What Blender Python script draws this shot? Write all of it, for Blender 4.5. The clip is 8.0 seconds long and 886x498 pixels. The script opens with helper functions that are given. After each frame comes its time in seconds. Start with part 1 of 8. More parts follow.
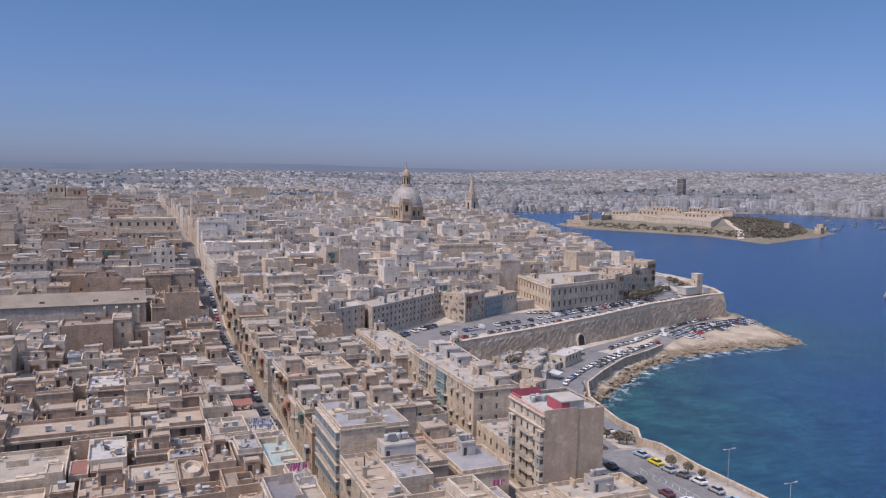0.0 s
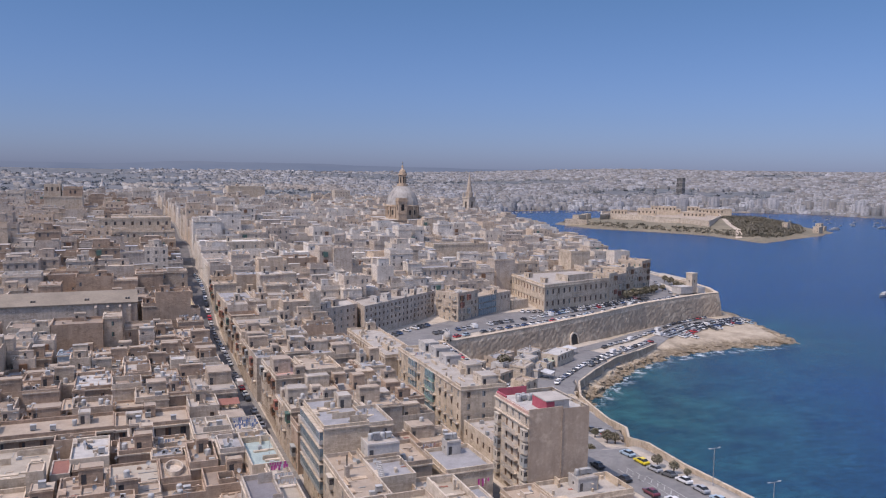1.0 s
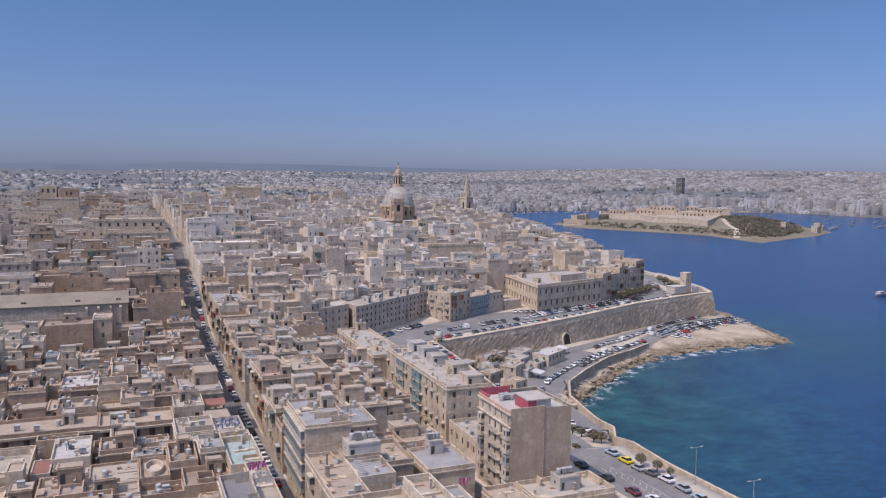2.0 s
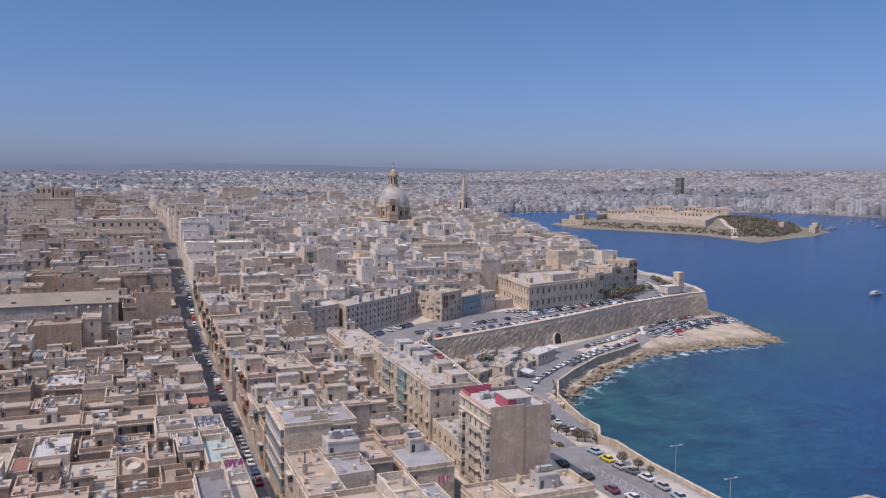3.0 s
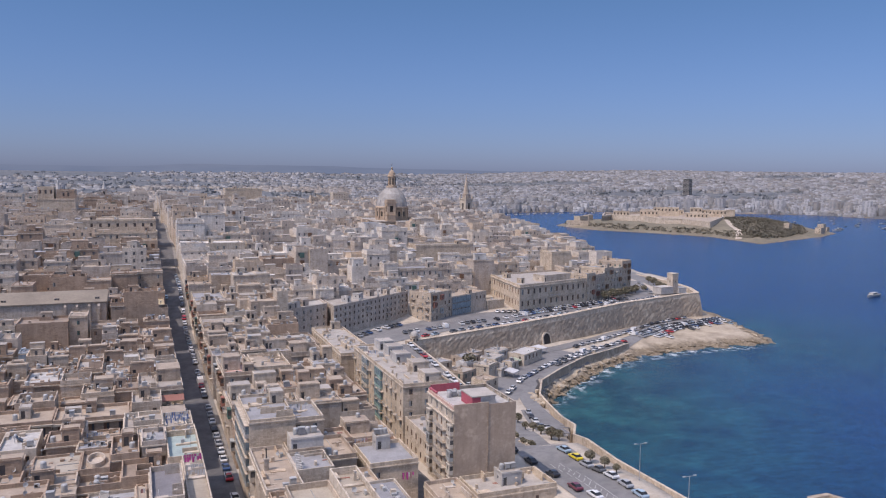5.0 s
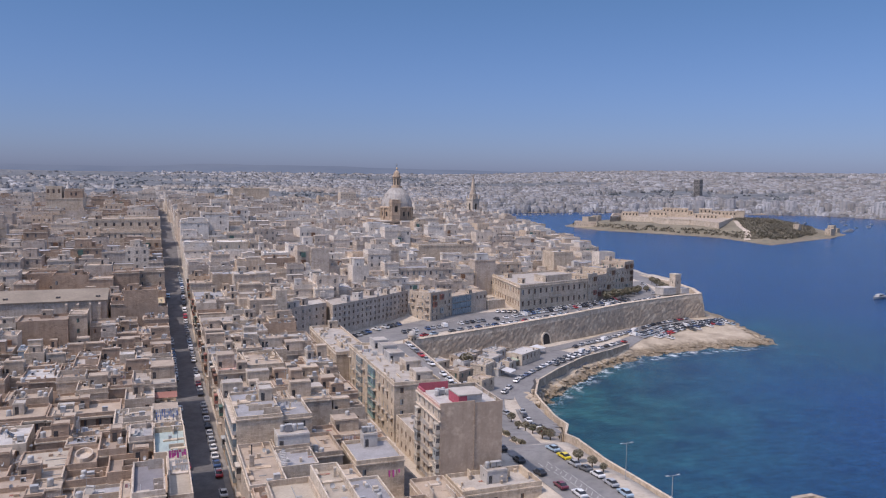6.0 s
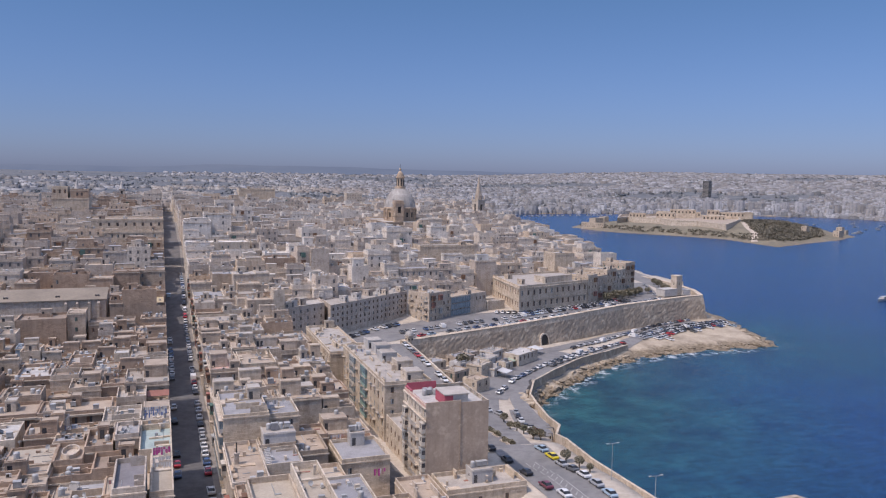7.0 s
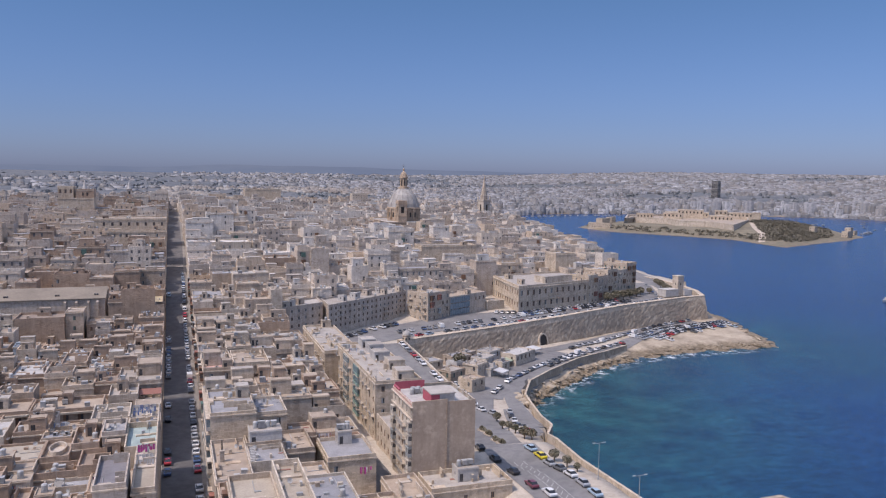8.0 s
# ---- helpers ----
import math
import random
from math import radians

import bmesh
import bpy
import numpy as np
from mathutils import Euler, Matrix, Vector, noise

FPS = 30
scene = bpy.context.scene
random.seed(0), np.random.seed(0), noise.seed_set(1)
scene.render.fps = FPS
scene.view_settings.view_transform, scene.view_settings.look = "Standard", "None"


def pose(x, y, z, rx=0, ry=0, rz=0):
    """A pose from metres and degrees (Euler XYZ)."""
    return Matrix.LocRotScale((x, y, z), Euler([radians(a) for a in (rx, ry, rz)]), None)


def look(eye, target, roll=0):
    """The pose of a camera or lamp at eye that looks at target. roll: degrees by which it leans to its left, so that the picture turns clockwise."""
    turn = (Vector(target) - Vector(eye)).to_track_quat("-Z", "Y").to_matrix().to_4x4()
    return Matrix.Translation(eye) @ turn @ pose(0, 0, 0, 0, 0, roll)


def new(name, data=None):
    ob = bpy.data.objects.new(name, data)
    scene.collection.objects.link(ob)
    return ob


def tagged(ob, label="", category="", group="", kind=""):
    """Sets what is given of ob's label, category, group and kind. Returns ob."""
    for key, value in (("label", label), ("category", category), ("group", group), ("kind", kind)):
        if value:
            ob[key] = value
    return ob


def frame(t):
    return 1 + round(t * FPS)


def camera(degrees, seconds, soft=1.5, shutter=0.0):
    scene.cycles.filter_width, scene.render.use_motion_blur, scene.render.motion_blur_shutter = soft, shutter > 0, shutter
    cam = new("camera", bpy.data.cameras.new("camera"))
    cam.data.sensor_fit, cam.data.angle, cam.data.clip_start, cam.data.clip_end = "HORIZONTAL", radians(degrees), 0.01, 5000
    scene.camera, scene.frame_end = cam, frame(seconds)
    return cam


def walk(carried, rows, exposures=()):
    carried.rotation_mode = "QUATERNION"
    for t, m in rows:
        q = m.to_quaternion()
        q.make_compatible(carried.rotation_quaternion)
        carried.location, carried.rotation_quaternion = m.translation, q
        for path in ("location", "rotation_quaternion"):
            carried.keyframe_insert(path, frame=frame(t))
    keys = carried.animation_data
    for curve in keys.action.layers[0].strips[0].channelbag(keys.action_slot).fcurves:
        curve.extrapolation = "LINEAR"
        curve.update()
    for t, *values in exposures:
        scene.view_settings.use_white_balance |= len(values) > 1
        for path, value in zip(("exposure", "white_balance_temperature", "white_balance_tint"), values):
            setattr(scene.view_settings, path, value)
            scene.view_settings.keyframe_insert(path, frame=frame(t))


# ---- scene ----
cam = camera(58.9, 8.0, soft=1.2)
PATH = [
    (0, (6.316, -6.716, 88.548), (7.072, -4.874, 88.356), 0.9),
    (0.5, (7.92, -7.283, 88.571), (8.675, -5.442, 88.378), 0.9),
    (1, (9.626, -8.013, 88.594), (10.381, -6.171, 88.4), 0.9),
    (1.5, (11.494, -9.027, 88.62), (12.248, -7.185, 88.427), 0.8),
    (3, (17.521, -12.936, 88.55), (18.271, -11.092, 88.358), 0.7),
    (3.5, (19.624, -14.3, 88.529), (20.373, -12.455, 88.338), 0.7),
    (4, (21.792, -15.738, 88.505), (22.539, -13.892, 88.314), 0.7),
    (4.5, (24.052, -17.303, 88.51), (24.79, -15.453, 88.32), 0.7),
    (6, (31.106, -22.255, 88.556), (31.804, -20.391, 88.367), 0.8),
    (6.5, (33.461, -23.76, 88.574), (34.148, -21.891, 88.386), 0.9),
    (7, (35.811, -25.116, 88.599), (36.486, -23.243, 88.412), 0.9),
    (7.5, (38.217, -26.387, 88.623), (38.88, -24.509, 88.436), 0.9),
    (8, (40.632, -27.648, 88.629), (41.284, -25.766, 88.442), 0.9),
]
walk(cam, [(t, look(eye, target, roll)) for t, eye, target, roll in PATH], [(0.0, 0.36, 6940, 20), (8.0, 0.36, 6900, 20)])

# ---------------------------------------------------------------- light
HAZE_LOW, HAZE_MID = (0.107, 0.143, 0.263), (0.085, 0.158, 0.240)
SUN_EL, SUN_AZ = 57.0, 195.0          # height, and bearing (degrees from +x towards +y)
world = bpy.data.worlds.new("world")
scene.world = world
world.use_nodes = True
wn = world.node_tree
wn.nodes.clear()
sky = wn.nodes.new("ShaderNodeTexSky")
sky.sky_type = 'NISHITA'
sky.sun_disc = False
sky.sun_elevation = radians(SUN_EL)
sky.sun_rotation = radians(90 - SUN_AZ)
sky.altitude, sky.air_density, sky.dust_density, sky.ozone_density = 0, 1.0, 0.6, 1.5
hue = wn.nodes.new("ShaderNodeHueSaturation")
hue.inputs['Saturation'].default_value = 0.8
bgn = wn.nodes.new("ShaderNodeBackground")
bgn.inputs['Strength'].default_value = 0.30
won = wn.nodes.new("ShaderNodeOutputWorld")
wn.links.new(sky.outputs['Color'], hue.inputs['Color'])
# a mauve summer haze low over the land, clear blue above
tcn = wn.nodes.new("ShaderNodeTexCoord")
sep = wn.nodes.new("ShaderNodeSeparateXYZ")
wn.links.new(tcn.outputs['Generated'], sep.inputs['Vector'])
hz_ = wn.nodes.new("ShaderNodeValToRGB")
for e_, (p_, c_) in zip([hz_.color_ramp.elements[0], hz_.color_ramp.elements[1], hz_.color_ramp.elements.new(0.25)], ((0.0, HAZE_LOW), (0.6, (1, 1, 1)), (0.25, HAZE_MID))):
    e_.position, e_.color = p_, (*c_, 1)
wn.links.new(sep.outputs['Z'], hz_.inputs['Fac'])
mx_ = wn.nodes.new("ShaderNodeMix")
mx_.data_type, mx_.blend_type = 'RGBA', 'MULTIPLY'
mx_.inputs[0].default_value = 1.0
wn.links.new(hue.outputs['Color'], mx_.inputs[6])
wn.links.new(hz_.outputs['Color'], mx_.inputs[7])
wn.links.new(mx_.outputs[2], bgn.inputs['Color'])
wn.links.new(bgn.outputs['Background'], won.inputs['Surface'])

sun_data = bpy.data.lights.new("sun", 'SUN')
sun_data.energy, sun_data.angle, sun_data.color = 2.4, radians(0.6), (1.0, 0.95, 0.88)
sun = new("sun", sun_data)
sdir = Vector((math.cos(radians(SUN_AZ)) * math.cos(radians(SUN_EL)), math.sin(radians(SUN_AZ)) * math.cos(radians(SUN_EL)), math.sin(radians(SUN_EL))))
sun.matrix_world = look(sdir * 400, (0, 0, 0))


# ---------------------------------------------------------------- materials
def material(name, rough=0.85, metal=0.0):
    m = bpy.data.materials.new(name)
    m.use_nodes = True
    nt = m.node_tree
    bs = nt.nodes["Principled BSDF"]
    bs.inputs['Roughness'].default_value = rough
    bs.inputs['Metallic'].default_value = metal
    return m, nt, bs


def ramp(nt, src, stops):
    r = nt.nodes.new("ShaderNodeValToRGB")
    while len(r.color_ramp.elements) < len(stops):
        r.color_ramp.elements.new(0.5)
    for e, (p, c) in zip(r.color_ramp.elements, stops):
        e.position, e.color = p, (*c, 1)
    nt.links.new(src, r.inputs['Fac'])
    return r.outputs['Color']


def noise_tex(nt, scale, detail=4, rough=0.6, stretch=None, turn=(0, 0, 0)):
    g = nt.nodes.new("ShaderNodeNewGeometry")
    n = nt.nodes.new("ShaderNodeTexNoise")
    n.inputs['Scale'].default_value = scale
    n.inputs['Detail'].default_value = detail
    n.inputs['Roughness'].default_value = rough
    if stretch:
        mp = nt.nodes.new("ShaderNodeMapping")
        mp.inputs['Scale'].default_value = stretch
        mp.inputs['Rotation'].default_value = turn
        mp.vector_type = 'TEXTURE' if any(turn) else 'POINT'
        if any(turn):
            mp.inputs['Scale'].default_value = tuple(1 / k for k in stretch)
        nt.links.new(g.outputs['Position'], mp.inputs['Vector'])
        nt.links.new(mp.outputs['Vector'], n.inputs['Vector'])
    else:
        nt.links.new(g.outputs['Position'], n.inputs['Vector'])
    return n.outputs['Fac']


def mixc(nt, mode, fac, a, b):
    x = nt.nodes.new("ShaderNodeMix")
    x.data_type, x.blend_type = 'RGBA', mode
    x.inputs[0].default_value = fac if not hasattr(fac, "links") else 0
    if hasattr(fac, "links"):
        nt.links.new(fac, x.inputs[0])
    for s, i in ((a, 6), (b, 7)):
        if hasattr(s, "links"):
            nt.links.new(s, x.inputs[i])
        else:
            x.inputs[i].default_value = (*s, 1)
    return x.outputs[2]


def bump(nt, bs, src, strength, dist):
    b = nt.nodes.new("ShaderNodeBump")
    b.inputs['Strength'].default_value = strength
    b.inputs['Distance'].default_value = dist
    nt.links.new(src, b.inputs['Height'])
    nt.links.new(b.outputs['Normal'], bs.inputs['Normal'])


def mottled(name, tones, rough=0.85, big=0.15, fine=2.5, streak=0.5, relief=0.03, by_object=True, metal=0.0, masonry=False, diagonal=0):
    """Surface of several tones, one picked per object, with broad stains, rain streaks and fine grain."""
    m, nt, bs = material(name, rough, metal)
    if by_object and len(tones) > 1:
        oi = nt.nodes.new("ShaderNodeObjectInfo")
        k = len(tones)
        base = ramp(nt, oi.outputs['Random'], [(i / (k - 1), c) for i, c in enumerate(tones)])
    else:
        base = ramp(nt, noise_tex(nt, big * 2, 3), [(0.3 + 0.4 * i / max(1, len(tones) - 1), c) for i, c in enumerate(tones)])
    stain = ramp(nt, noise_tex(nt, big, 5, 0.65), [(0.3, (0.78, 0.765, 0.75)), (0.6, (1.06, 1.05, 1.03))])
    grain = ramp(nt, noise_tex(nt, fine, 3, 0.7), [(0.25, (0.80, 0.79, 0.78)), (0.7, (1.08, 1.08, 1.07))])
    c = mixc(nt, 'MULTIPLY', 1.0, base, stain)
    c = mixc(nt, 'MULTIPLY', 0.8, c, grain)
    if streak:
        st = ramp(nt, noise_tex(nt, 1.0, 4, 0.6, (0.9, 0.9, 0.09)), [(0.35, (0.66, 0.63, 0.60)), (0.55, (1, 1, 1))])
        c = mixc(nt, 'MULTIPLY', streak, c, st)
    if diagonal:        # tilted tool marks and weathered strata
        dg = noise_tex(nt, 1.0, 6, 0.75, (1.3, 1.3, 0.36), turn=(0, 0.5, 0.39))
        c = mixc(nt, 'MULTIPLY', diagonal, c, ramp(nt, dg, [(0.40, (0.52, 0.48, 0.44)), (0.50, (0.94, 0.93, 0.92)), (0.66, (1.12, 1.10, 1.06))]))
    if masonry:         # courses of squared blocks, each a little lighter or darker, with patches of old plaster over them
        g = nt.nodes.new("ShaderNodeNewGeometry")
        sp = nt.nodes.new("ShaderNodeSeparateXYZ")
        nt.links.new(g.outputs['Position'], sp.inputs['Vector'])
        ad = nt.nodes.new("ShaderNodeMath")
        nt.links.new(sp.outputs['X'], ad.inputs[0])
        nt.links.new(sp.outputs['Y'], ad.inputs[1])
        cb = nt.nodes.new("ShaderNodeCombineXYZ")
        nt.links.new(ad.outputs[0], cb.inputs['X'])
        nt.links.new(sp.outputs['Z'], cb.inputs['Y'])
        br = nt.nodes.new("ShaderNodeTexBrick")
        nt.links.new(cb.outputs['Vector'], br.inputs['Vector'])
        br.inputs['Scale'].default_value = 1.0
        br.inputs['Brick Width'].default_value, br.inputs['Row Height'].default_value = 1.1, 0.42
        br.inputs['Mortar Size'].default_value = 0.025
        br.inputs['Color1'].default_value, br.inputs['Color2'].default_value, br.inputs['Mortar'].default_value = (0.86, 0.84, 0.82, 1), (1.12, 1.11, 1.09, 1), (0.80, 0.77, 0.74, 1)
        patch = ramp(nt, noise_tex(nt, 0.33, 3, 0.55), [(0.46, (0, 0, 0)), (0.56, (1, 1, 1))])
        both = mixc(nt, 'MULTIPLY', patch, c, br.outputs['Color'])
        soft_ = mixc(nt, 'MULTIPLY', 0.35, both, br.outputs['Color'])
        blot = ramp(nt, noise_tex(nt, 0.6, 5, 0.7), [(0.34, (0.86, 0.84, 0.82)), (0.5, (1, 1, 1))])
        c = mixc(nt, 'MULTIPLY', 0.8, soft_, blot)
    nt.links.new(c, bs.inputs['Base Color'])
    if relief:
        bump(nt, bs, noise_tex(nt, fine * 1.7, 4, 0.7), 0.5, relief)
    return m


STONE = mottled("limestone", [(0.465, 0.380, 0.308), (0.520, 0.440, 0.362), (0.390, 0.320, 0.262), (0.545, 0.472, 0.400), (0.465, 0.400, 0.342), (0.550, 0.490, 0.432), (0.500, 0.390, 0.292)], masonry=True)
TONES = [mottled("limestone_tone", [c, tuple(x * 0.86 for x in c)], by_object=False, masonry=True) for c in ((0.632, 0.544, 0.468), (0.688, 0.615, 0.542), (0.530, 0.463, 0.410), (0.725, 0.668, 0.612), (0.640, 0.525, 0.420), (0.742, 0.705, 0.668))]
STONE_WARM = mottled("warm_limestone", [(0.54, 0.455, 0.365), (0.58, 0.49, 0.395)], masonry=True)
STONE_BROWN = mottled("brown_weathered_limestone", [(0.400, 0.295, 0.224), (0.445, 0.337, 0.258), (0.355, 0.265, 0.206), (0.470, 0.366, 0.288)], big=0.22, masonry=True)
STONE_GREY = mottled("weathered_grey_limestone", [(0.48, 0.42, 0.37), (0.52, 0.455, 0.40)], masonry=True)
STONE_PALE = mottled("pale_limestone", [(0.565, 0.495, 0.418), (0.530, 0.460, 0.390)], masonry=True)
PARTY = mottled("rough_party_wall", [(0.475, 0.375, 0.295), (0.405, 0.318, 0.25), (0.505, 0.405, 0.322)], big=0.22, fine=1.2, streak=0.3, by_object=False)
BASTION = mottled("bastion_masonry", [(0.50, 0.42, 0.33), (0.37, 0.30, 0.235), (0.56, 0.475, 0.375)], big=0.10, fine=0.9, streak=0.45, relief=0.15, by_object=False, diagonal=0.38)
ROOF_PALE = mottled("pale_roof_screed", [(0.365, 0.325, 0.293), (0.435, 0.402, 0.370), (0.315, 0.278, 0.247), (0.390, 0.350, 0.310)], big=0.3, streak=0)
ROOF_GREY = mottled("grey_roof_membrane", [(0.25, 0.25, 0.268), (0.33, 0.337, 0.362), (0.28, 0.272, 0.28)], big=0.3, streak=0)
# mid-distance roofs, whitened in colour as haze would whiten them
ROOF_FAR = mottled("haze_whitened_roof_screed", [(0.535, 0.498, 0.455), (0.621, 0.589, 0.551)], big=0.1, streak=0, by_object=False)
ROOF_TAN = mottled("tan_roof_slabs", [(0.40, 0.32, 0.25), (0.35, 0.285, 0.23), (0.44, 0.365, 0.295)], big=0.3, streak=0)
ROOF_PINK = mottled("faded_pink_roof_paint", [(0.56, 0.36, 0.31), (0.52, 0.37, 0.32)], big=0.4, streak=0)
ROOF_CYAN = mottled("faded_turquoise_roof_paint", [(0.31, 0.385, 0.38), (0.34, 0.415, 0.405)], big=0.4, streak=0)
ROOF_BROWN = mottled("brown_roof_slabs", [(0.32, 0.25, 0.20), (0.27, 0.215, 0.175), (0.36, 0.29, 0.235)], big=0.3, streak=0)
ROOF_HALL = mottled("weathered_tan_roof", [(0.245, 0.206, 0.165), (0.22, 0.186, 0.15)], big=0.12, fine=1.2, streak=0)
ROOF_CREAM = mottled("cream_roof_screed", [(0.385, 0.335, 0.275), (0.36, 0.315, 0.262)], big=0.2, streak=0)
ROOF_SLATE = mottled("dark_mauve_roof_membrane", [(0.185, 0.175, 0.19), (0.21, 0.20, 0.215)], big=0.3, streak=0)
ROOF_YELLOW = mottled("yellowish_roof_slabs", [(0.46, 0.37, 0.23), (0.42, 0.34, 0.22)], big=0.4, streak=0)
BLUE_RENDER = mottled("pale_blue_render", [(0.30, 0.36, 0.42), (0.33, 0.39, 0.44)], big=0.4)
WHITE = mottled("white_limewash", [(0.504, 0.486, 0.473), (0.450, 0.436, 0.427)], big=0.4, streak=0.3)
CREAM = mottled("cream_painted_wood", [(0.56, 0.51, 0.44), (0.50, 0.455, 0.40)], 0.6, streak=0.3, relief=0)
SEA_GREEN = mottled("faded_sea_green_paint", [(0.17, 0.29, 0.26), (0.21, 0.33, 0.30)], 0.6, streak=0.2, relief=0)
RED = mottled("crimson_paint", [(0.42, 0.085, 0.12), (0.37, 0.09, 0.12)], big=0.5, streak=0.2)
CONCRETE = mottled("concrete", [(0.42, 0.40, 0.37), (0.48, 0.45, 0.41)])
ASPHALT = mottled("asphalt", [(0.17, 0.164, 0.168), (0.21, 0.204, 0.204), (0.138, 0.137, 0.142)], big=0.1, fine=4, streak=0, relief=0.01, by_object=False)
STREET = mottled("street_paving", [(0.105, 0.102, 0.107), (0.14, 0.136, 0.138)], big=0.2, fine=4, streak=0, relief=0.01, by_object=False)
KERB = mottled("worn_grey_pavement", [(0.21, 0.195, 0.18), (0.25, 0.232, 0.215), (0.18, 0.168, 0.16)], big=0.2, fine=3, streak=0, by_object=False)
PAVING = mottled("pale_paving", [(0.42, 0.36, 0.30), (0.50, 0.44, 0.37), (0.36, 0.31, 0.26)], big=0.12, fine=2, streak=0, by_object=False)
PROMENADE = mottled("pale_promenade_slabs", [(0.52, 0.49, 0.46), (0.58, 0.55, 0.52), (0.48, 0.45, 0.43)], big=0.2, fine=2, streak=0, by_object=False)
ROCK = mottled("coastal_rock", [(0.335, 0.275, 0.205), (0.415, 0.345, 0.265), (0.455, 0.385, 0.30)], big=0.06, fine=0.7, streak=0, relief=0.35, by_object=False)
rt = ROCK.node_tree
rg = rt.nodes.new("ShaderNodeNewGeometry")
rz_ = rt.nodes.new("ShaderNodeSeparateXYZ")
rt.links.new(rg.outputs['Position'], rz_.inputs['Vector'])
rw = rt.nodes.new("ShaderNodeMath")
rw.operation = 'MULTIPLY_ADD'
rt.links.new(noise_tex(rt, 0.22, 8, 0.8), rw.inputs[0])
rw.inputs[1].default_value = -3.2
rt.links.new(rz_.outputs['Z'], rw.inputs[2])
rmap = rt.nodes.new("ShaderNodeMapRange")
rmap.inputs['From Min'].default_value, rmap.inputs['From Max'].default_value = -0.15, 0.75
rt.links.new(rw.outputs[0], rmap.inputs['Value'])
rbs = rt.nodes["Principled BSDF"]
wetc = mixc(rt, 'MIX', rmap.outputs['Result'], ramp(rt, noise_tex(rt, 0.5, 6, 0.75), [(0.36, (0.10, 0.076, 0.052)), (0.5, (0.19, 0.145, 0.095)), (0.64, (0.31, 0.245, 0.17))]), rbs.inputs['Base Color'].links[0].from_socket)
rt.links.new(wetc, rbs.inputs['Base Color'])
PAINT_LINE = mottled("road_marking", [(0.42, 0.42, 0.41), (0.34, 0.34, 0.33)], big=0.8, streak=0, by_object=False)
GREEN_WOOD = mottled("green_painted_wood", [(0.075, 0.145, 0.12), (0.10, 0.18, 0.16)], 0.6, streak=0.2, relief=0)
BROWN_WOOD = mottled("brown_painted_wood", [(0.16, 0.08, 0.05), (0.24, 0.14, 0.08)], 0.6, streak=0.2, relief=0)
GREY_WOOD = mottled("weathered_grey_wood", [(0.36, 0.38, 0.38), (0.26, 0.27, 0.27)], 0.7, streak=0.2, relief=0)
RUST = mottled("rust_red_sheet", [(0.33, 0.14, 0.105), (0.28, 0.125, 0.095)], 0.7, streak=0.2)
BARK = mottled("bark", [(0.12, 0.09, 0.06), (0.16, 0.12, 0.08)])
LEAF = mottled("foliage", [(0.065, 0.08, 0.04), (0.10, 0.105, 0.06), (0.05, 0.065, 0.035)], 0.7, big=0.1, fine=1.2, streak=0, relief=0.1, by_object=False)
OLIVE = mottled("dusty_olive_foliage", [(0.17, 0.155, 0.105), (0.22, 0.195, 0.14), (0.13, 0.127, 0.085)], 0.8, big=0.05, fine=0.6, streak=0, relief=0, by_object=False)
# far leaves with the grey-blue of distance haze mixed into their colour
HAZY_GREEN = mottled("haze_tinted_far_foliage", [(0.22, 0.235, 0.245), (0.26, 0.27, 0.28), (0.195, 0.215, 0.225)], 0.9, big=0.01, fine=0.1, streak=0, relief=0, by_object=False)
ISLE_GREEN = mottled("island_foliage", [(0.145, 0.132, 0.098), (0.175, 0.156, 0.12), (0.12, 0.112, 0.084)], 0.9, big=0.03, fine=0.3, streak=0, relief=0, by_object=False)
GREY_GREEN = mottled("faded_green_canvas", [(0.30, 0.36, 0.27), (0.34, 0.39, 0.31)], 0.9, streak=0.2, relief=0)
SCRUB = mottled("dry_scrub", [(0.15, 0.135, 0.09), (0.22, 0.185, 0.13), (0.11, 0.105, 0.07)], 0.8, big=0.03, fine=0.4, streak=0, relief=0.2, by_object=False)
# window bands of the far towns, paler and bluer in colour for haze
TOWN_WINDOW = mottled("haze_tinted_town_windows", [(0.13, 0.145, 0.17), (0.18, 0.195, 0.22)], rough=0.5, big=0.02, fine=0.06, streak=0, relief=0, by_object=False)
# inland ground; bluish haze of the distance is painted into its tones
FAR_LAND = mottled("haze_tinted_dry_land", [(0.075, 0.092, 0.104), (0.108, 0.12, 0.132), (0.15, 0.15, 0.158), (0.07, 0.084, 0.092)], big=0.012, fine=0.06, streak=0, relief=0, by_object=False)
PLASTIC = mottled("white_plastic", [(0.46, 0.46, 0.46), (0.38, 0.385, 0.39)], 0.45, streak=0, relief=0)
METAL = mottled("galvanised_metal", [(0.45, 0.46, 0.47), (0.36, 0.37, 0.38)], 0.6, streak=0, relief=0, metal=0.4)
DARK = mottled("dark_interior", [(0.035, 0.03, 0.028), (0.05, 0.045, 0.04)], 0.8, streak=0, relief=0)
TYRE = mottled("tyre_rubber", [(0.025, 0.025, 0.025), (0.035, 0.035, 0.035)], 0.8, streak=0, relief=0)
LEAD = mottled("pale_dome_stone", [(0.35, 0.33, 0.315), (0.40, 0.38, 0.36)], big=0.12, streak=0.4, by_object=False)
ORANGE_STONE = mottled("golden_limestone", [(0.46, 0.355, 0.27), (0.51, 0.40, 0.305)], big=0.15, masonry=True)


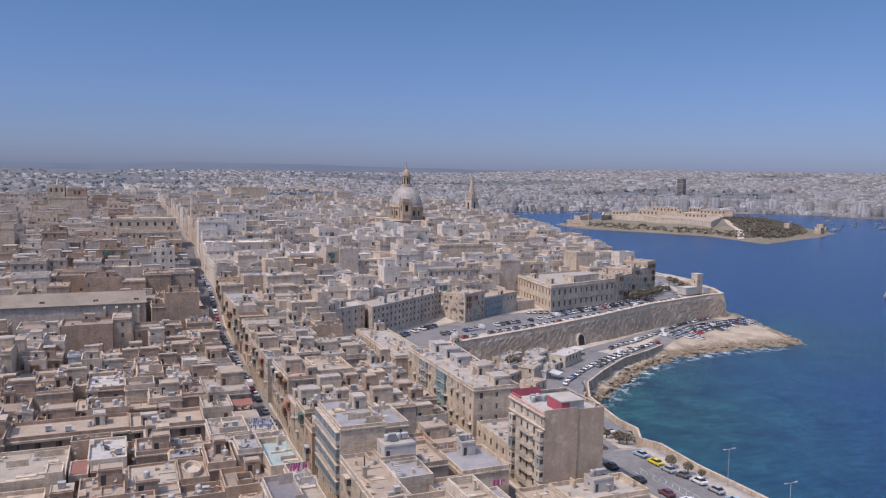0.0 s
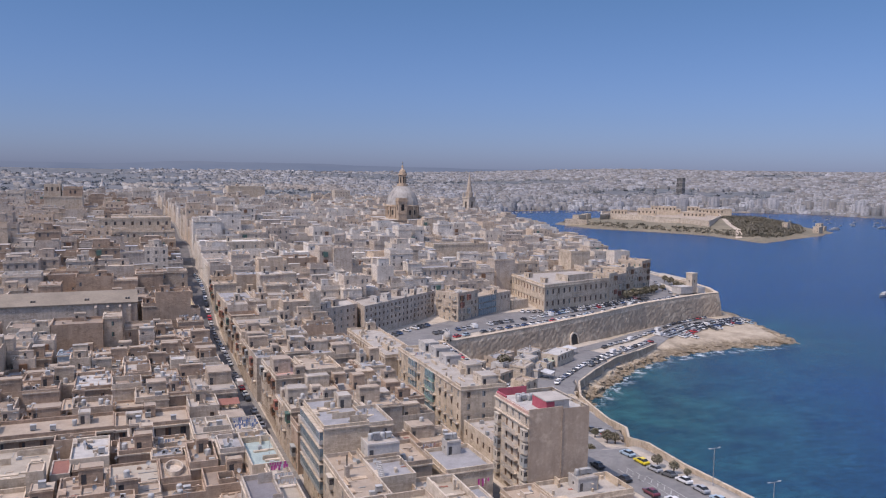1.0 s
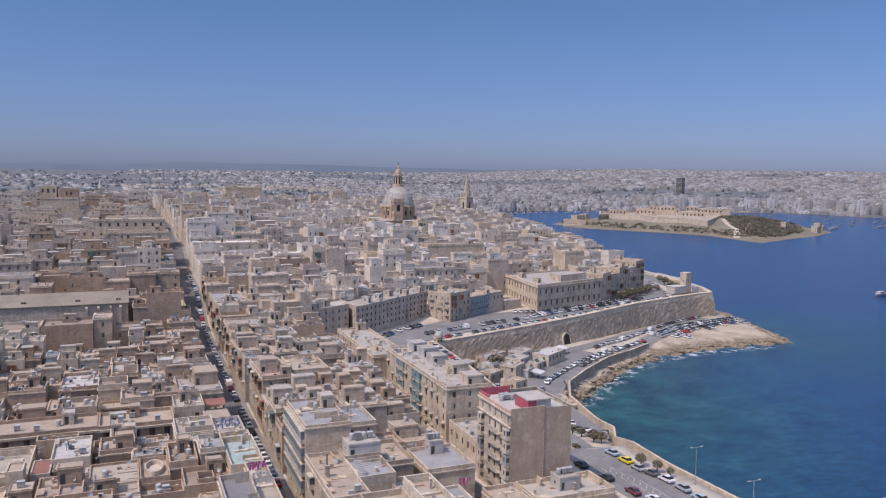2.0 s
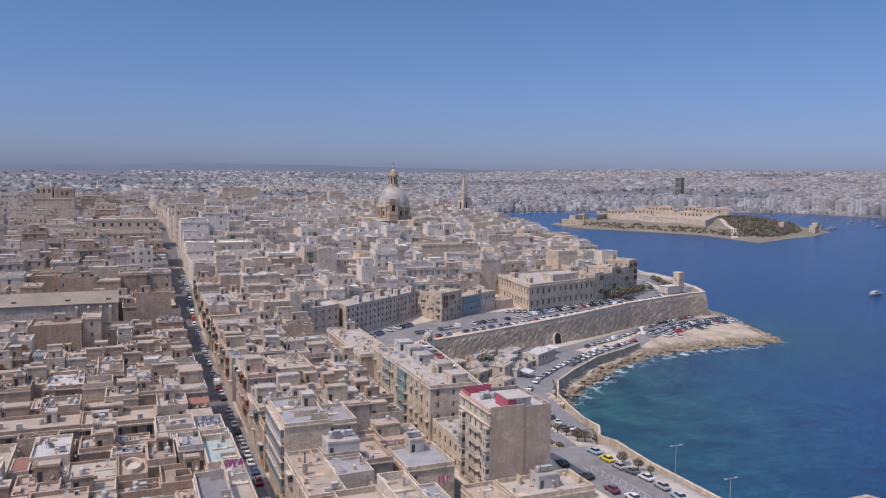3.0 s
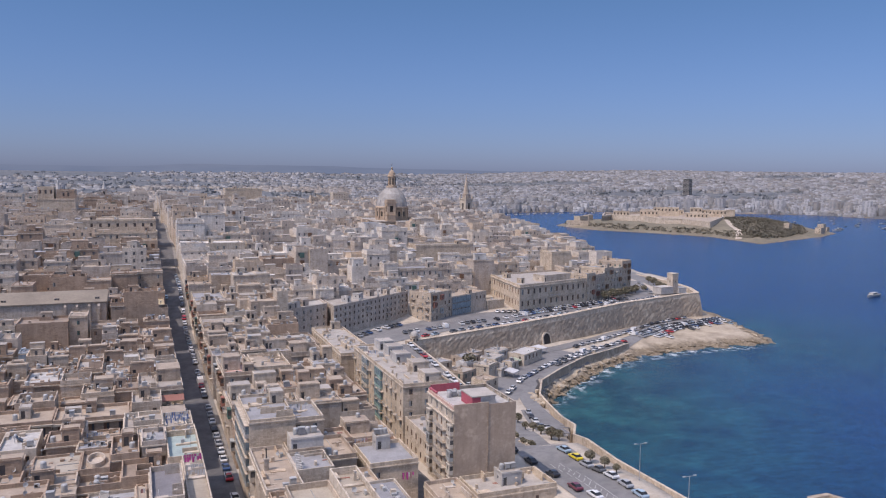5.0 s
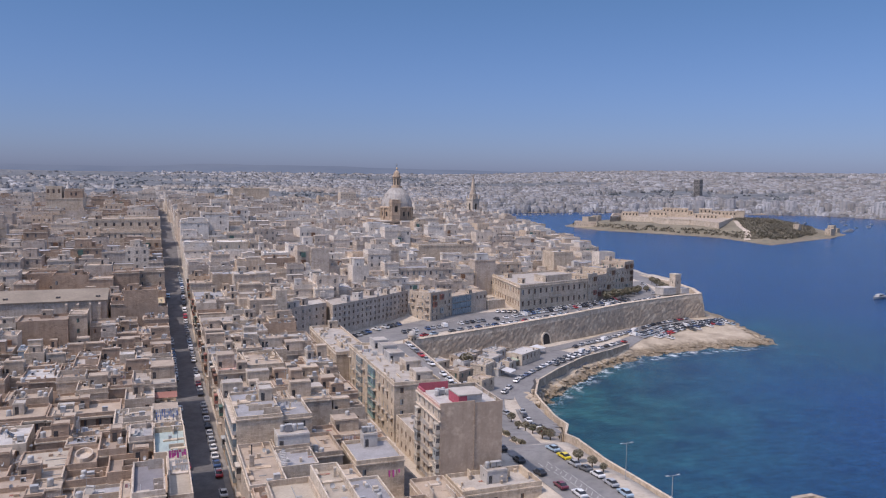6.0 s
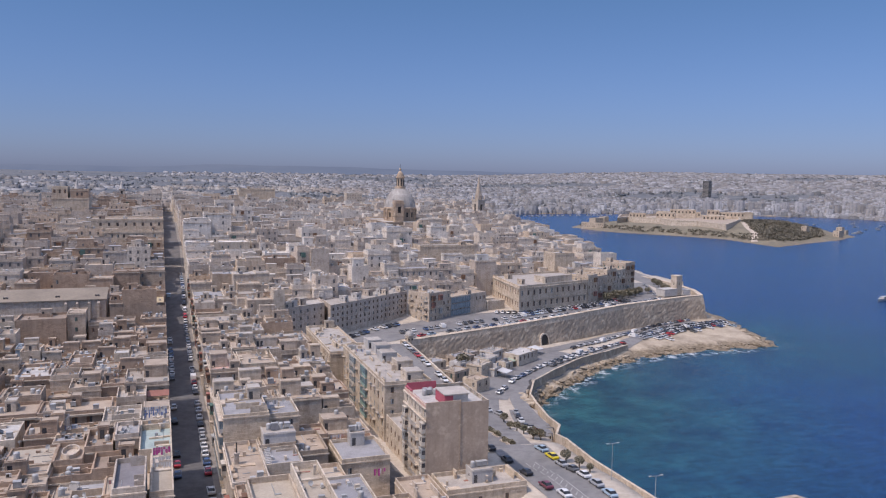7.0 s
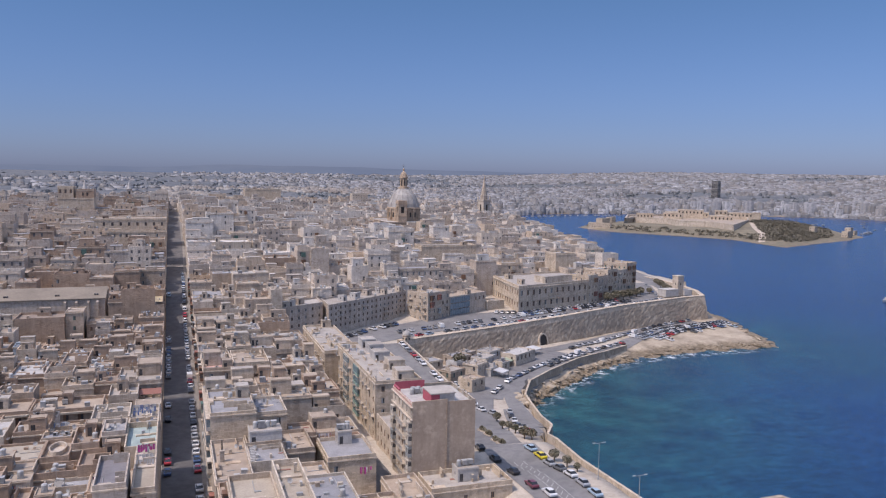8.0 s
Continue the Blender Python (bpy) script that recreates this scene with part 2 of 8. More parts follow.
def glass_mat(name, col, rough=0.12):
    m, nt, bs = material(name, rough)
    c = ramp(nt, noise_tex(nt, 0.7, 2), [(0.3, col), (0.7, tuple(min(1, x * 1.8) for x in col))])
    nt.links.new(c, bs.inputs['Base Color'])
    return m


GLASS = glass_mat("window_glass", (0.06, 0.058, 0.06), 0.2)
# glass of the joined houses, its colour lifted to stand for haze
HAZED_GLASS = glass_mat("hazed_window_glass", (0.105, 0.098, 0.096), 0.3)
GLASS_BLUE = glass_mat("balcony_glass", (0.13, 0.175, 0.20), 0.15)
CAR_GLASS = glass_mat("car_glass", (0.02, 0.022, 0.026), 0.08)


def car_paint(name, col):
    m, nt, bs = material(name, 0.3)
    c = mixc(nt, 'MULTIPLY', 0.35, col, ramp(nt, noise_tex(nt, 1.5, 3), [(0.3, (0.7, 0.68, 0.65)), (0.65, (1, 1, 1))]))
    nt.links.new(c, bs.inputs['Base Color'])
    bs.inputs['Coat Weight'].default_value = 0.5
    return m


CAR_PAINTS = {"white": car_paint("white_car_paint", (0.72, 0.72, 0.72)), "silver": car_paint("silver_car_paint", (0.38, 0.39, 0.41)),
              "black": car_paint("black_car_paint", (0.02, 0.02, 0.025)), "blue": car_paint("blue_car_paint", (0.05, 0.10, 0.22)),
              "red": car_paint("red_car_paint", (0.45, 0.03, 0.04)), "maroon": car_paint("maroon_car_paint", (0.16, 0.03, 0.05)), "yellow": car_paint("yellow_car_paint", (0.75, 0.58, 0.03)),
              "grey": car_paint("grey_car_paint", (0.12, 0.125, 0.13)), "pale blue": car_paint("pale_blue_car_paint", (0.35, 0.46, 0.55))}
CLOTH = {n: mottled(n + "_cloth", [c, tuple(x * 0.85 for x in c)], 0.9, streak=0, relief=0) for n, c in
         (("white", (0.62, 0.62, 0.63)), ("pale blue", (0.30, 0.36, 0.48)), ("rose", (0.42, 0.24, 0.25)), ("grey", (0.28, 0.28, 0.30)), ("magenta", (0.52, 0.08, 0.30)), ("blue", (0.15, 0.22, 0.44)), ("red", (0.5, 0.08, 0.08)), ("green", (0.1, 0.3, 0.2)))}


def sea_material():
    m, nt, bs = material("sea_water", 0.22)
    at = nt.nodes.new("ShaderNodeAttribute")
    at.attribute_name = "shallow"
    n1 = noise_tex(nt, 0.02, 4, 0.6)
    deep = ramp(nt, noise_tex(nt, 0.006, 4, 0.6, (1, 2.2, 1)), [(0.3, (0.004, 0.033, 0.108)), (0.7, (0.007, 0.045, 0.140))])
    shal = ramp(nt, noise_tex(nt, 0.05, 5, 0.65), [(0.35, (0.005, 0.037, 0.060)), (0.65, (0.017, 0.092, 0.10))])
    c = mixc(nt, 'MIX', at.outputs['Fac'], deep, shal)
    # light and dark of the ripples, put into the colour as streaks
    c = mixc(nt, 'MULTIPLY', 1.0, c, ramp(nt, noise_tex(nt, 0.16, 5, 0.75, (1, 2.0, 1)), [(0.38, (0.72, 0.76, 0.80)), (0.62, (1.2, 1.16, 1.12))]))
    bs.inputs['Specular IOR Level'].default_value = 0.36
    fo = nt.nodes.new("ShaderNodeAttribute")
    fo.attribute_name = "foam"
    mul = nt.nodes.new("ShaderNodeMath")
    mul.operation = 'MULTIPLY'
    fr = ramp(nt, noise_tex(nt, 0.22, 6, 0.75), [(0.50, (0, 0, 0)), (0.64, (1, 1, 1))])
    nt.links.new(fo.outputs['Fac'], mul.inputs[0])
    nt.links.new(fr, mul.inputs[1])
    c = mixc(nt, 'MIX', mul.outputs[0], c, (0.75, 0.78, 0.78))
    nt.links.new(c, bs.inputs['Base Color'])
    bs.inputs['IOR'].default_value = 1.33
    bump(nt, bs, noise_tex(nt, 0.35, 6, 0.7, (1, 1.6, 1)), 0.55, 0.5)
    return m


SEA = sea_material()


# ---------------------------------------------------------------- mesh tools
class MB:
    """Collects faces for one mesh."""

    def __init__(self):
        self.v, self.f, self.m = [], [], []

    def poly(self, pts, mat=0):
        i = len(self.v)
        self.v += [tuple(p) for p in pts]
        self.f.append(tuple(range(i, i + len(pts))))
        self.m.append(mat)

    def box(self, x0, x1, y0, y1, z0, z1, mat=0, top=None, bottom=True):
        t = mat if top is None else top
        self.poly([(x0, y0, z0), (x1, y0, z0), (x1, y0, z1), (x0, y0, z1)], mat)
        self.poly([(x1, y0, z0), (x1, y1, z0), (x1, y1, z1), (x1, y0, z1)], mat)
        self.poly([(x1, y1, z0), (x0, y1, z0), (x0, y1, z1), (x1, y1, z1)], mat)
        self.poly([(x0, y1, z0), (x0, y0, z0), (x0, y0, z1), (x0, y1, z1)], mat)
        self.poly([(x0, y0, z1), (x1, y0, z1), (x1, y1, z1), (x0, y1, z1)], t)
        if bottom:
            self.poly([(x0, y1, z0), (x1, y1, z0), (x1, y0, z0), (x0, y0, z0)], mat)

    def lathe(self, cx, cy, prof, n=12, mat=0, sx=1.0, sy=1.0, a0=0.0):
        """Turned shape from (radius, z) pairs, lowest first; radius 0 closes it."""
        rings = []
        for r, z in prof:
            rings.append([(cx + sx * r * math.cos(a0 + 2 * math.pi * k / n), cy + sy * r * math.sin(a0 + 2 * math.pi * k / n), z) for k in range(n)])
        for a, b in zip(rings, rings[1:]):
            for k in range(n):
                j = (k + 1) % n
                self.poly([a[k], a[j], b[j], b[k]], mat)
        if prof[-1][0] > 0.001:
            self.poly(rings[-1], mat)
        if prof[0][0] > 0.001:
            self.poly(rings[0][::-1], mat)

    def face_wall(self, o, u, n, width, z0, z1, openings, depth=0.25, mat=0, back=None):
        """Upright wall from o along u with outward normal n; openings (u0, u1, v0, v1) are cut through it, with reveals."""
        def P(a, z, d=0.0):
            return (o[0] + u[0] * a - n[0] * d, o[1] + u[1] * a - n[1] * d, z)
        cols = {}
        for op in openings:
            cols.setdefault((op[0], op[1]), []).append(op)
        a = 0.0
        for (a0, a1) in sorted(cols):
            if a0 > a:
                self.poly([P(a, z0), P(a0, z0), P(a0, z1), P(a, z1)], mat)
            z = z0
            for (_, _, v0, v1) in sorted(cols[(a0, a1)], key=lambda q: q[2]):
                self.poly([P(a0, z), P(a1, z), P(a1, v0), P(a0, v0)], mat)
                self.poly([P(a0, v0), P(a1, v0), P(a1, v0, depth), P(a0, v0, depth)], mat)
                self.poly([P(a0, v1, depth), P(a1, v1, depth), P(a1, v1), P(a0, v1)], mat)
                self.poly([P(a0, v0), P(a0, v0, depth), P(a0, v1, depth), P(a0, v1)], mat)
                self.poly([P(a1, v0, depth), P(a1, v0), P(a1, v1), P(a1, v1, depth)], mat)
                if back is not None:
                    self.poly([P(a0, v0, depth), P(a1, v0, depth), P(a1, v1, depth), P(a0, v1, depth)], back)
                z = v1
            self.poly([P(a0, z), P(a1, z), P(a1, z1), P(a0, z1)], mat)
            a = a1
        if a < width:
            self.poly([P(a, z0), P(width, z0), P(width, z1), P(a, z1)], mat)

    def mesh(self, name, mats, smooth=False):
        me = bpy.data.meshes.new(name)
        me.from_pydata(self.v, [], self.f)
        for mt in mats:
            me.materials.append(mt)
        me.polygons.foreach_set("material_index", self.m)
        if smooth:
            me.polygons.foreach_set("use_smooth", [True] * len(self.f))
        me.update()
        return me


def part(name, mb, mats, parent=None, label="", at_=None, smooth=False):
    """Links a mesh (or an MB) as one object under a thing."""
    me = mb.mesh(name, mats, smooth) if isinstance(mb, MB) else mb
    ob = new(name, me)
    if parent is not None:
        ob.parent = parent
    if at_ is not None:
        ob.matrix_basis = at_
    if label:
        ob["label"] = label
    return ob


def root(name, x, y, z, rz, label, category, group="", kind=""):
    e = new(name)
    e.matrix_basis = pose(x, y, z, 0, 0, rz)
    return tagged(e, label, category, group, kind)


# ---------------------------------------------------------------- shape of the land
COAST = np.array([(142, -400), (142, 60), (142, 110), (142, 145), (143.5, 163), (149, 179), (156.5, 191), (160, 203), (164, 222), (173, 240), (182, 249), (195, 260), (214, 275), (230, 286), (242, 291), (252, 296), (263, 298.5), (280, 300.5),
                  (298, 302), (318, 301.5), (334, 300.5), (348, 298.5), (356, 318), (368, 350), (377, 379), (386, 411), (388, 440), (384, 480), (394, 540), (400, 605), (420, 690), (438, 780), (443, 900), (458, 990), (525, 1200), (605, 1335), (705, 1560), (790, 1640),
                  (870, 1650), (1030, 1668), (1230, 1625), (1560, 1450), (1600, 1230), (2000, 900), (3300, 400), (4950, 300), (4950, 5000), (-4950, 5000), (-4950, -400)], float)
ISLE = np.array([(716, 1215), (724, 1095), (783, 1006), (822, 930), (812, 858), (804, 796), (912, 845), (1000, 880), (1103, 941), (1130, 1010), (1210, 1130), (1150, 1300), (960, 1330), (800, 1300)], float)
LOWER = np.array([(112, -400), (112, 200), (117, 262), (120, 285.5), (134, 294.8), (186, 313), (227, 330), (279, 355), (334, 373.2), (347.5, 376.5), (359, 397), (370, 440), (500, 440), (500, -400)], float)
WALLED = np.array([(100, -400), (138.6, -400), (138.6, 40), (138.8, 110), (138.4, 146), (140.2, 163.5), (146, 180), (153, 191), (157, 206), (161, 222.5), (165, 237), (175, 254), (192, 269), (215, 286.5), (235, 296.5), (255, 310), (262, 326), (200, 325), (110, 290)], float)
UP_A = np.array([(45, 90, 14), (45, 172, 14), (45, 250, 14.5), (45, 320, 16), (45, 420, 30), (45, 520, 41), (45, 650, 45), (-60, 150, 15), (-60, 260, 17), (-60, 340, 24),
                 (-60, 450, 36), (-120, 650, 43), (-300, 400, 30), (-300, 800, 40), (88, 120, 15), (88, 200, 13), (88, 260, 13), (110, 300, 15.5), (150, 330, 16)], float)
UP_B = np.array([(200, 338, 16), (250, 350, 16), (320, 380, 15.5), (345, 390, 15), (150, 370, 21), (130, 410, 27), (220, 400, 18), (150, 480, 30), (225, 600, 30),
                 (300, 450, 14), (350, 600, 18), (300, 700, 27), (400, 760, 22), (450, 950, 20), (45, 900, 42), (300, 1000, 30), (-200, 1200, 35)], float)
LOW_C = np.array([(124, 60, 17.5), (126, 130, 17), (128, 157, 15.8), (138, 157, 15.8), (135, 180, 11.2), (146, 182, 10.6), (143, 200, 7.8), (153, 207, 7), (150, 225, 6.2), (160, 240, 6), (125, 215, 9.5), (125, 240, 7.8),
                  (150, 275, 7), (180, 270, 5.8), (205, 300, 6), (220, 300, 5.2), (262, 318, 4.2), (300, 345, 3.6), (345, 350, 3.2), (300, 310, 2.6), (330, 310, 2.4), (365, 380, 2.6)], float)


def edge_distance(px, py, poly):
    """Distance to a closed outline, positive inside."""
    best = np.full(px.shape, 1e18)
    inside = np.zeros(px.shape, bool)
    for (ax, ay), (bx, by) in zip(poly, np.roll(poly, -1, axis=0)):
        dx, dy = bx - ax, by - ay
        t = np.clip(((px - ax) * dx + (py - ay) * dy) / (dx * dx + dy * dy), 0, 1)
        best = np.minimum(best, (px - ax - t * dx) ** 2 + (py - ay - t * dy) ** 2)
        if ay != by:
            inside ^= ((ay > py) != (by > py)) & (px < (bx - ax) * (py - ay) / (by - ay) + ax)
    d = np.sqrt(best)
    return np.where(inside, d, -d)


def idw(px, py, pts):
    num = np.zeros(px.shape)
    den = np.zeros(px.shape)
    for x, y, z in pts:
        w = 1.0 / (((px - x) ** 2 + (py - y) ** 2) + 30.0) ** 1.6
        num += w * z
        den += w
    return num / den


def waves(px, py, s, seed):
    r = np.random.RandomState(seed)
    out = np.zeros(px.shape)
    for k in range(7):
        a, ph, f = r.uniform(0, 6.28), r.uniform(0, 6.28), s * 1.7 ** (k * 0.6)
        out += np.sin((px * math.cos(a) + py * math.sin(a)) * f + ph) / 1.35 ** k
    return out / 3.0


def land_height(px, py):
    """Height of the ground, below zero under the sea."""
    px, py = np.asarray(px, float), np.asarray(py, float)
    dc, di, dl = edge_distance(px, py, COAST), edge_distance(px, py, ISLE), edge_distance(px, py, LOWER)
    g = np.where(dl > 0, idw(px, py, LOW_C), idw(px, py, np.vstack([UP_A, UP_B])))
    far = np.hypot(px - 20, py + 15)
    hills = np.interp(far, [900, 1300, 1700, 2100, 2600, 3500, 4300, 4650, 4950], [40, 22, 8, 22, 36, 50, 60, 66, 70])
    east = np.clip((np.degrees(np.arctan2(px - 20, py + 15)) - 20) / 16, 0, 1)
    east = east * east * (3 - 2 * east)
    hills = hills + (np.interp(far, [2300, 2700, 3100, 3600, 4300, 4950], [0, 12, 34, 50, 54, 54]) * east + np.interp(far, [2800, 3600, 4300, 4950], [0, 8, 22, 24]) * (1 - east))
    hills = hills + 7 * waves(px, py, 0.0022, 5) * np.clip((far - 1700) / 800, 0, 1)
    g = np.where(far > 900, hills + (g - hills) * np.clip((1250 - far) / 350, 0, 1), g)
    rock = (edge_distance(px, py, WALLED) < 0) & (dl > 0) & (far < 700)
    ramp_ = np.where(rock, -0.7 + dc * (0.21 + 0.32 * np.clip((262 - px) / 30, 0, 1)) + (1.0 * waves(px, py, 0.3, 9) + 0.5 * waves(px, py, 0.9, 13)) * np.clip(1.3 - dc / 22, 0.15, 1), -2.0 + dc * 25.0)
    ramp_ = np.where(far > 1200, -1 + dc * 0.12, ramp_)
    main = np.where(dc > 0, np.minimum(g, ramp_), np.maximum(-6, -0.7 + dc * 0.25))
    isle = np.where(di > 0, np.minimum(9 + 2 * waves(px, py, 0.02, 3) + 9 * np.exp(-((px - 1030) ** 2 + (py - 1040) ** 2) / 11000.0), -0.8 + di * 0.16 + 0.4 * waves(px, py, 0.1, 4)), np.maximum(-6, -0.8 + di * 0.25))
    return np.maximum(main, isle)


def land_z(x, y):
    return float(land_height(np.array([x]), np.array([y]))[0])


def steps(parts):
    out = []
    for a, b, s in parts:
        out += list(np.arange(a, b, s))
    return np.array(out + [parts[-1][1]])


def sheet(xs, ys, hf):
    gx, gy = np.meshgrid(xs, ys)
    gz = hf(gx, gy)
    nx, ny = len(xs), len(ys)
    co = np.stack([gx, gy, gz], -1).reshape(-1, 3)
    i = (np.arange(ny - 1)[:, None] * nx + np.arange(nx - 1)[None, :]).reshape(-1)
    fc = np.stack([i, i + 1, i + nx + 1, i + nx], -1)
    return co, fc


def np_mesh(name, co, fc, mats, smooth=False, mat_index=None):
    me = bpy.data.meshes.new(name)
    k = fc.shape[1]
    me.vertices.add(len(co))
    me.vertices.foreach_set("co", np.ascontiguousarray(co, np.float32).ravel())
    me.loops.add(fc.size)
    me.loops.foreach_set("vertex_index", np.ascontiguousarray(fc, np.int32).ravel())
    me.polygons.add(len(fc))
    me.polygons.foreach_set("loop_start", np.arange(0, fc.size, k, dtype=np.int32))
    me.polygons.foreach_set("loop_total", np.full(len(fc), k, np.int32))
    for m in mats:
        me.materials.append(m)
    if mat_index is not None:
        me.polygons.foreach_set("material_index", np.ascontiguousarray(mat_index, np.int32))
    if smooth:
        me.polygons.foreach_set("use_smooth", np.ones(len(fc), bool))
    me.update(calc_edges=True)
    return me


gxs = steps([(-4950, -600, 90), (-600, -60, 30), (-60, 430, 3), (430, 700, 15), (700, 1240, 9), (1240, 1800, 28), (1800, 4950, 75)])
gys = steps([(-400, 90, 25), (90, 460, 3), (460, 800, 10), (800, 1340, 9), (1340, 1800, 28), (1800, 4990, 70)])
gco, gfc = sheet(gxs, gys, land_height)
# what covers the ground: paving in town, rock by the shore, scrub on the island, haze-tinted dry land far away
cx, cy, cz = gco[gfc].mean(axis=1).T
far_ = np.hypot(cx - 20, cy + 15)
isle_ = edge_distance(cx, cy, ISLE)
rocky = (cx > 140) & (cx < 420) & (edge_distance(cx, cy, LOWER) > 0) & (cy < 440) & (edge_distance(cx, cy, WALLED) < 0)
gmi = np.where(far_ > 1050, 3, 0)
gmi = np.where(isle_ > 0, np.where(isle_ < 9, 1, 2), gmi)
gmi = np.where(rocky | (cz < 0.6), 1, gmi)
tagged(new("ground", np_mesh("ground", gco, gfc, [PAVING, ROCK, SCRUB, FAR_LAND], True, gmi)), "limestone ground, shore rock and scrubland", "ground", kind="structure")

sxs = steps([(60, 150, 15), (150, 430, 3), (430, 1250, 25), (1250, 4950, 150)])
sys_ = steps([(-400, 100, 50), (100, 480, 3), (480, 1700, 25), (1700, 2000, 100)])
sco, sfc = sheet(sxs, sys_, lambda a, b: 0.0 * a)
sea_me = np_mesh("sea", sco, sfc, [SEA], True)
sd = -edge_distance(sco[:, 0], sco[:, 1], COAST)
shallow = 0.7 * np.clip(1 - sd / 115, 0, 1) ** 1.25 * np.clip((420 - sco[:, 1]) / 80, 0, 1)
shallow = np.clip(shallow + 0.5 * np.clip(1 - np.hypot(sco[:, 0] - 205, sco[:, 1] - 220) / 90, 0, 1), 0, 1)
foam = np.clip(1.2 - np.abs(sd - 1.0) / 4.5, 0, 1) * np.clip((sco[:, 0] - 165) / 25, 0, 1) * np.clip((345 - sco[:, 1]) / 30, 0, 1) * np.clip((338 - sco[:, 0]) / 25, 0.1, 1)
a1 = sea_me.attributes.new("shallow", 'FLOAT', 'POINT')
a1.data.foreach_set("value", shallow.astype(np.float32))
a2 = sea_me.attributes.new("foam", 'FLOAT', 'POINT')
a2.data.foreach_set("value", foam.astype(np.float32))
tagged(new("water", sea_me), "deep blue rippled sea with turquoise shallows and foam", "sea", kind="structure")


def ribbon(name, path, half, mat, label, category, lift=0.12, step=3.0, kind="structure"):
    """A strip laid on the ground along a path of (x, y); half is its half width."""
    pts = densify(path, step)
    mb = MB()
    prev = None
    for i, (x, y) in enumerate(pts):
        a, b = pts[max(0, i - 1)], pts[min(len(pts) - 1, i + 1)]
        tx, ty = b[0] - a[0], b[1] - a[1]
        k = math.hypot(tx, ty) or 1
        nx, ny = -ty / k, tx / k
        row = []
        for j in range(5):
            s = (j / 2 - 1) * half
            qx, qy = x + nx * s, y + ny * s
            row.append((qx, qy, land_z(qx, qy) + lift))
        if prev:
            for j in range(4):
                mb.poly([prev[j + 1], prev[j], row[j], row[j + 1]][::-1])
        prev = row
    return tagged(part(name, mb, [mat]), label, category, kind=kind)


def densify(path, step):
    out = []
    for a, b in zip(path, path[1:]):
        n = max(1, int(math.dist(a[:2], b[:2]) / step))
        out += [tuple(p + (q - p) * i / n for p, q in zip(a, b)) for i in range(n)]
    return out + [tuple(path[-1])]


def smooth_path(path, rounds=2):
    for _ in range(rounds):
        q = [path[0]]
        for a, b in zip(path, path[1:]):
            q += [tuple(p * 0.75 + r * 0.25 for p, r in zip(a, b)), tuple(p * 0.25 + r * 0.75 for p, r in zip(a, b))]
        path = q + [path[-1]]
    return path


# ---------------------------------------------------------------- small parts of houses, shared by all of them
SHARED = {}


def window_mesh(w, h, kind):
    """A casement set in its opening: frame, mullion, glazing bars and panes, or louvred shutters."""
    key = ("window", w, h, kind)
    if key not in SHARED:
        mb = MB()
        t = 0.09
        mb.box(-w / 2, -w / 2 + t, -0.06, 0.06, 0, h, 0)
        mb.box(w / 2 - t, w / 2, -0.06, 0.06, 0, h, 0)
        mb.box(-w / 2 + t, w / 2 - t, -0.06, 0.06, h - t, h, 0)
        mb.box(-w / 2 + t, w / 2 - t, -0.06, 0.06, 0, t, 0)
        mb.box(-0.04, 0.04, -0.05, 0.05, t, h - t, 0)
        if kind in ("green", "brown", "grey"):
            mb.box(-w / 2 + t, -0.04, -0.03, 0.03, t, h - t, 0)
            mb.box(0.04, w / 2 - t, -0.03, 0.02, t, h - t, 1)
        else:
            mb.poly([(-w / 2, 0.02, 0), (w / 2, 0.02, 0), (w / 2, 0.02, h), (-w / 2, 0.02, h)], 1)
        fm = {"green": GREEN_WOOD, "brown": BROWN_WOOD, "grey": GREY_WOOD, "white": WHITE, "dark": BROWN_WOOD}[kind]
        SHARED[key] = mb.mesh("window", [fm, GLASS])
    return SHARED[key]


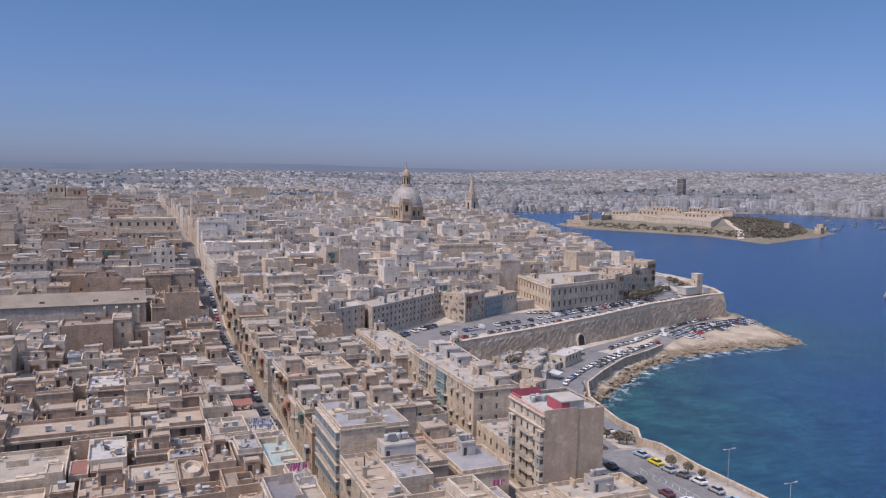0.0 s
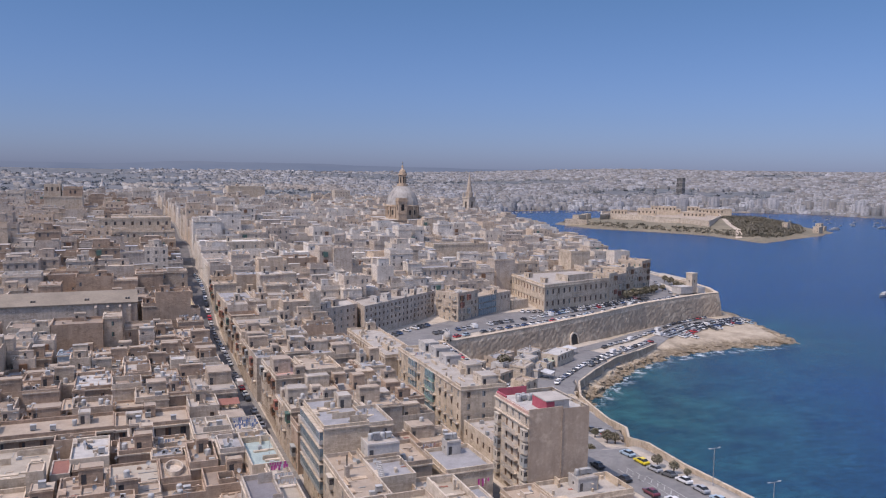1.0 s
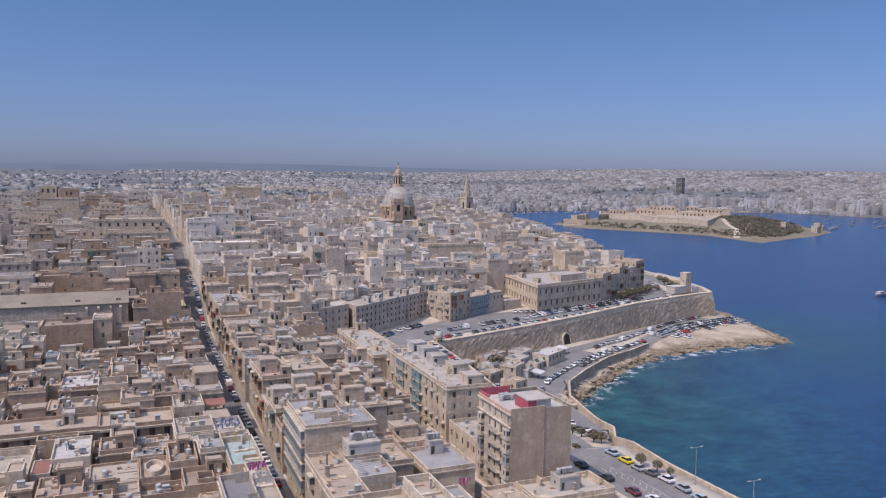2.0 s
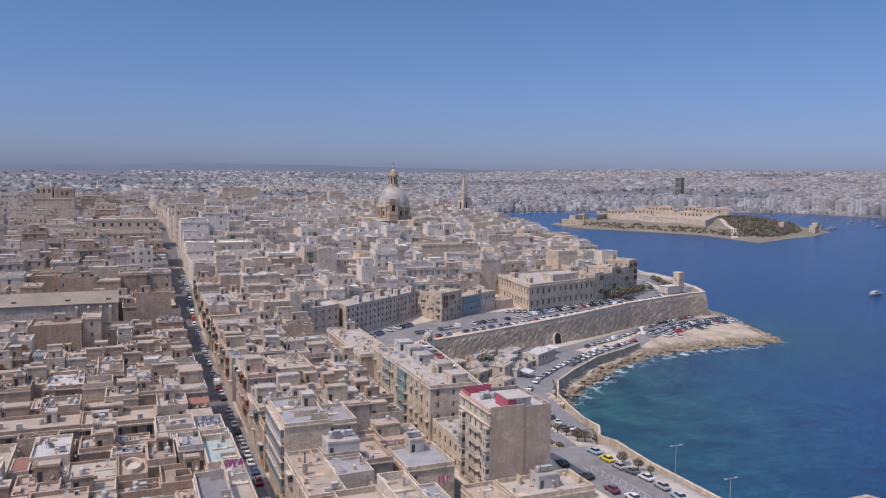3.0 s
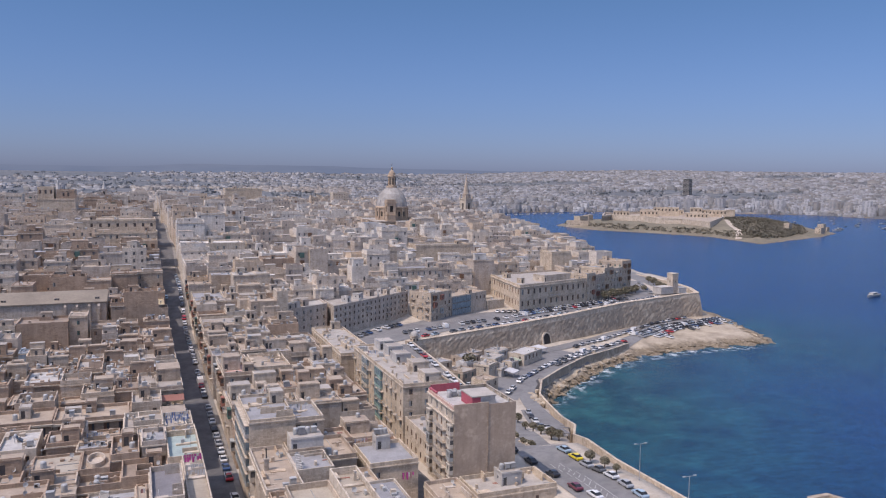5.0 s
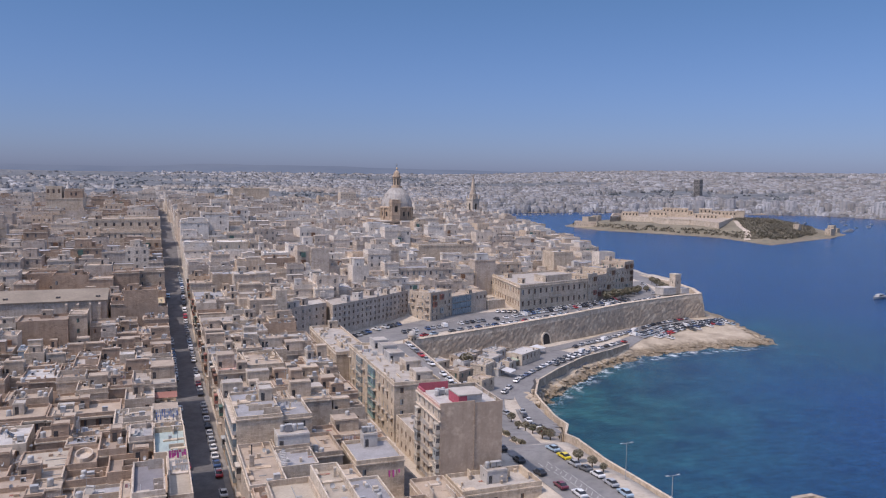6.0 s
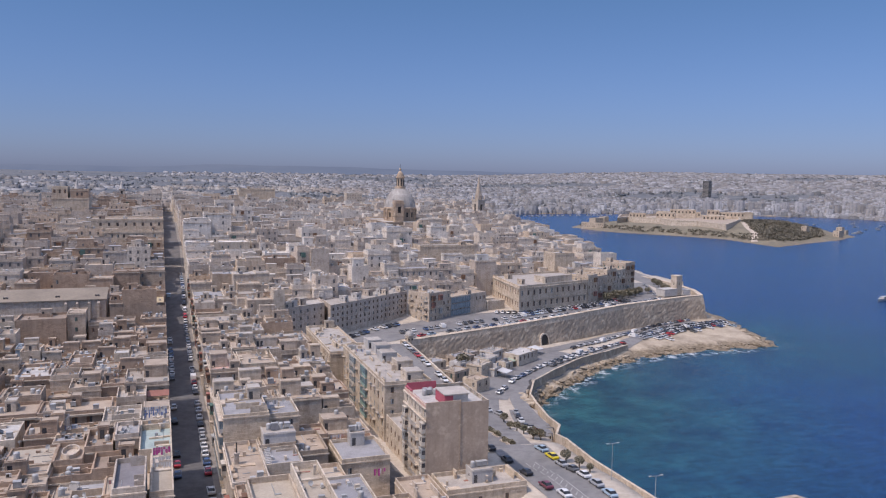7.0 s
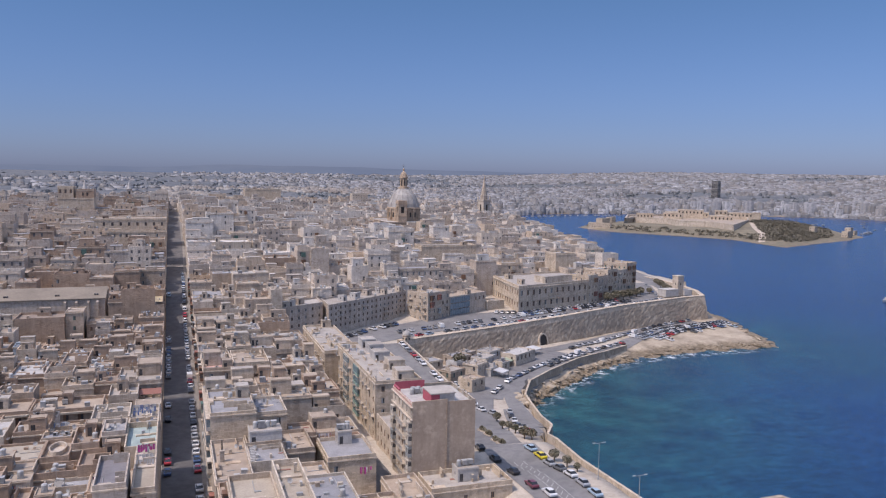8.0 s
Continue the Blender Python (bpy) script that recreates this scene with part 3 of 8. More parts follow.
def gallery_mesh(w, h, kind):
    """A closed wooden balcony: corbels, panelled apron, glazed band and lead roof; it stands out towards -y."""
    key = ("gallery", w, h, kind)
    if key not in SHARED:
        mb = MB()
        d = 0.95
        for sx in (-w / 2 + 0.2, w / 2 - 0.2):
            mb.box(sx - 0.1, sx + 0.1, -d * 0.7, 0, -0.4, 0, 2)
        mb.box(-w / 2 - 0.05, w / 2 + 0.05, -d - 0.05, 0, 0, 0.12, 2)
        mb.box(-w / 2, w / 2, -d, 0, 0.12, 1.0, 0)
        mb.box(-w / 2 + 0.06, w / 2 - 0.06, -d + 0.06, 0, 1.0, h - 0.35, 1)
        k = max(2, int(w / 0.6))
        for i in range(0, k, 2):       # closed louvred leaves
            x = -w / 2 + (w - 0.1) * i / k
            mb.box(x + 0.1, x + (w - 0.1) / k, -d + 0.02, -d + 0.06, 1.0, h - 0.35, 0)
        mb.box(-w / 2 + 0.02, -w / 2 + 0.06, -d * 0.55, -0.1, 1.0, h - 0.35, 0)
        for i in range(k + 1):
            x = -w / 2 + (w - 0.1) * i / k
            mb.box(x, x + 0.1, -d, -d + 0.1, 1.0, h - 0.35, 0)
        mb.box(-w / 2, -w / 2 + 0.1, -0.1, 0, 1.0, h - 0.35, 0)
        mb.box(-w / 2, w / 2, -d, 0, h - 0.35, h - 0.05, 0)
        mb.box(-w / 2 - 0.1, w / 2 + 0.1, -d - 0.1, 0, h - 0.05, h + 0.05, 0)
        fm = {"green": GREEN_WOOD, "brown": BROWN_WOOD, "grey": GREY_WOOD, "white": CREAM, "red": RUST, "dark": BROWN_WOOD}[kind]
        SHARED[key] = mb.mesh("balcony", [fm, GLASS, STONE_PALE])
    return SHARED[key]


def add_open_balcony(parent, w, m):
    """Stone balcony slab with its iron railing as a part of it."""
    ob = part("balcony", open_balcony_mesh(w), [], parent, at_=m)
    part("railing", SHARED[("railing", w)], [], ob)
    return ob


def open_balcony_mesh(w):
    """Stone slab on corbels, and an iron railing, standing out towards -y."""
    key = ("open_balcony", w)
    if key not in SHARED:
        sb = MB()
        mb = sb
        d = 1.0
        mb.box(-w / 2, w / 2, -d, 0, -0.15, 0, 0)
        for sx in (-w / 2 + 0.25, w / 2 - 0.25):
            mb.box(sx - 0.1, sx + 0.1, -0.6, 0, -0.45, -0.15, 0)
        mb = MB()
        mb.box(-w / 2, w / 2, -d, -d + 0.05, 0.98, 1.04, 1)
        mb.box(-w / 2, -w / 2 + 0.05, -d, 0, 0.98, 1.04, 1)
        mb.box(w / 2 - 0.05, w / 2, -d, 0, 0.98, 1.04, 1)
        k = int(w / 0.28)
        for i in range(k + 1):
            x = -w / 2 + (w - 0.04) * i / k
            zs = (0.0, 0.06, 0.10, 0.94, 0.98)
            for z0, z1 in zip(zs, zs[1:]):      # upright bars, and the two flats that tie them
                mb.poly([(x, -d, z0), (x + 0.05, -d, z0), (x + 0.05, -d, z1), (x, -d, z1)], 1)
                mb.poly([(x + 0.05, -d, z0), (x + 0.05, -d + 0.04, z0), (x + 0.05, -d + 0.04, z1), (x + 0.05, -d, z1)], 1)
                if i < k and z0 in (0.06, 0.94):
                    xn = -w / 2 + (w - 0.04) * (i + 1) / k
                    mb.poly([(x + 0.05, -d, z0), (xn, -d, z0), (xn, -d, z1), (x + 0.05, -d, z1)], 1)
        rail = mb.mesh("railing", [STONE_PALE, METAL])
        bm = bmesh.new()
        bm.from_mesh(rail)
        bmesh.ops.remove_doubles(bm, verts=bm.verts, dist=0.002)
        bm.to_mesh(rail)
        bm.free()
        SHARED[("railing", w)] = rail
        SHARED[key] = sb.mesh("balcony", [STONE_PALE, METAL])
    return SHARED[key]


def tank_mesh(kind):
    key = ("tank", kind)
    if key not in SHARED:
        mb = MB()
        if kind == 0:      # upright polythene drum on a stone stool
            mb.box(-0.5, 0.5, -0.5, 0.5, 0, 0.35, 1)
            mb.lathe(0, 0, [(0.52, 0.35), (0.56, 0.5), (0.56, 1.25), (0.45, 1.42), (0.2, 1.5), (0.0, 1.5)], 12, 0)
        elif kind == 1:    # galvanised square tank
            mb.box(-0.6, 0.6, -0.5, 0.5, 0.3, 1.3, 1)
            mb.box(-0.65, 0.65, -0.55, 0.55, 1.3, 1.36, 0)
            for sx in (-0.5, 0.5):
                mb.box(sx - 0.1, sx + 0.1, -0.5, 0.5, 0, 0.3, 1)
        else:              # lying tank of a solar heater with its sloping panel
            for k in range(8):
                a, b = math.pi * 2 * k / 8, math.pi * 2 * (k + 1) / 8
                mb.poly([(-0.8, 0.3 + 0.28 * math.cos(a), 1.3 + 0.28 * math.sin(a)), (-0.8, 0.3 + 0.28 * math.cos(b), 1.3 + 0.28 * math.sin(b)),
                         (0.8, 0.3 + 0.28 * math.cos(b), 1.3 + 0.28 * math.sin(b)), (0.8, 0.3 + 0.28 * math.cos(a), 1.3 + 0.28 * math.sin(a))], 0)
            for s in (-0.8, 0.8):
                mb.poly([(s, 0.3 + 0.28 * math.cos(math.pi * k / 4), 1.3 + 0.28 * math.sin(math.pi * k / 4)) for k in range(8)], 0)
            mb.poly([(-0.9, -1.2, 0.15), (0.9, -1.2, 0.15), (0.9, 0.1, 1.2), (-0.9, 0.1, 1.2)], 2)
            mb.box(-0.85, -0.78, 0.2, 0.3, 0, 1.1, 1)
            mb.box(0.78, 0.85, 0.2, 0.3, 0, 1.1, 1)
        SHARED[key] = mb.mesh("water_tank", [PLASTIC, METAL, GLASS], kind != 1)
    return SHARED[key]


def dish_mesh():
    if "dish" not in SHARED:
        mb = MB()
        mb.lathe(0, 0, [(0.04, 0), (0.04, 0.9)], 6, 1)
        n = 10
        for k in range(n):
            a, b = 2 * math.pi * k / n, 2 * math.pi * (k + 1) / n
            def q(r, t, e):
                return (r * math.cos(t), -0.25 + e + 0.25 * r * math.sin(t), 1.0 + r * math.sin(t))
            mb.poly([q(0.45, a, -0.12), q(0.45, b, -0.12), q(0.02, b, 0.05), q(0.02, a, 0.05)], 0)
        mb.box(-0.02, 0.02, -0.75, -0.2, 0.95, 0.99, 1)
        SHARED["dish"] = mb.mesh("satellite_dish", [PLASTIC, METAL])
    return SHARED["dish"]


def aircon_mesh():
    if "aircon" not in SHARED:
        mb = MB()
        mb.box(-0.45, 0.45, -0.18, 0.18, 0.1, 0.75, 0)
        mb.box(-0.36, 0.14, -0.2, -0.18, 0.18, 0.68, 1)
        mb.box(-0.4, -0.3, -0.2, 0.2, 0, 0.1, 1)
        mb.box(0.3, 0.4, -0.2, 0.2, 0, 0.1, 1)
        SHARED["aircon"] = mb.mesh("air_conditioner", [PLASTIC, DARK])
    return SHARED["aircon"]


def aerial_mesh():
    if "aerial" not in SHARED:
        mb = MB()
        mb.lathe(0, 0, [(0.045, 0), (0.035, 3.6)], 5, 0)
        mb.box(-0.7, 0.7, -0.025, 0.025, 3.2, 3.25, 0)
        for i in range(6):
            mb.box(-0.65 + i * 0.25, -0.61 + i * 0.25, -0.3, 0.3, 3.21, 3.24, 0)
        SHARED["aerial"] = mb.mesh("aerial", [METAL])
    return SHARED["aerial"]


def hut_mesh(w, d, h, mat):
    """Roof hut over the stair: walls with a doorway, a projecting flat roof and a little parapet."""
    key = ("hut", w, d, h, mat.name)
    if key not in SHARED:
        mb = MB()
        mb.face_wall((-w / 2, -d / 2), (1, 0), (0, -1), w, 0, h, [(0.4, 1.3, 0.05, 2.0)], 0.2, 0, 2)
        mb.face_wall((-w / 2, d / 2), (0, -1), (-1, 0), d, 0, h, [(d * 0.4, d * 0.4 + 0.7, 1.0, 1.8)], 0.2, 0, 2)
        mb.poly([(w / 2, -d / 2, 0), (w / 2, d / 2, 0), (w / 2, d / 2, h), (w / 2, -d / 2, h)], 0)
        mb.poly([(w / 2, d / 2, 0), (-w / 2, d / 2, 0), (-w / 2, d / 2, h), (w / 2, d / 2, h)], 0)
        mb.box(-w / 2 - 0.12, w / 2 + 0.12, -d / 2 - 0.12, d / 2 + 0.12, h, h + 0.16, 0, 1)
        mb.box(-w / 2, w / 2, -d / 2, -d / 2 + 0.15, h + 0.16, h + 0.4, 0)
        mb.box(-w / 2, -w / 2 + 0.15, -d / 2 + 0.15, d / 2, h + 0.16, h + 0.4, 0)
        SHARED[key] = mb.mesh("stair_hut", [mat, ROOF_TAN if mat in (STONE, STONE_BROWN) else ROOF_PALE, GLASS])
    return SHARED[key]


def laundry(parent, x, y, z, n, rng, colours):
    """A clothes line with its two posts and hanging washing."""
    mb = MB()
    ln = n * 0.45
    for s in (0, ln):
        mb.lathe(x + s, y, [(0.03, z), (0.03, z + 1.9)], 5, 0)
    mb.box(x, x + ln, y - 0.01, y + 0.01, z + 1.85, z + 1.87, 0)
    part("clothes_line", mb, [METAL], parent)
    for i in range(n):
        m = MB()
        a, w, h = x + 0.05 + i * 0.45, rng.uniform(0.25, 0.43), rng.uniform(0.35, 1.15)
        for j in range(3):
            u0, u1 = a + w * j / 3, a + w * (j + 1) / 3
            o0, o1 = 0.05 * math.sin(j * 2.1 + i), 0.05 * math.sin((j + 1) * 2.1 + i)
            for e in (0.0, 0.015):
                m.poly([(u0, y + o0 + e, z + 1.86 - h), (u1, y + o1 + e, z + 1.86 - h), (u1, y + e, z + 1.86), (u0, y + e, z + 1.86)])
        part("washing", m, [CLOTH[rng.choice(colours)]], parent)


def roof_litter(parent, x0, x1, y0, y1, h, rng, wall, n):
    """What gathers on a flat roof: dividing walls, low kerbs, ledges, crates, planters, boards, pipes and slabs, as one part."""
    mb = MB()
    for _ in range(n):
        px, py, what = rng.uniform(x0, x1 - 0.6), rng.uniform(y0, y1 - 0.6), rng.random()
        if what < 0.16:         # wall between terraces
            t = rng.choice([0.5, 0.9, 1.3, 1.8])
            if rng.random() < 0.5:
                mb.box(px, min(px + rng.uniform(2, 6), x1), py, min(py + 0.22, y1), h, h + t, 0)
            else:
                mb.box(px, min(px + 0.22, x1), py, min(py + rng.uniform(2, 6), y1), h, h + t, 0)
        elif what < 0.32:       # low kerb or step
            mb.box(px, min(px + rng.uniform(1, 4), x1), py, min(py + rng.uniform(0.3, 1.6), y1), h, h + rng.uniform(0.12, 0.4), rng.choice([0, 1]))
        elif what < 0.52:       # crates, cupboards, planters
            a, b = rng.uniform(0.4, 1.2), rng.uniform(0.4, 1.0)
            mb.box(px, min(px + a, x1), py, min(py + b, y1), h, h + rng.uniform(0.3, 1.1), rng.choice([0, 2, 3, 4, 5, 0]))
        elif what < 0.66:       # boards and sheets lying about
            mb.box(px, min(px + rng.uniform(0.8, 2.4), x1), py, min(py + rng.uniform(0.3, 0.9), y1), h, h + 0.1, rng.choice([4, 5, 5, 5, 6]))
        elif what < 0.8:        # pipe run
            if rng.random() < 0.5:
                mb.box(px, min(px + rng.uniform(2, 6), x1), py, py + 0.09, h + 0.03, h + 0.14, 3)
            else:
                mb.box(px, px + 0.09, py, min(py + rng.uniform(2, 6), y1), h + 0.03, h + 0.14, 3)
        elif what < 0.92:       # chimney or vent
            mb.box(px, px + 0.45, py, py + 0.45, h, h + rng.uniform(0.7, 1.7), 0)
            mb.box(px - 0.06, px + 0.51, py - 0.06, py + 0.51, h + 1.7, h + 1.78, 0) if rng.random() < 0.3 else None
        else:                   # bench-high ledge along the parapet
            mb.box(x0, min(x0 + rng.uniform(0.6, 1.2), x1), py, min(py + rng.uniform(1.5, 4), y1), h, h + rng.uniform(0.4, 0.8), 0)
    tagged(part("roof_clutter", mb, [wall, wall, PLASTIC, METAL, GREY_WOOD, ROOF_TAN, RUST], parent), "low walls, crates, boards and pipes", kind="stuff")


# ---------------------------------------------------------------- houses
ROOFS = [ROOF_PALE] * 3 + [ROOF_TAN] * 5 + [ROOF_GREY] * 3
ROOF_WORDS = {"pale_roof_screed": "pale screed", "tan_roof_slabs": "tan slab", "grey_roof_membrane": "grey membrane", "white_limewash": "whitewashed",
              "faded_pink_roof_paint": "faded pink", "yellowish_roof_slabs": "yellowish", "cream_roof_screed": "cream", "brown_roof_slabs": "brown slab", "faded_turquoise_roof_paint": "faded turquoise"}
TAKEN = []


def house(x0, x1, y0, y1, zb, zt, tier=1, rz=0.0, seed=0, wall=None, roof=None, front="windows", left="windows", storey=3.8, parapet=0.9,
          clutter=None, label="", name="house", wkind=None, huts=None, thing="house", cornice=None, opening=None, group="", prob=0.75, col=3.2):
    """A flat-roofed limestone house. tier 0: near, 1: middle, 2: far. front and left say what those sides carry."""
    rng = random.Random(seed * 7919 + int(x0 * 13) + int(y0 * 7))
    w, d, h = x1 - x0, y1 - y0, zt - zb
    wall = wall or rng.choice([STONE] * 8 + [STONE_PALE, STONE_GREY] + [STONE_BROWN] * (14 if x1 < 42 else 2))
    roof = roof or rng.choice(ROOFS if x1 > 42 else [ROOF_TAN] * 4 + [ROOF_BROWN] * 4 + [ROOF_PALE, ROOF_GREY])
    wkind = wkind or rng.choice(["dark", "white", "green", "brown", "grey", "dark"])
    base = root(name, (x0 + x1) / 2, (y0 + y1) / 2, zb, rz, label or ("limestone townhouse with parapet and %s flat roof" % ROOF_WORDS.get(roof.name, "flat")), thing, group)
    H = h + parapet
    lo = -5.0
    mb = MB()
    wins = []

    def columns(width, n_rows, mode):
        ops = []
        if mode == "blank" or width < 2.5:
            return ops
        n = max(1, int(width / col))
        ow, oh = opening or rng.choice([(0.9, 1.5), (1.0, 1.7), (1.0, 1.9)])
        for i in range(n):
            c = width * (i + 0.5) / n
            for r in range(n_rows):
                v = h - (r + 1) * storey + storey * 0.26
                if v < 0.4 or rng.random() > prob:
                    continue
                ops.append((round(c - ow / 2, 3), round(c + ow / 2, 3), v, v + oh))
        return ops

    rows = max(1, int(h / storey + 0.3))
    ops_f, ops_l = columns(w, rows, front), columns(d, rows, left)
    back = 1 if tier == 2 else None
    mb.face_wall((-w / 2, -d / 2), (1, 0), (0, -1), w, lo, H, ops_f, 0.22, 0, back)
    mb.face_wall((-w / 2, d / 2), (0, -1), (-1, 0), d, lo, H, ops_l, 0.22, 0, back)
    mb.poly([(w / 2, -d / 2, lo), (w / 2, d / 2, lo), (w / 2, d / 2, H), (w / 2, -d / 2, H)])
    mb.poly([(w / 2, d / 2, lo), (-w / 2, d / 2, lo), (-w / 2, d / 2, H), (w / 2, d / 2, H)])
    t = 0.26
    o = [(-w / 2, -d / 2), (w / 2, -d / 2), (w / 2, d / 2), (-w / 2, d / 2)]
    q = [(-w / 2 + t, -d / 2 + t), (w / 2 - t, -d / 2 + t), (w / 2 - t, d / 2 - t), (-w / 2 + t, d / 2 - t)]
    for k in range(4):
        j = (k + 1) % 4
        mb.poly([(*o[k], H), (*o[j], H), (*q[j], H), (*q[k], H)])
        mb.poly([(*q[j], H), (*q[j], h - 0.1), (*q[k], h - 0.1), (*q[k], H)])
    part("wall", mb, [wall, GLASS], base)
    rb = MB()
    ax, bx, ay, by = q[0][0], q[2][0], q[0][1], q[2][1]
    if tier == 0 and huts is None and w > 5.6 and d > 7 and rng.random() < 0.5:      # light well of the house
        ww, wd = rng.uniform(1.8, 3.0), rng.uniform(2.2, 3.8)
        wx, wy = rng.uniform(ax + 0.8, bx - 0.8 - ww), rng.uniform(ay + 0.8, by - 0.8 - wd)
        rb.box(ax, wx, ay, by, h - 0.3, h, 0)
        rb.box(wx + ww, bx, ay, by, h - 0.3, h, 0)
        rb.box(wx, wx + ww, ay, wy, h - 0.3, h, 0)
        rb.box(wx, wx + ww, wy + wd, by, h - 0.3, h, 0)
        c4 = [(wx, wy), (wx + ww, wy), (wx + ww, wy + wd), (wx, wy + wd)]
        for k in range(4):
            j = (k + 1) % 4
            rb.poly([(*c4[k], h - 0.3), (*c4[j], h - 0.3), (*c4[j], h - 7.5), (*c4[k], h - 7.5)], 1)
        rb.poly([(*p, h - 7.5) for p in c4], 1)
        rim = rng.choice([0.25, 0.5, 0.9])
        for x_0, x_1, y_0, y_1 in ((wx - 0.18, wx, wy - 0.18, wy + wd + 0.18), (wx + ww, wx + ww + 0.18, wy - 0.18, wy + wd + 0.18), (wx, wx + ww, wy - 0.18, wy), (wx, wx + ww, wy + wd, wy + wd + 0.18)):
            rb.box(x_0, x_1, y_0, y_1, h, h + rim, 1)
    else:
        rb.box(ax, bx, ay, by, h - 0.3, h, 0)
    part("roof", rb, [roof, wall], base)
    if cornice or (cornice is None and tier < 2 and rng.random() < 0.5):
        cb = MB()
        e = 0.22
        cb.box(-w / 2 - e, w / 2 + e, -d / 2 - e, -d / 2, h - 0.35, h - 0.05)
        cb.box(-w / 2 - e, -w / 2, -d / 2, d / 2, h - 0.35, h - 0.05)
        part("cornice", cb, [STONE_PALE], base)
    if tier < 2:
        for (side, ops, width) in (("f", ops_f, w), ("l", ops_l, d)):
            for (a0, a1, v0, v1) in ops:
                c = (a0 + a1) / 2
                me = window_mesh(round(a1 - a0, 2), round(v1 - v0, 2), wkind if rng.random() < 0.7 else "dark")
                m = pose(-w / 2 + c, -d / 2 + 0.17, v0) if side == "f" else pose(-w / 2 + 0.17, d / 2 - c, v0, 0, 0, -90)
                part("window", me, [], base, at_=m)
        for side, mode, width in (("f", front, w), ("l", left, d)):
            if mode not in ("galleries", "mixed", "open"):
                continue
            n = max(1, int(width / 4.4))
            for i in range(n):
                for r in range(rows):
                    v = h - (r + 1) * storey + 0.25
                    if v < 2.6 or rng.random() > 0.62:
                        continue
                    c = width * (i + 0.5) / n
                    is_open = mode == "open" or (mode == "mixed" and rng.random() < 0.45)
                    me = None if is_open else gallery_mesh(rng.choice([1.9, 2.5]), 2.6, rng.choice(["green", "brown", "grey", "white", "brown", "red"]))
                    m = pose(-w / 2 + c, -d / 2 - 0.004, v) if side == "f" else pose(-w / 2 - 0.004, d / 2 - c, v, 0, 0, -90)
                    if is_open:
                        add_open_balcony(base, rng.choice([1.8, 2.6]), m)
                    else:
                        part("balcony", me, [], base, at_=m)
    # roof hut, tanks and the rest
    k = {0: 6, 1: 3, 2: 0}[tier] if clutter is None else clutter
    if w > 4.5 and d > 5 and huts != 0 and rng.random() < (0.5 if x1 < 42 else 0.75):
        hw, hd = (round(min(w - 1.2, rng.choice([2.2, 2.8, 3.6])), 1), round(min(d - 1.4, rng.choice([2.4, 3.2, 4.0])), 1))
        hx, hy = rng.uniform(-w / 2 + 0.4 + hw / 2, w / 2 - 0.4 - hw / 2), rng.choice([1, 1, -1, 0.2]) * (d / 2 - 0.4 - hd / 2)
        part("stair_hut", hut_mesh(hw, hd, rng.choice([2.4, 2.6]), rng.choice([STONE, STONE_PALE, wall, wall] if x1 > 42 else [STONE, STONE_BROWN, wall, wall])), [], base, at_=pose(hx, hy, h))
        if tier == 0 and rng.random() < 0.6:
            part("water_tank", tank_mesh(rng.choice([0, 1])), [], base, at_=pose(hx, hy, h + 2.57, 0, 0, rng.choice([0, 90])))
    if tier == 0 and huts is None and w > 5 and d > 6 and rng.random() < 0.55:
        bw, bd, bh = round(min(6.2, rng.choice([rng.uniform(0.4, 0.6) * w, w - 0.72])), 1), round(rng.uniform(0.3, 0.5) * d, 1), rng.choice([2.8, 3.2, 3.8])
        bx_, by_ = rng.choice([-1, 1]) * (w / 2 - 0.36 - bw / 2), rng.choice([-1, 1]) * (d / 2 - 0.36 - bd / 2)
        part("upper_room", hut_mesh(bw, bd, bh, rng.choice([wall, wall, STONE, STONE_PALE] if x1 > 42 else [wall, wall, STONE_BROWN])), [], base, at_=pose(bx_, by_, h))
    for _ in range(k):
        px, py = rng.uniform(-w / 2 + 1, w / 2 - 1), rng.uniform(-d / 2 + 1, d / 2 - 1)
        what = rng.random()
        if what < 0.20:
            part("water_tank", tank_mesh(rng.choice([0, 0, 0, 0, 1, 2])), [], base, at_=pose(px, py, h, 0, 0, rng.choice([0, 0, 90, -25])))
        elif what < 0.42:
            part("satellite_dish", dish_mesh(), [], base, at_=pose(px, py, h, 0, 0, rng.uniform(-60, 60)))
        elif what < 0.52:
            part("air_conditioner", aircon_mesh(), [], base, at_=pose(px, py, h, 0, 0, rng.choice([0, 90])))
        elif what < 0.60:
            part("aerial", aerial_mesh(), [], base, at_=pose(px, py, h, 0, 0, rng.uniform(0, 180)))
    if tier < 2 and k:
        roof_litter(base, ax, bx, ay, by, h, rng, wall, max(7, min(60, int(w * d / 11))) if tier == 0 else 4)
    if tier == 0 and rng.random() < 0.13 and w > 5:
        laundry(base, -w / 2 + 0.8, rng.uniform(-d / 4, d / 4), h, min(7, int(w / 0.7)), rng, ["white", "white", "pale blue", "rose", "white", "grey"])
    TAKEN.append((x0, x1, y0, y1) if not rz else (min(x0, x0) - 2, x1 + 2, y0 - 2, y1 + 2))
    return base


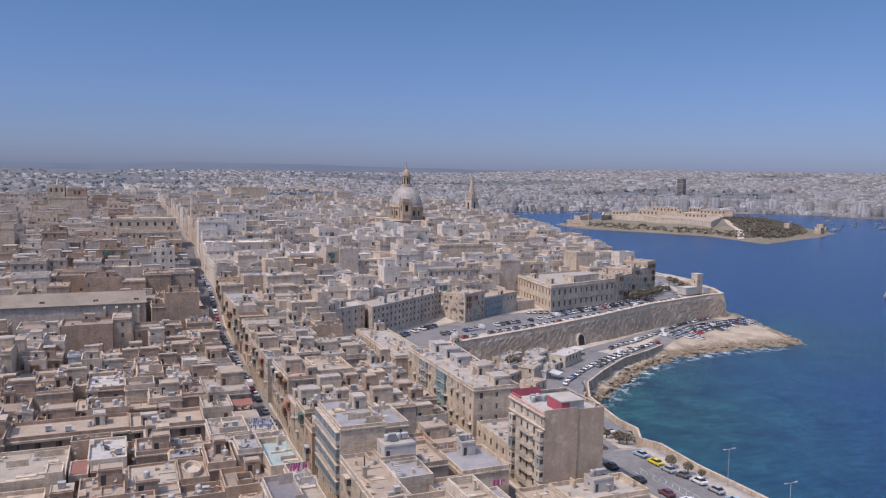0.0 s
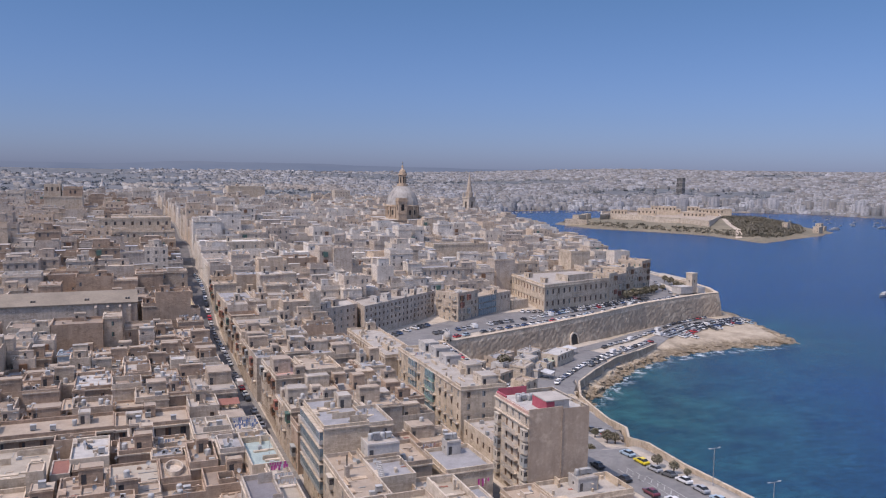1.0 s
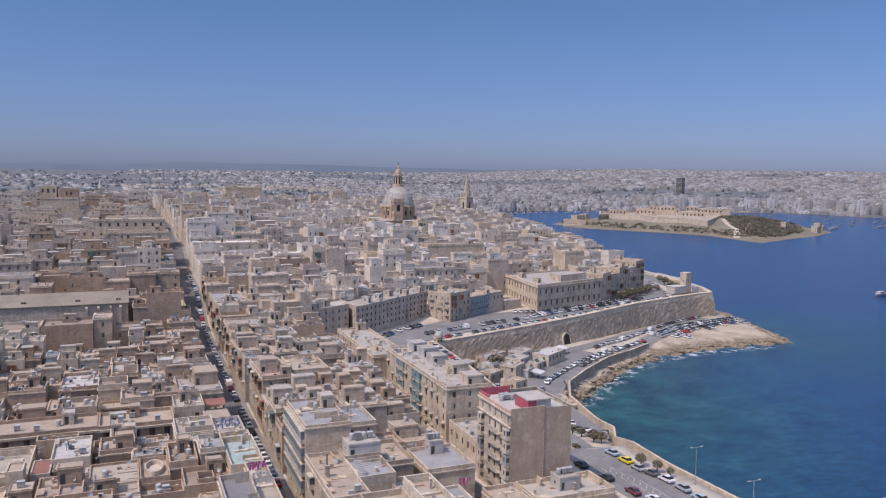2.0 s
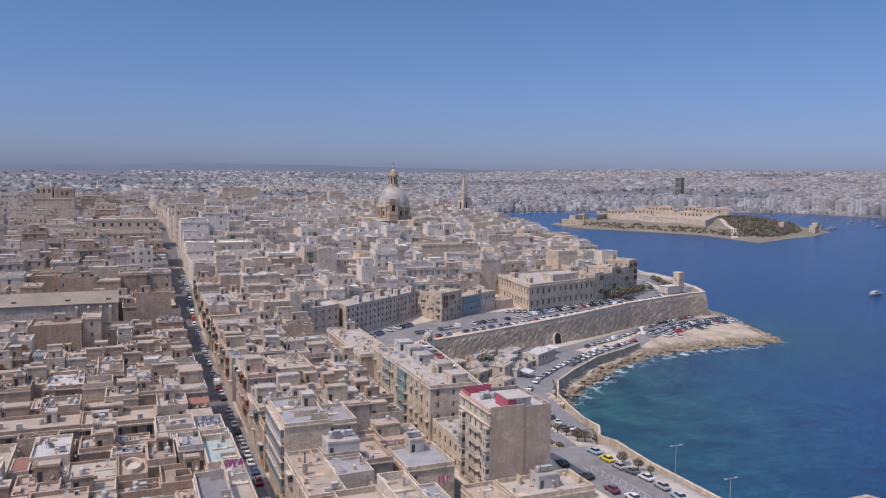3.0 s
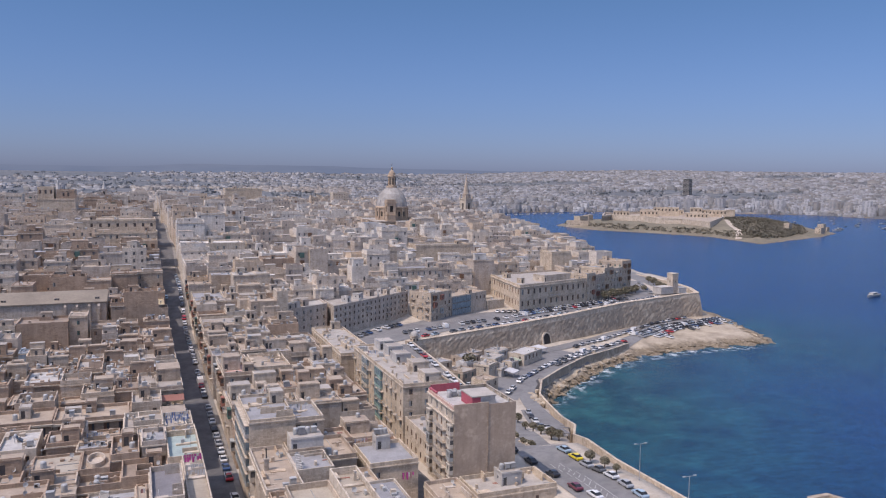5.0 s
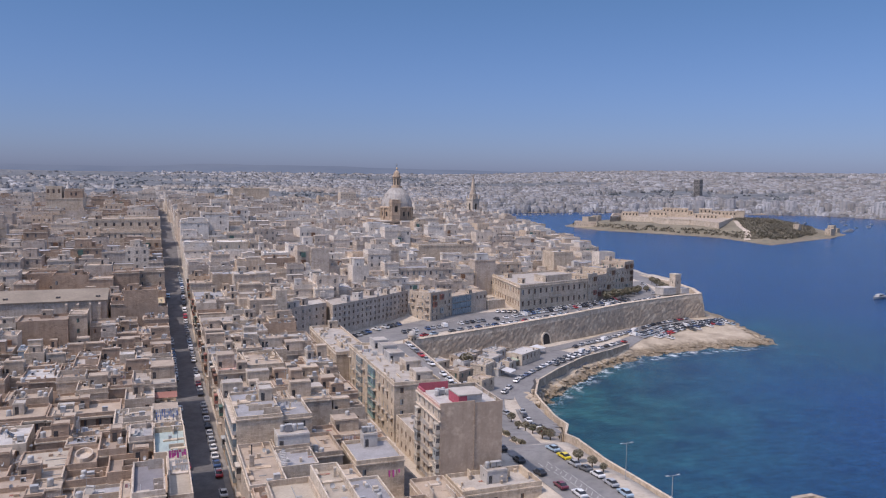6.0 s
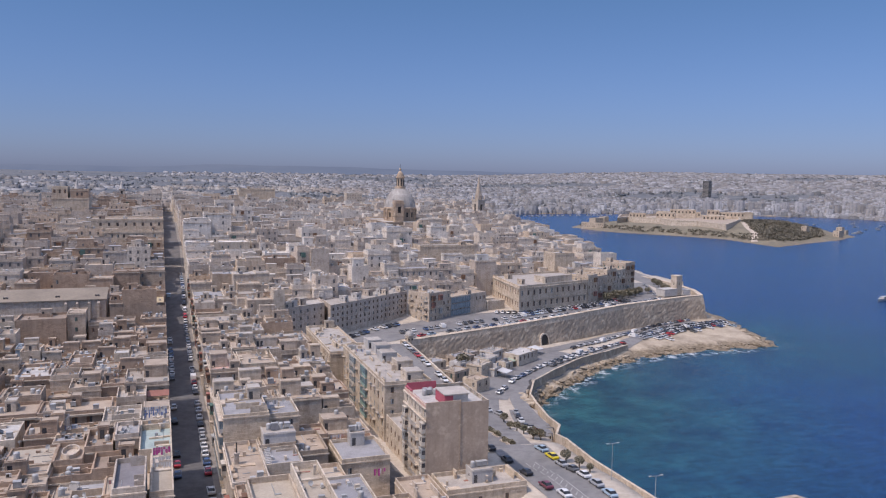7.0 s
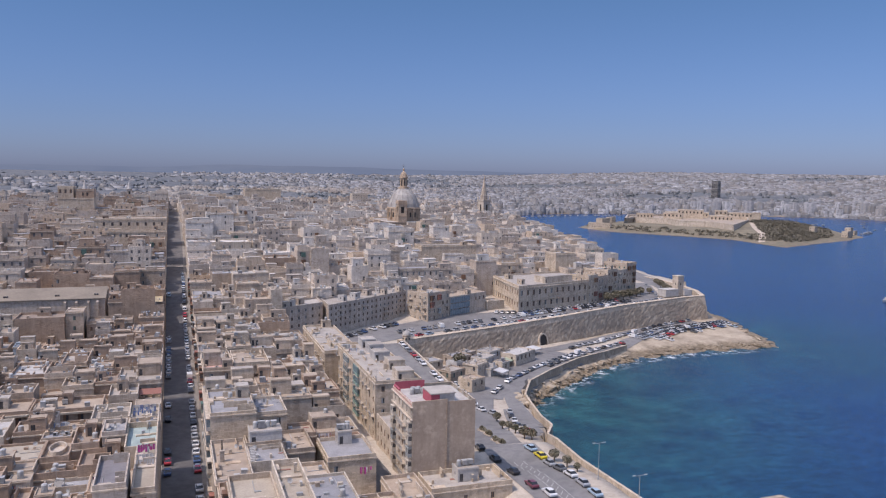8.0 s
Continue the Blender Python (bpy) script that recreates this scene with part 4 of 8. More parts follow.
def inset(pts, t):
    """The outline moved inwards by t (anticlockwise, convex)."""
    n, out = len(pts), []
    lines = []
    for a, b in zip(pts, pts[1:] + pts[:1]):
        k = math.dist(a, b)
        ux, uy = (b[0] - a[0]) / k, (b[1] - a[1]) / k
        lines.append((a[0] - uy * t, a[1] + ux * t, ux, uy))
    for i in range(n):
        ax, ay, ux, uy = lines[i - 1]
        bx, by, vx, vy = lines[i]
        s = ((bx - ax) * vy - (by - ay) * vx) / (ux * vy - uy * vx)
        out.append((ax + ux * s, ay + uy * s))
    return out


def poly_house(corners, zb, zt, sides, seed=0, wall=None, roof=None, storey=3.3, opening=(1.0, 1.5), col=3.4, clutter=6, parapet=0.8, cornice=False, name="house", thing="house", label="", wkind="dark", balconies=(), trim=False):
    """A flat-roofed building on any four-cornered plan (anticlockwise from the front's first corner); sides says which walls have windows."""
    rng = random.Random(seed * 31 + 5)
    cx_, cy_ = sum(p[0] for p in corners) / 4, sum(p[1] for p in corners) / 4
    pts = [(x - cx_, y - cy_) for x, y in corners]
    base = root(name, cx_, cy_, zb, 0, label, thing)
    h, H = zt - zb, zt - zb + parapet
    mb = MB()
    for (a, b), mode in zip(zip(pts, pts[1:] + pts[:1]), sides):
        wd = math.dist(a, b)
        u = ((b[0] - a[0]) / wd, (b[1] - a[1]) / wd)
        nrm, rz = (u[1], -u[0]), math.degrees(math.atan2(u[1], u[0]))
        ops = []
        if mode == "windows":
            n = max(1, int(wd / col))
            for i in range(n):
                c = wd * (i + 0.5) / n
                for r in range(int(h / storey)):
                    v = h - (r + 1) * storey + storey * 0.3
                    if v > 0.3:
                        ops.append((round(c - opening[0] / 2, 3), round(c + opening[0] / 2, 3), v, v + opening[1]))
        mb.face_wall(a, u, nrm, wd, -5, H, ops, 0.24, 0)
        for (a0, a1, v0, v1) in ops:
            c = (a0 + a1) / 2
            part("window", window_mesh(round(a1 - a0, 2), round(v1 - v0, 2), wkind if rng.random() < 0.6 else rng.choice(["white", "grey", "dark"])), [], base,
                 at_=pose(a[0] + u[0] * c - nrm[0] * 0.17, a[1] + u[1] * c - nrm[1] * 0.17, v0, 0, 0, rz))
            if trim:
                if ("trim", opening) not in SHARED:
                    tb = MB()
                    tb.box(-opening[0] / 2 - 0.3, opening[0] / 2 + 0.3, -0.2, -0.004, opening[1] + 0.15, opening[1] + 0.5)
                    tb.box(-opening[0] / 2 - 0.25, opening[0] / 2 + 0.25, -0.14, -0.004, -0.25, 0)
                    SHARED[("trim", opening)] = tb.mesh("window_trim", [STONE_PALE])
                part("window_trim", SHARED[("trim", opening)], [], base, at_=pose(a[0] + u[0] * c, a[1] + u[1] * c, v0, 0, 0, rz))
        if mode == "windows":
            for f in balconies:
                for r in range(int(h / storey)):
                    v = h - (r + 1) * storey + 0.25
                    if v > 2 and rng.random() < 0.8:
                        add_open_balcony(base, 2.6, pose(a[0] + u[0] * wd * f + nrm[0] * 0.004, a[1] + u[1] * wd * f + nrm[1] * 0.004, v, 0, 0, rz))
            if cornice:
                cb = MB()
                cb.box(-0.3, wd + 0.3, -0.45, -0.004, h - 0.6, h - 0.1)
                cb.box(-0.1, wd + 0.1, -0.2, -0.004, h / 2 - 0.35, h / 2 - 0.05)
                part("cornice", cb, [STONE_PALE], base, at_=pose(a[0], a[1], 0, 0, 0, rz))
    q = inset(pts, 0.32)
    for k in range(4):
        j = (k + 1) % 4
        mb.poly([(*pts[k], H), (*pts[j], H), (*q[j], H), (*q[k], H)])
        mb.poly([(*q[j], H), (*q[j], h - 0.1), (*q[k], h - 0.1), (*q[k], H)])
    part("wall", mb, [wall], base)
    rb = MB()
    rb.poly([(*p, h) for p in q])
    rb.poly([(*p, h - 0.3) for p in q[::-1]])
    part("roof", rb, [roof], base)
    e1, e2 = Vector(pts[1]) - Vector(pts[0]), Vector(pts[3]) - Vector(pts[0])
    for _ in range(clutter):
        p = Vector(pts[0]) + e1 * rng.uniform(0.06, 0.94) + e2 * rng.uniform(0.15, 0.85)
        kind = rng.random()
        if kind < 0.35:
            part("water_tank", tank_mesh(rng.choice([0, 0, 1])), [], base, at_=pose(p.x, p.y, h))
        elif kind < 0.5:
            part("satellite_dish", dish_mesh(), [], base, at_=pose(p.x, p.y, h, 0, 0, rng.uniform(-60, 60)))
        elif kind < 0.62:
            part("aerial", aerial_mesh(), [], base, at_=pose(p.x, p.y, h, 0, 0, rng.uniform(0, 180)))
        else:
            part("stair_hut", hut_mesh(rng.choice([2.4, 3.4]), rng.choice([2.6, 3.6]), 2.5, rng.choice([STONE_PALE, WHITE, wall])), [], base, at_=pose(p.x, p.y, h, 0, 0, math.degrees(math.atan2(e1.y, e1.x))))
    xs, ys = [p[0] for p in corners], [p[1] for p in corners]
    for i in range(8):          # ground that it stands on, strip by strip
        f0, f1 = i / 8, (i + 1) / 8
        ax, bx = xs[0] + (xs[1] - xs[0]) * f0, xs[0] + (xs[1] - xs[0]) * f1
        yf, yb = ys[0] + (ys[1] - ys[0]) * f0, ys[3] + (ys[2] - ys[3]) * f1
        TAKEN.append((ax, bx, yf, yb))
    return base


JOIN = MB()
JOIN_MATS = TONES + [HAZED_GLASS, ROOF_PALE, ROOF_TAN, ROOF_GREY, ROOF_FAR, PLASTIC, STONE_PALE, GREEN_WOOD, BROWN_WOOD, STONE_BROWN]


def joined_house(x0, x1, y0, y1, zb, zt, rng, storey=3.8):
    """A house too small in the view to pick apart: walls with recessed windows, parapet, roof, upper room, hut and tank, in one joined mesh."""
    mb, t, wm, rm = JOIN, 0.3, rng.randrange(6), rng.choice([7, 7, 10, 8, 8, 9])
    if x1 < 40:         # browner and more weathered west of the straight street
        wm, rm = rng.choice([0, 2, 4, 2, 1, 15, 15]), rng.choice([7, 8, 8, 9])
    w, d, h = x1 - x0, y1 - y0, zt - zb
    top = zt + rng.choice([0.5, 0.8, 1.1, 2.0])
    rows = max(1, int(h / storey))
    dens = rng.choice([0.15, 0.4, 0.7, 0.95])

    def ops(width):
        n = max(1, int(width / 3.3))
        out = []
        for i in range(n):
            c = width * (i + 0.5) / n
            for r in range(min(rows, 4)):
                if rng.random() < dens:
                    v = zt - (r + 1) * storey + 1.0
                    out.append((c - 0.5, c + 0.5, v, v + rng.choice([1.5, 1.9])))
        return out
    mb.face_wall((x0, y0), (1, 0), (0, -1), w, zb - 5, top, ops(w), 0.25, wm, 6)
    mb.face_wall((x0, y1), (0, -1), (-1, 0), d, zb - 5, top, ops(d), 0.25, wm, 6)
    mb.poly([(x1, y0, zb - 5), (x1, y1, zb - 5), (x1, y1, top), (x1, y0, top)], wm)
    mb.poly([(x1, y1, zb - 5), (x0, y1, zb - 5), (x0, y1, top), (x1, y1, top)], wm)
    o = [(x0, y0), (x1, y0), (x1, y1), (x0, y1)]
    q = [(x0 + t, y0 + t), (x1 - t, y0 + t), (x1 - t, y1 - t), (x0 + t, y1 - t)]
    for k in range(4):
        j = (k + 1) % 4
        mb.poly([(*o[k], top), (*o[j], top), (*q[j], top), (*q[k], top)], wm)
        mb.poly([(*q[j], top), (*q[j], zt), (*q[k], zt), (*q[k], top)], wm)
    mb.poly([(*p, zt) for p in q], rm)
    for _ in range(rng.choice([0, 1, 1, 2])):
        bw, bd, bh = rng.uniform(0.2, 0.75) * w, rng.uniform(0.2, 0.6) * d, rng.choice([2.4, 2.8, 3.4, 4.0])
        bx, by = rng.uniform(x0 + t, x1 - t - bw), rng.uniform(y0 + t, y1 - t - bd)
        hm = rng.choice([wm, wm, rng.randrange(6), rng.choice([3, 10])]) if x1 > 40 else wm
        mb.face_wall((bx, by), (1, 0), (0, -1), bw, zt, zt + bh, [(bw * 0.3, bw * 0.3 + 0.8, zt + 0.2, zt + 2.0)] if bw > 2 else [], 0.2, hm, 6)
        mb.poly([(bx, by + bd, zt), (bx, by, zt), (bx, by, zt + bh), (bx, by + bd, zt + bh)], hm)
        mb.poly([(bx + bw, by, zt), (bx + bw, by + bd, zt), (bx + bw, by + bd, zt + bh), (bx + bw, by, zt + bh)], hm)
        mb.poly([(bx + bw, by + bd, zt), (bx, by + bd, zt), (bx, by + bd, zt + bh), (bx + bw, by + bd, zt + bh)], hm)
        mb.box(bx - 0.1, bx + bw + 0.1, by - 0.1, by + bd + 0.1, zt + bh, zt + bh + 0.2, hm, rm)
    for _ in range(rng.choice([0, 1, 2, 3])):
        px, py = rng.uniform(x0 + 1, x1 - 1), rng.uniform(y0 + 1, y1 - 1)
        mb.lathe(px, py, [(0.6, zt), (0.6, zt + 1.3), (0.0, zt + 1.5)], 6, 11)
    for _ in range(rng.choice([0, 1, 2, 3])):
        px, py = rng.uniform(x0 + 1, x1 - 3), rng.uniform(y0 + 1, y1 - 3)
        if rng.random() < 0.6:
            mb.box(px, px + rng.uniform(1.5, 4), py, py + 0.25, zt, zt + rng.uniform(0.8, 2.2), rng.choice([wm, 12]))
        else:
            mb.box(px, px + 0.25, py, py + rng.uniform(1.5, 4), zt, zt + rng.uniform(0.8, 2.2), rng.choice([wm, 12]))
    if rng.random() < 0.55:
        mb.box(x0 - 0.2, x1, y0 - 0.22, y0 - 0.004, zt - 0.4, zt - 0.05, 12)
        mb.box(x0 - 0.22, x0 - 0.004, y0, y1, zt - 0.4, zt - 0.05, 12)
    if rng.random() < 0.35 and rows > 1:     # a closed balcony on the front
        bx = rng.uniform(x0 + 1.5, max(x0 + 1.6, x1 - 3.5))
        for r in range(rng.choice([1, 2])):
            bz = zt - (r + 1) * storey + 0.4
            mb.box(bx, bx + 2.2, y0 - 0.95, y0 - 0.004, bz, bz + 2.5, rng.choice([13, 14, 12, 12, 3, 14]))


def free(x0, x1, y0, y1):
    for a0, a1, b0, b1 in TAKEN:
        if min(x1, a1) - max(x0, a0) > 1.2 and min(y1, b1) - max(y0, b0) > 1.2:
            return False
    return True


def trimmed(x0, x1, y0, y1):
    """Cuts a lot back from what stands already."""
    for a0, a1, b0, b1 in TAKEN:
        ox, oy = min(x1, a1) - max(x0, a0), min(y1, b1) - max(y0, b0)
        if ox > 0 and oy > 0:
            if ox / (x1 - x0) < oy / (y1 - y0):
                if (a0 + a1) / 2 > (x0 + x1) / 2:
                    x1 = a0 - 0.04
                else:
                    x0 = a1 + 0.04
            elif (b0 + b1) / 2 > (y0 + y1) / 2:
                y1 = b0 - 0.04
            else:
                y0 = b1 + 0.04
            if x1 - x0 < 3.2 or y1 - y0 < 3.2:
                return None
    return x0, x1, y0, y1


def fill(x0, x1, y0, y1, tier, lift, lot=(5.8, 11.0), deep=(7.5, 13), seed=1, keep=None, group="", **kw):
    """Builds over a block with houses of uneven width, depth and height, leaving out what is built already."""
    rng = random.Random(seed)
    y = y0
    while y < y1 - 3:
        dy = min(rng.uniform(*deep), y1 - y)
        if y1 - y - dy < 4:
            dy = y1 - y
        x = x0
        while x < x1 - 2.5:
            dx = min(rng.uniform(*lot), x1 - x)
            if x1 - x - dx < 3.5:
                dx = x1 - x
            lot_ = trimmed(x + 0.04, x + dx, y + 0.04, y + dy)
            if lot_ and (keep is None or keep(x + dx / 2, y + dy / 2)):
                l0, l1, m0, m1 = lot_
                g = land_z((l0 + l1) / 2, (m0 + m1) / 2)
                zt = g + rng.uniform(*lift)
                if y0 > 300:        # older streets have a wider mix of heights
                    zt += rng.choice([-3.5, -2, 0, 0, 0, 1.5, 3, 5.5])
                if tier == 2:
                    joined_house(l0, l1, m0, m1, g, zt, rng)
                else:
                    a = kw.copy()
                    a.setdefault("left", rng.choice(["windows", "blank", "blank"]))
                    a.setdefault("front", rng.choice(["windows", "windows", "blank"]))
                    a.setdefault("prob", rng.choice([0.25, 0.5, 0.75]))
                    a.setdefault("parapet", rng.choice([0.25, 0.4, 0.6, 0.8, 1.0, 1.3]))
                    if l1 < 39 and rng.random() < (0.6 if l1 < 14 else 0.35):
                        a.setdefault("wall", STONE_BROWN)
                        a.setdefault("roof", rng.choice([ROOF_TAN, ROOF_BROWN, ROOF_BROWN]))
                    if 47 < l0 < 50:
                        a.update(left="mixed", prob=0.9)
                    house(l0, l1, m0, m1, g, zt, tier, seed=rng.randrange(9999), group=group, **a)
            x += dx
        y += dy


# ---------------------------------------------------------------- roads and walls
ribbon("road", smooth_path([(123, 40), (124, 100), (124, 140), (126, 160), (129.5, 185), (133, 200), (136, 215), (142, 230), (148, 244)]), 7.6, ASPHALT, "dark grey asphalt seafront road", "road", 0.16)
ribbon("road", smooth_path([(151.5, 190), (153.2, 204), (156.6, 222), (162.5, 240), (176, 258), (192, 272), (214, 288), (240, 304), (264, 320), (300, 344), (330, 358)]), 3.9, ASPHALT, "grey asphalt shore road with parked cars", "road", 0.22)
ribbon("road", smooth_path([(96, 300), (118, 303), (150, 318), (185, 332), (225, 345), (262, 356), (300, 372), (322, 390), (335, 415), (350, 446)]), 7.5, ASPHALT, "grey asphalt road on the bastion terrace", "road", 0.16)
ribbon("road", smooth_path([(338, 384), (352, 400), (360, 424), (366, 452), (370, 500), (372, 560)]), 9, ASPHALT, "grey asphalt parking strip by the parapet", "road", 0.1)
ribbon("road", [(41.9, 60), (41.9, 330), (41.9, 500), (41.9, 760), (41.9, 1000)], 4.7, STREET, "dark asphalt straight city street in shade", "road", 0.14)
ribbon("pavement", [(47.35, 60), (47.35, 330), (47.35, 560), (47.35, 1000)], 0.8, KERB, "narrow grey stone pavement along the straight street", "pavement", 0.24)
ribbon("road", smooth_path([(143.6, 180.5), (144.6, 188), (146.2, 197), (149.4, 209), (153.6, 220)]), 3.5, ASPHALT, "grey asphalt end of the shore road", "road", 0.2)
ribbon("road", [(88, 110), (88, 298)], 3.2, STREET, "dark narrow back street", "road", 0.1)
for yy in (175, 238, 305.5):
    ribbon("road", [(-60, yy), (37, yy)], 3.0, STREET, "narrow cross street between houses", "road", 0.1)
    if yy < 300:
        ribbon("road", [(49, yy), (84, yy)], 2.6, STREET, "narrow cross street between houses", "road", 0.1)


ribbon("road", smooth_path([(108, 308), (150, 333), (185, 346), (220, 352), (262, 359)]), 5.5, ASPHALT, "grey asphalt parking strip before the houses", "road", 0.1)
ribbon("road", smooth_path([(150, 236), (166, 262), (190, 284), (216, 300)]), 6.0, ASPHALT, "worn asphalt between boat sheds and shore road", "road", 0.14)
ribbon("road", smooth_path([(127, 222), (136, 250), (148, 268), (170, 292)]), 9.5, ASPHALT, "grey asphalt yard among the boat sheds", "road", 0.12)
ribbon("road", smooth_path([(196, 301), (224, 312), (262, 334), (300, 353), (338, 363)]), 3.6, ASPHALT, "narrow asphalt lane under the bastion", "road", 0.18)


ribbon("pavement", smooth_path([(142, 297.5), (187, 314.0), (228, 331.0), (280, 355.5), (333, 374.0), (347, 379), (356, 397)], 1), 2.6, PROMENADE, "pale paved promenade along the bastion parapet", "pavement", 0.3)


def marking(x, y, rz, w, l):
    mb = MB()
    mb.box(-w / 2, w / 2, -l / 2, l / 2, 0, 0.012)
    return tagged(part("road_marking", mb, [PAINT_LINE], at_=pose(x, y, land_z(x, y) + 0.175, 0, 0, rz)), "worn white painted road marking", "road marking", "median hatching", "structure")


for i in range(16):
    yy = 112 + i * 2.4
    marking(123.6 + max(0, yy - 150) * 0.22, yy, -40, 0.22, 2.2)
for s in (-1.3, 1.3):
    for i in range(9):
        yy = 116 + i * 4
        marking(123.6 + max(0, yy - 150) * 0.22 + s, yy, -8 if yy > 150 else 0, 0.2, 4.0)


def wall_strip(name, path, thick, base_drop, mats, label, category, batter=0.0, step=4.0, rough=0.0, cap=0.25, top_mat=1, seed=2, crown=0, levels=6):
    """A masonry wall along a path of (x, y, z of its top), outer side to the right of the way; leaning back by batter, with a coping."""
    pts = densify(path, step)
    rng = random.Random(seed)
    mb = MB()
    prev = None
    for i, p in enumerate(pts):
        a, b = pts[max(0, i - 1)], pts[min(len(pts) - 1, i + 1)]
        tx, ty = b[0] - a[0], b[1] - a[1]
        k = math.hypot(tx, ty) or 1
        nx, ny = ty / k, -tx / k
        zb = p[2] - base_drop
        col = []
        for j in range(levels + 1):
            f = j / levels
            off = batter * (1 - f) + (rng.uniform(-rough, rough) if 0 < j < levels else 0)
            col.append((p[0] + nx * off, p[1] + ny * off, zb + (p[2] - zb) * f))
        e = 0.18
        col += [(p[0] + nx * e, p[1] + ny * e, p[2]), (p[0] + nx * e, p[1] + ny * e, p[2] + cap), (p[0] - nx * thick, p[1] - ny * thick, p[2] + cap), (p[0] - nx * thick, p[1] - ny * thick, zb)]
        if prev:
            for j in range(len(col) - 1):
                mb.poly([prev[j], col[j], col[j + 1], prev[j + 1]], 0 if j < levels - crown else top_mat)
        else:
            mb.poly(col[::-1], 0)
        prev = col
    mb.poly(prev, 0)
    return tagged(part(name, mb, mats), label, category, kind="structure")


# bastion wall below the terrace, with a tunnel mouth
BAST = [(132.5, 291, 17.6), (138, 292.7, 17.6), (187, 310, 17.6), (228, 327, 17.5), (280, 352, 17.2), (335, 370.5, 17.0), (351, 373, 17.0), (361, 393, 17.0), (371, 428, 16.5), (374, 470, 16)]
wall_strip("bastion_wall", BAST, 2.6, 15.5, [BASTION, STONE_WARM], "tall weathered limestone bastion wall with sloping face", "bastion wall", batter=3.2, step=1.4, rough=0.13, crown=2, levels=14)
SEAW = [(139.6, 40, 18.0), (139.8, 110, 17.5), (139.4, 146, 16.4), (141.2, 163, 14.0), (147, 179.5, 11.2), (154, 190.5, 8.3), (158, 206, 7.4), (162, 222, 6.9), (166, 236, 6.8), (176, 253, 6.7), (193, 268, 6.6), (216, 285.5, 6.4), (236, 295.5, 6.0), (256, 309, 5.2)]
SEAW = [(x, y, float(idw(np.array([x - 1.0]), np.array([y]), LOW_C)[0]) + 0.75) for x, y, z in SEAW]
wall_strip("sea_wall", SEAW, 0.55, 19.5, [BASTION, STONE_WARM], "grey stone sea wall with pale coping along the shore road", "sea wall", batter=0.8, step=3.0, rough=0.12)


# ramp street that drops from the terrace to the shore, with a parapet on its sea side
RAMP = [(133.8, 290.5, 16.9), (134.2, 272, 15.7), (135.0, 256, 14.0), (136.6, 242, 11.6), (137.2, 230, 9.4), (136.4, 221, 7.6)]


def ramp_street():
    pts = densify(RAMP, 3.0)
    mb, pb = MB(), MB()
    for (x, y, z), (u, v, w) in zip(pts, pts[1:]):
        mb.poly([(x - 14, y, z), (x, y, z), (u, v, w), (u - 14, v, w)], 0)
        mb.poly([(x, y, z - 12), (u, v, w - 12), (u, v, w), (x, y, z)], 1)
        mb.poly([(u - 14, v, w - 12), (x - 14, y, z - 12), (x - 14, y, z), (u - 14, v, w)], 1)
        pb.poly([(x + 0.25, y, z - 2), (u + 0.25, v, w - 2), (u + 0.25, v, w + 1.0), (x + 0.25, y, z + 1.0)])
        pb.poly([(x + 0.25, y, z + 1.0), (u + 0.25, v, w + 1.0), (u - 0.35, v, w + 1.0), (x - 0.35, y, z + 1.0)])
        pb.poly([(x - 0.35, y, z + 1.0), (u - 0.35, v, w + 1.0), (u - 0.35, v, w), (x - 0.35, y, z)])
    base = tagged(part("road", mb, [ASPHALT, STONE_GREY]), "grey asphalt ramp street dropping to the shore", "road", kind="structure")
    part("parapet", pb, [STONE_PALE], base, "pale stone parapet")


ramp_street()


def tunnel_gate():
    """Arched gateway in the foot of the bastion."""
    base = root("tunnel_gate", 214.0, 318.4, 5.0, 22.5, "dark arched tunnel gateway framed in pale stone", "gateway")
    base.matrix_basis = pose(214.25, 318.1, 5.0, 0, 0, 22.5) @ pose(0, 0, 0, -11.7)
    mb = MB()
    n, r, s = 10, 2.6, 3.2
    pts = [(-r, 0)] + [(-r * math.cos(math.pi * k / n), s + r * math.sin(math.pi * k / n)) for k in range(n + 1)] + [(r, 0)]
    out = [(-r - 0.7, 0)] + [(-(r + 0.7) * math.cos(math.pi * k / n), s + (r + 0.7) * math.sin(math.pi * k / n)) for k in range(n + 1)] + [(r + 0.7, 0)]
    for k in range(len(pts) - 1):
        mb.poly([(out[k][0], -0.45, out[k][1]), (out[k + 1][0], -0.45, out[k + 1][1]), (pts[k + 1][0], -0.45, pts[k + 1][1]), (pts[k][0], -0.45, pts[k][1])][::-1])
        mb.poly([(pts[k][0], -0.45, pts[k][1]), (pts[k + 1][0], -0.45, pts[k + 1][1]), (pts[k + 1][0], 0.6, pts[k + 1][1]), (pts[k][0], 0.6, pts[k][1])][::-1])
        mb.poly([(out[k][0], -0.45, out[k][1]), (out[k + 1][0], -0.45, out[k + 1][1]), (out[k + 1][0], 1.0, out[k + 1][1]), (out[k][0], 1.0, out[k][1])])
    part("surround", mb, [STONE_PALE], base)
    # no hole is cut: a flat dark sheet stands for the tunnel's shade
    db = MB()
    db.poly([(x, -0.15, z) for x, z in pts])
    part("opening", db, [DARK], base, "dark sheet standing for the shaded tunnel mouth")


tunnel_gate()


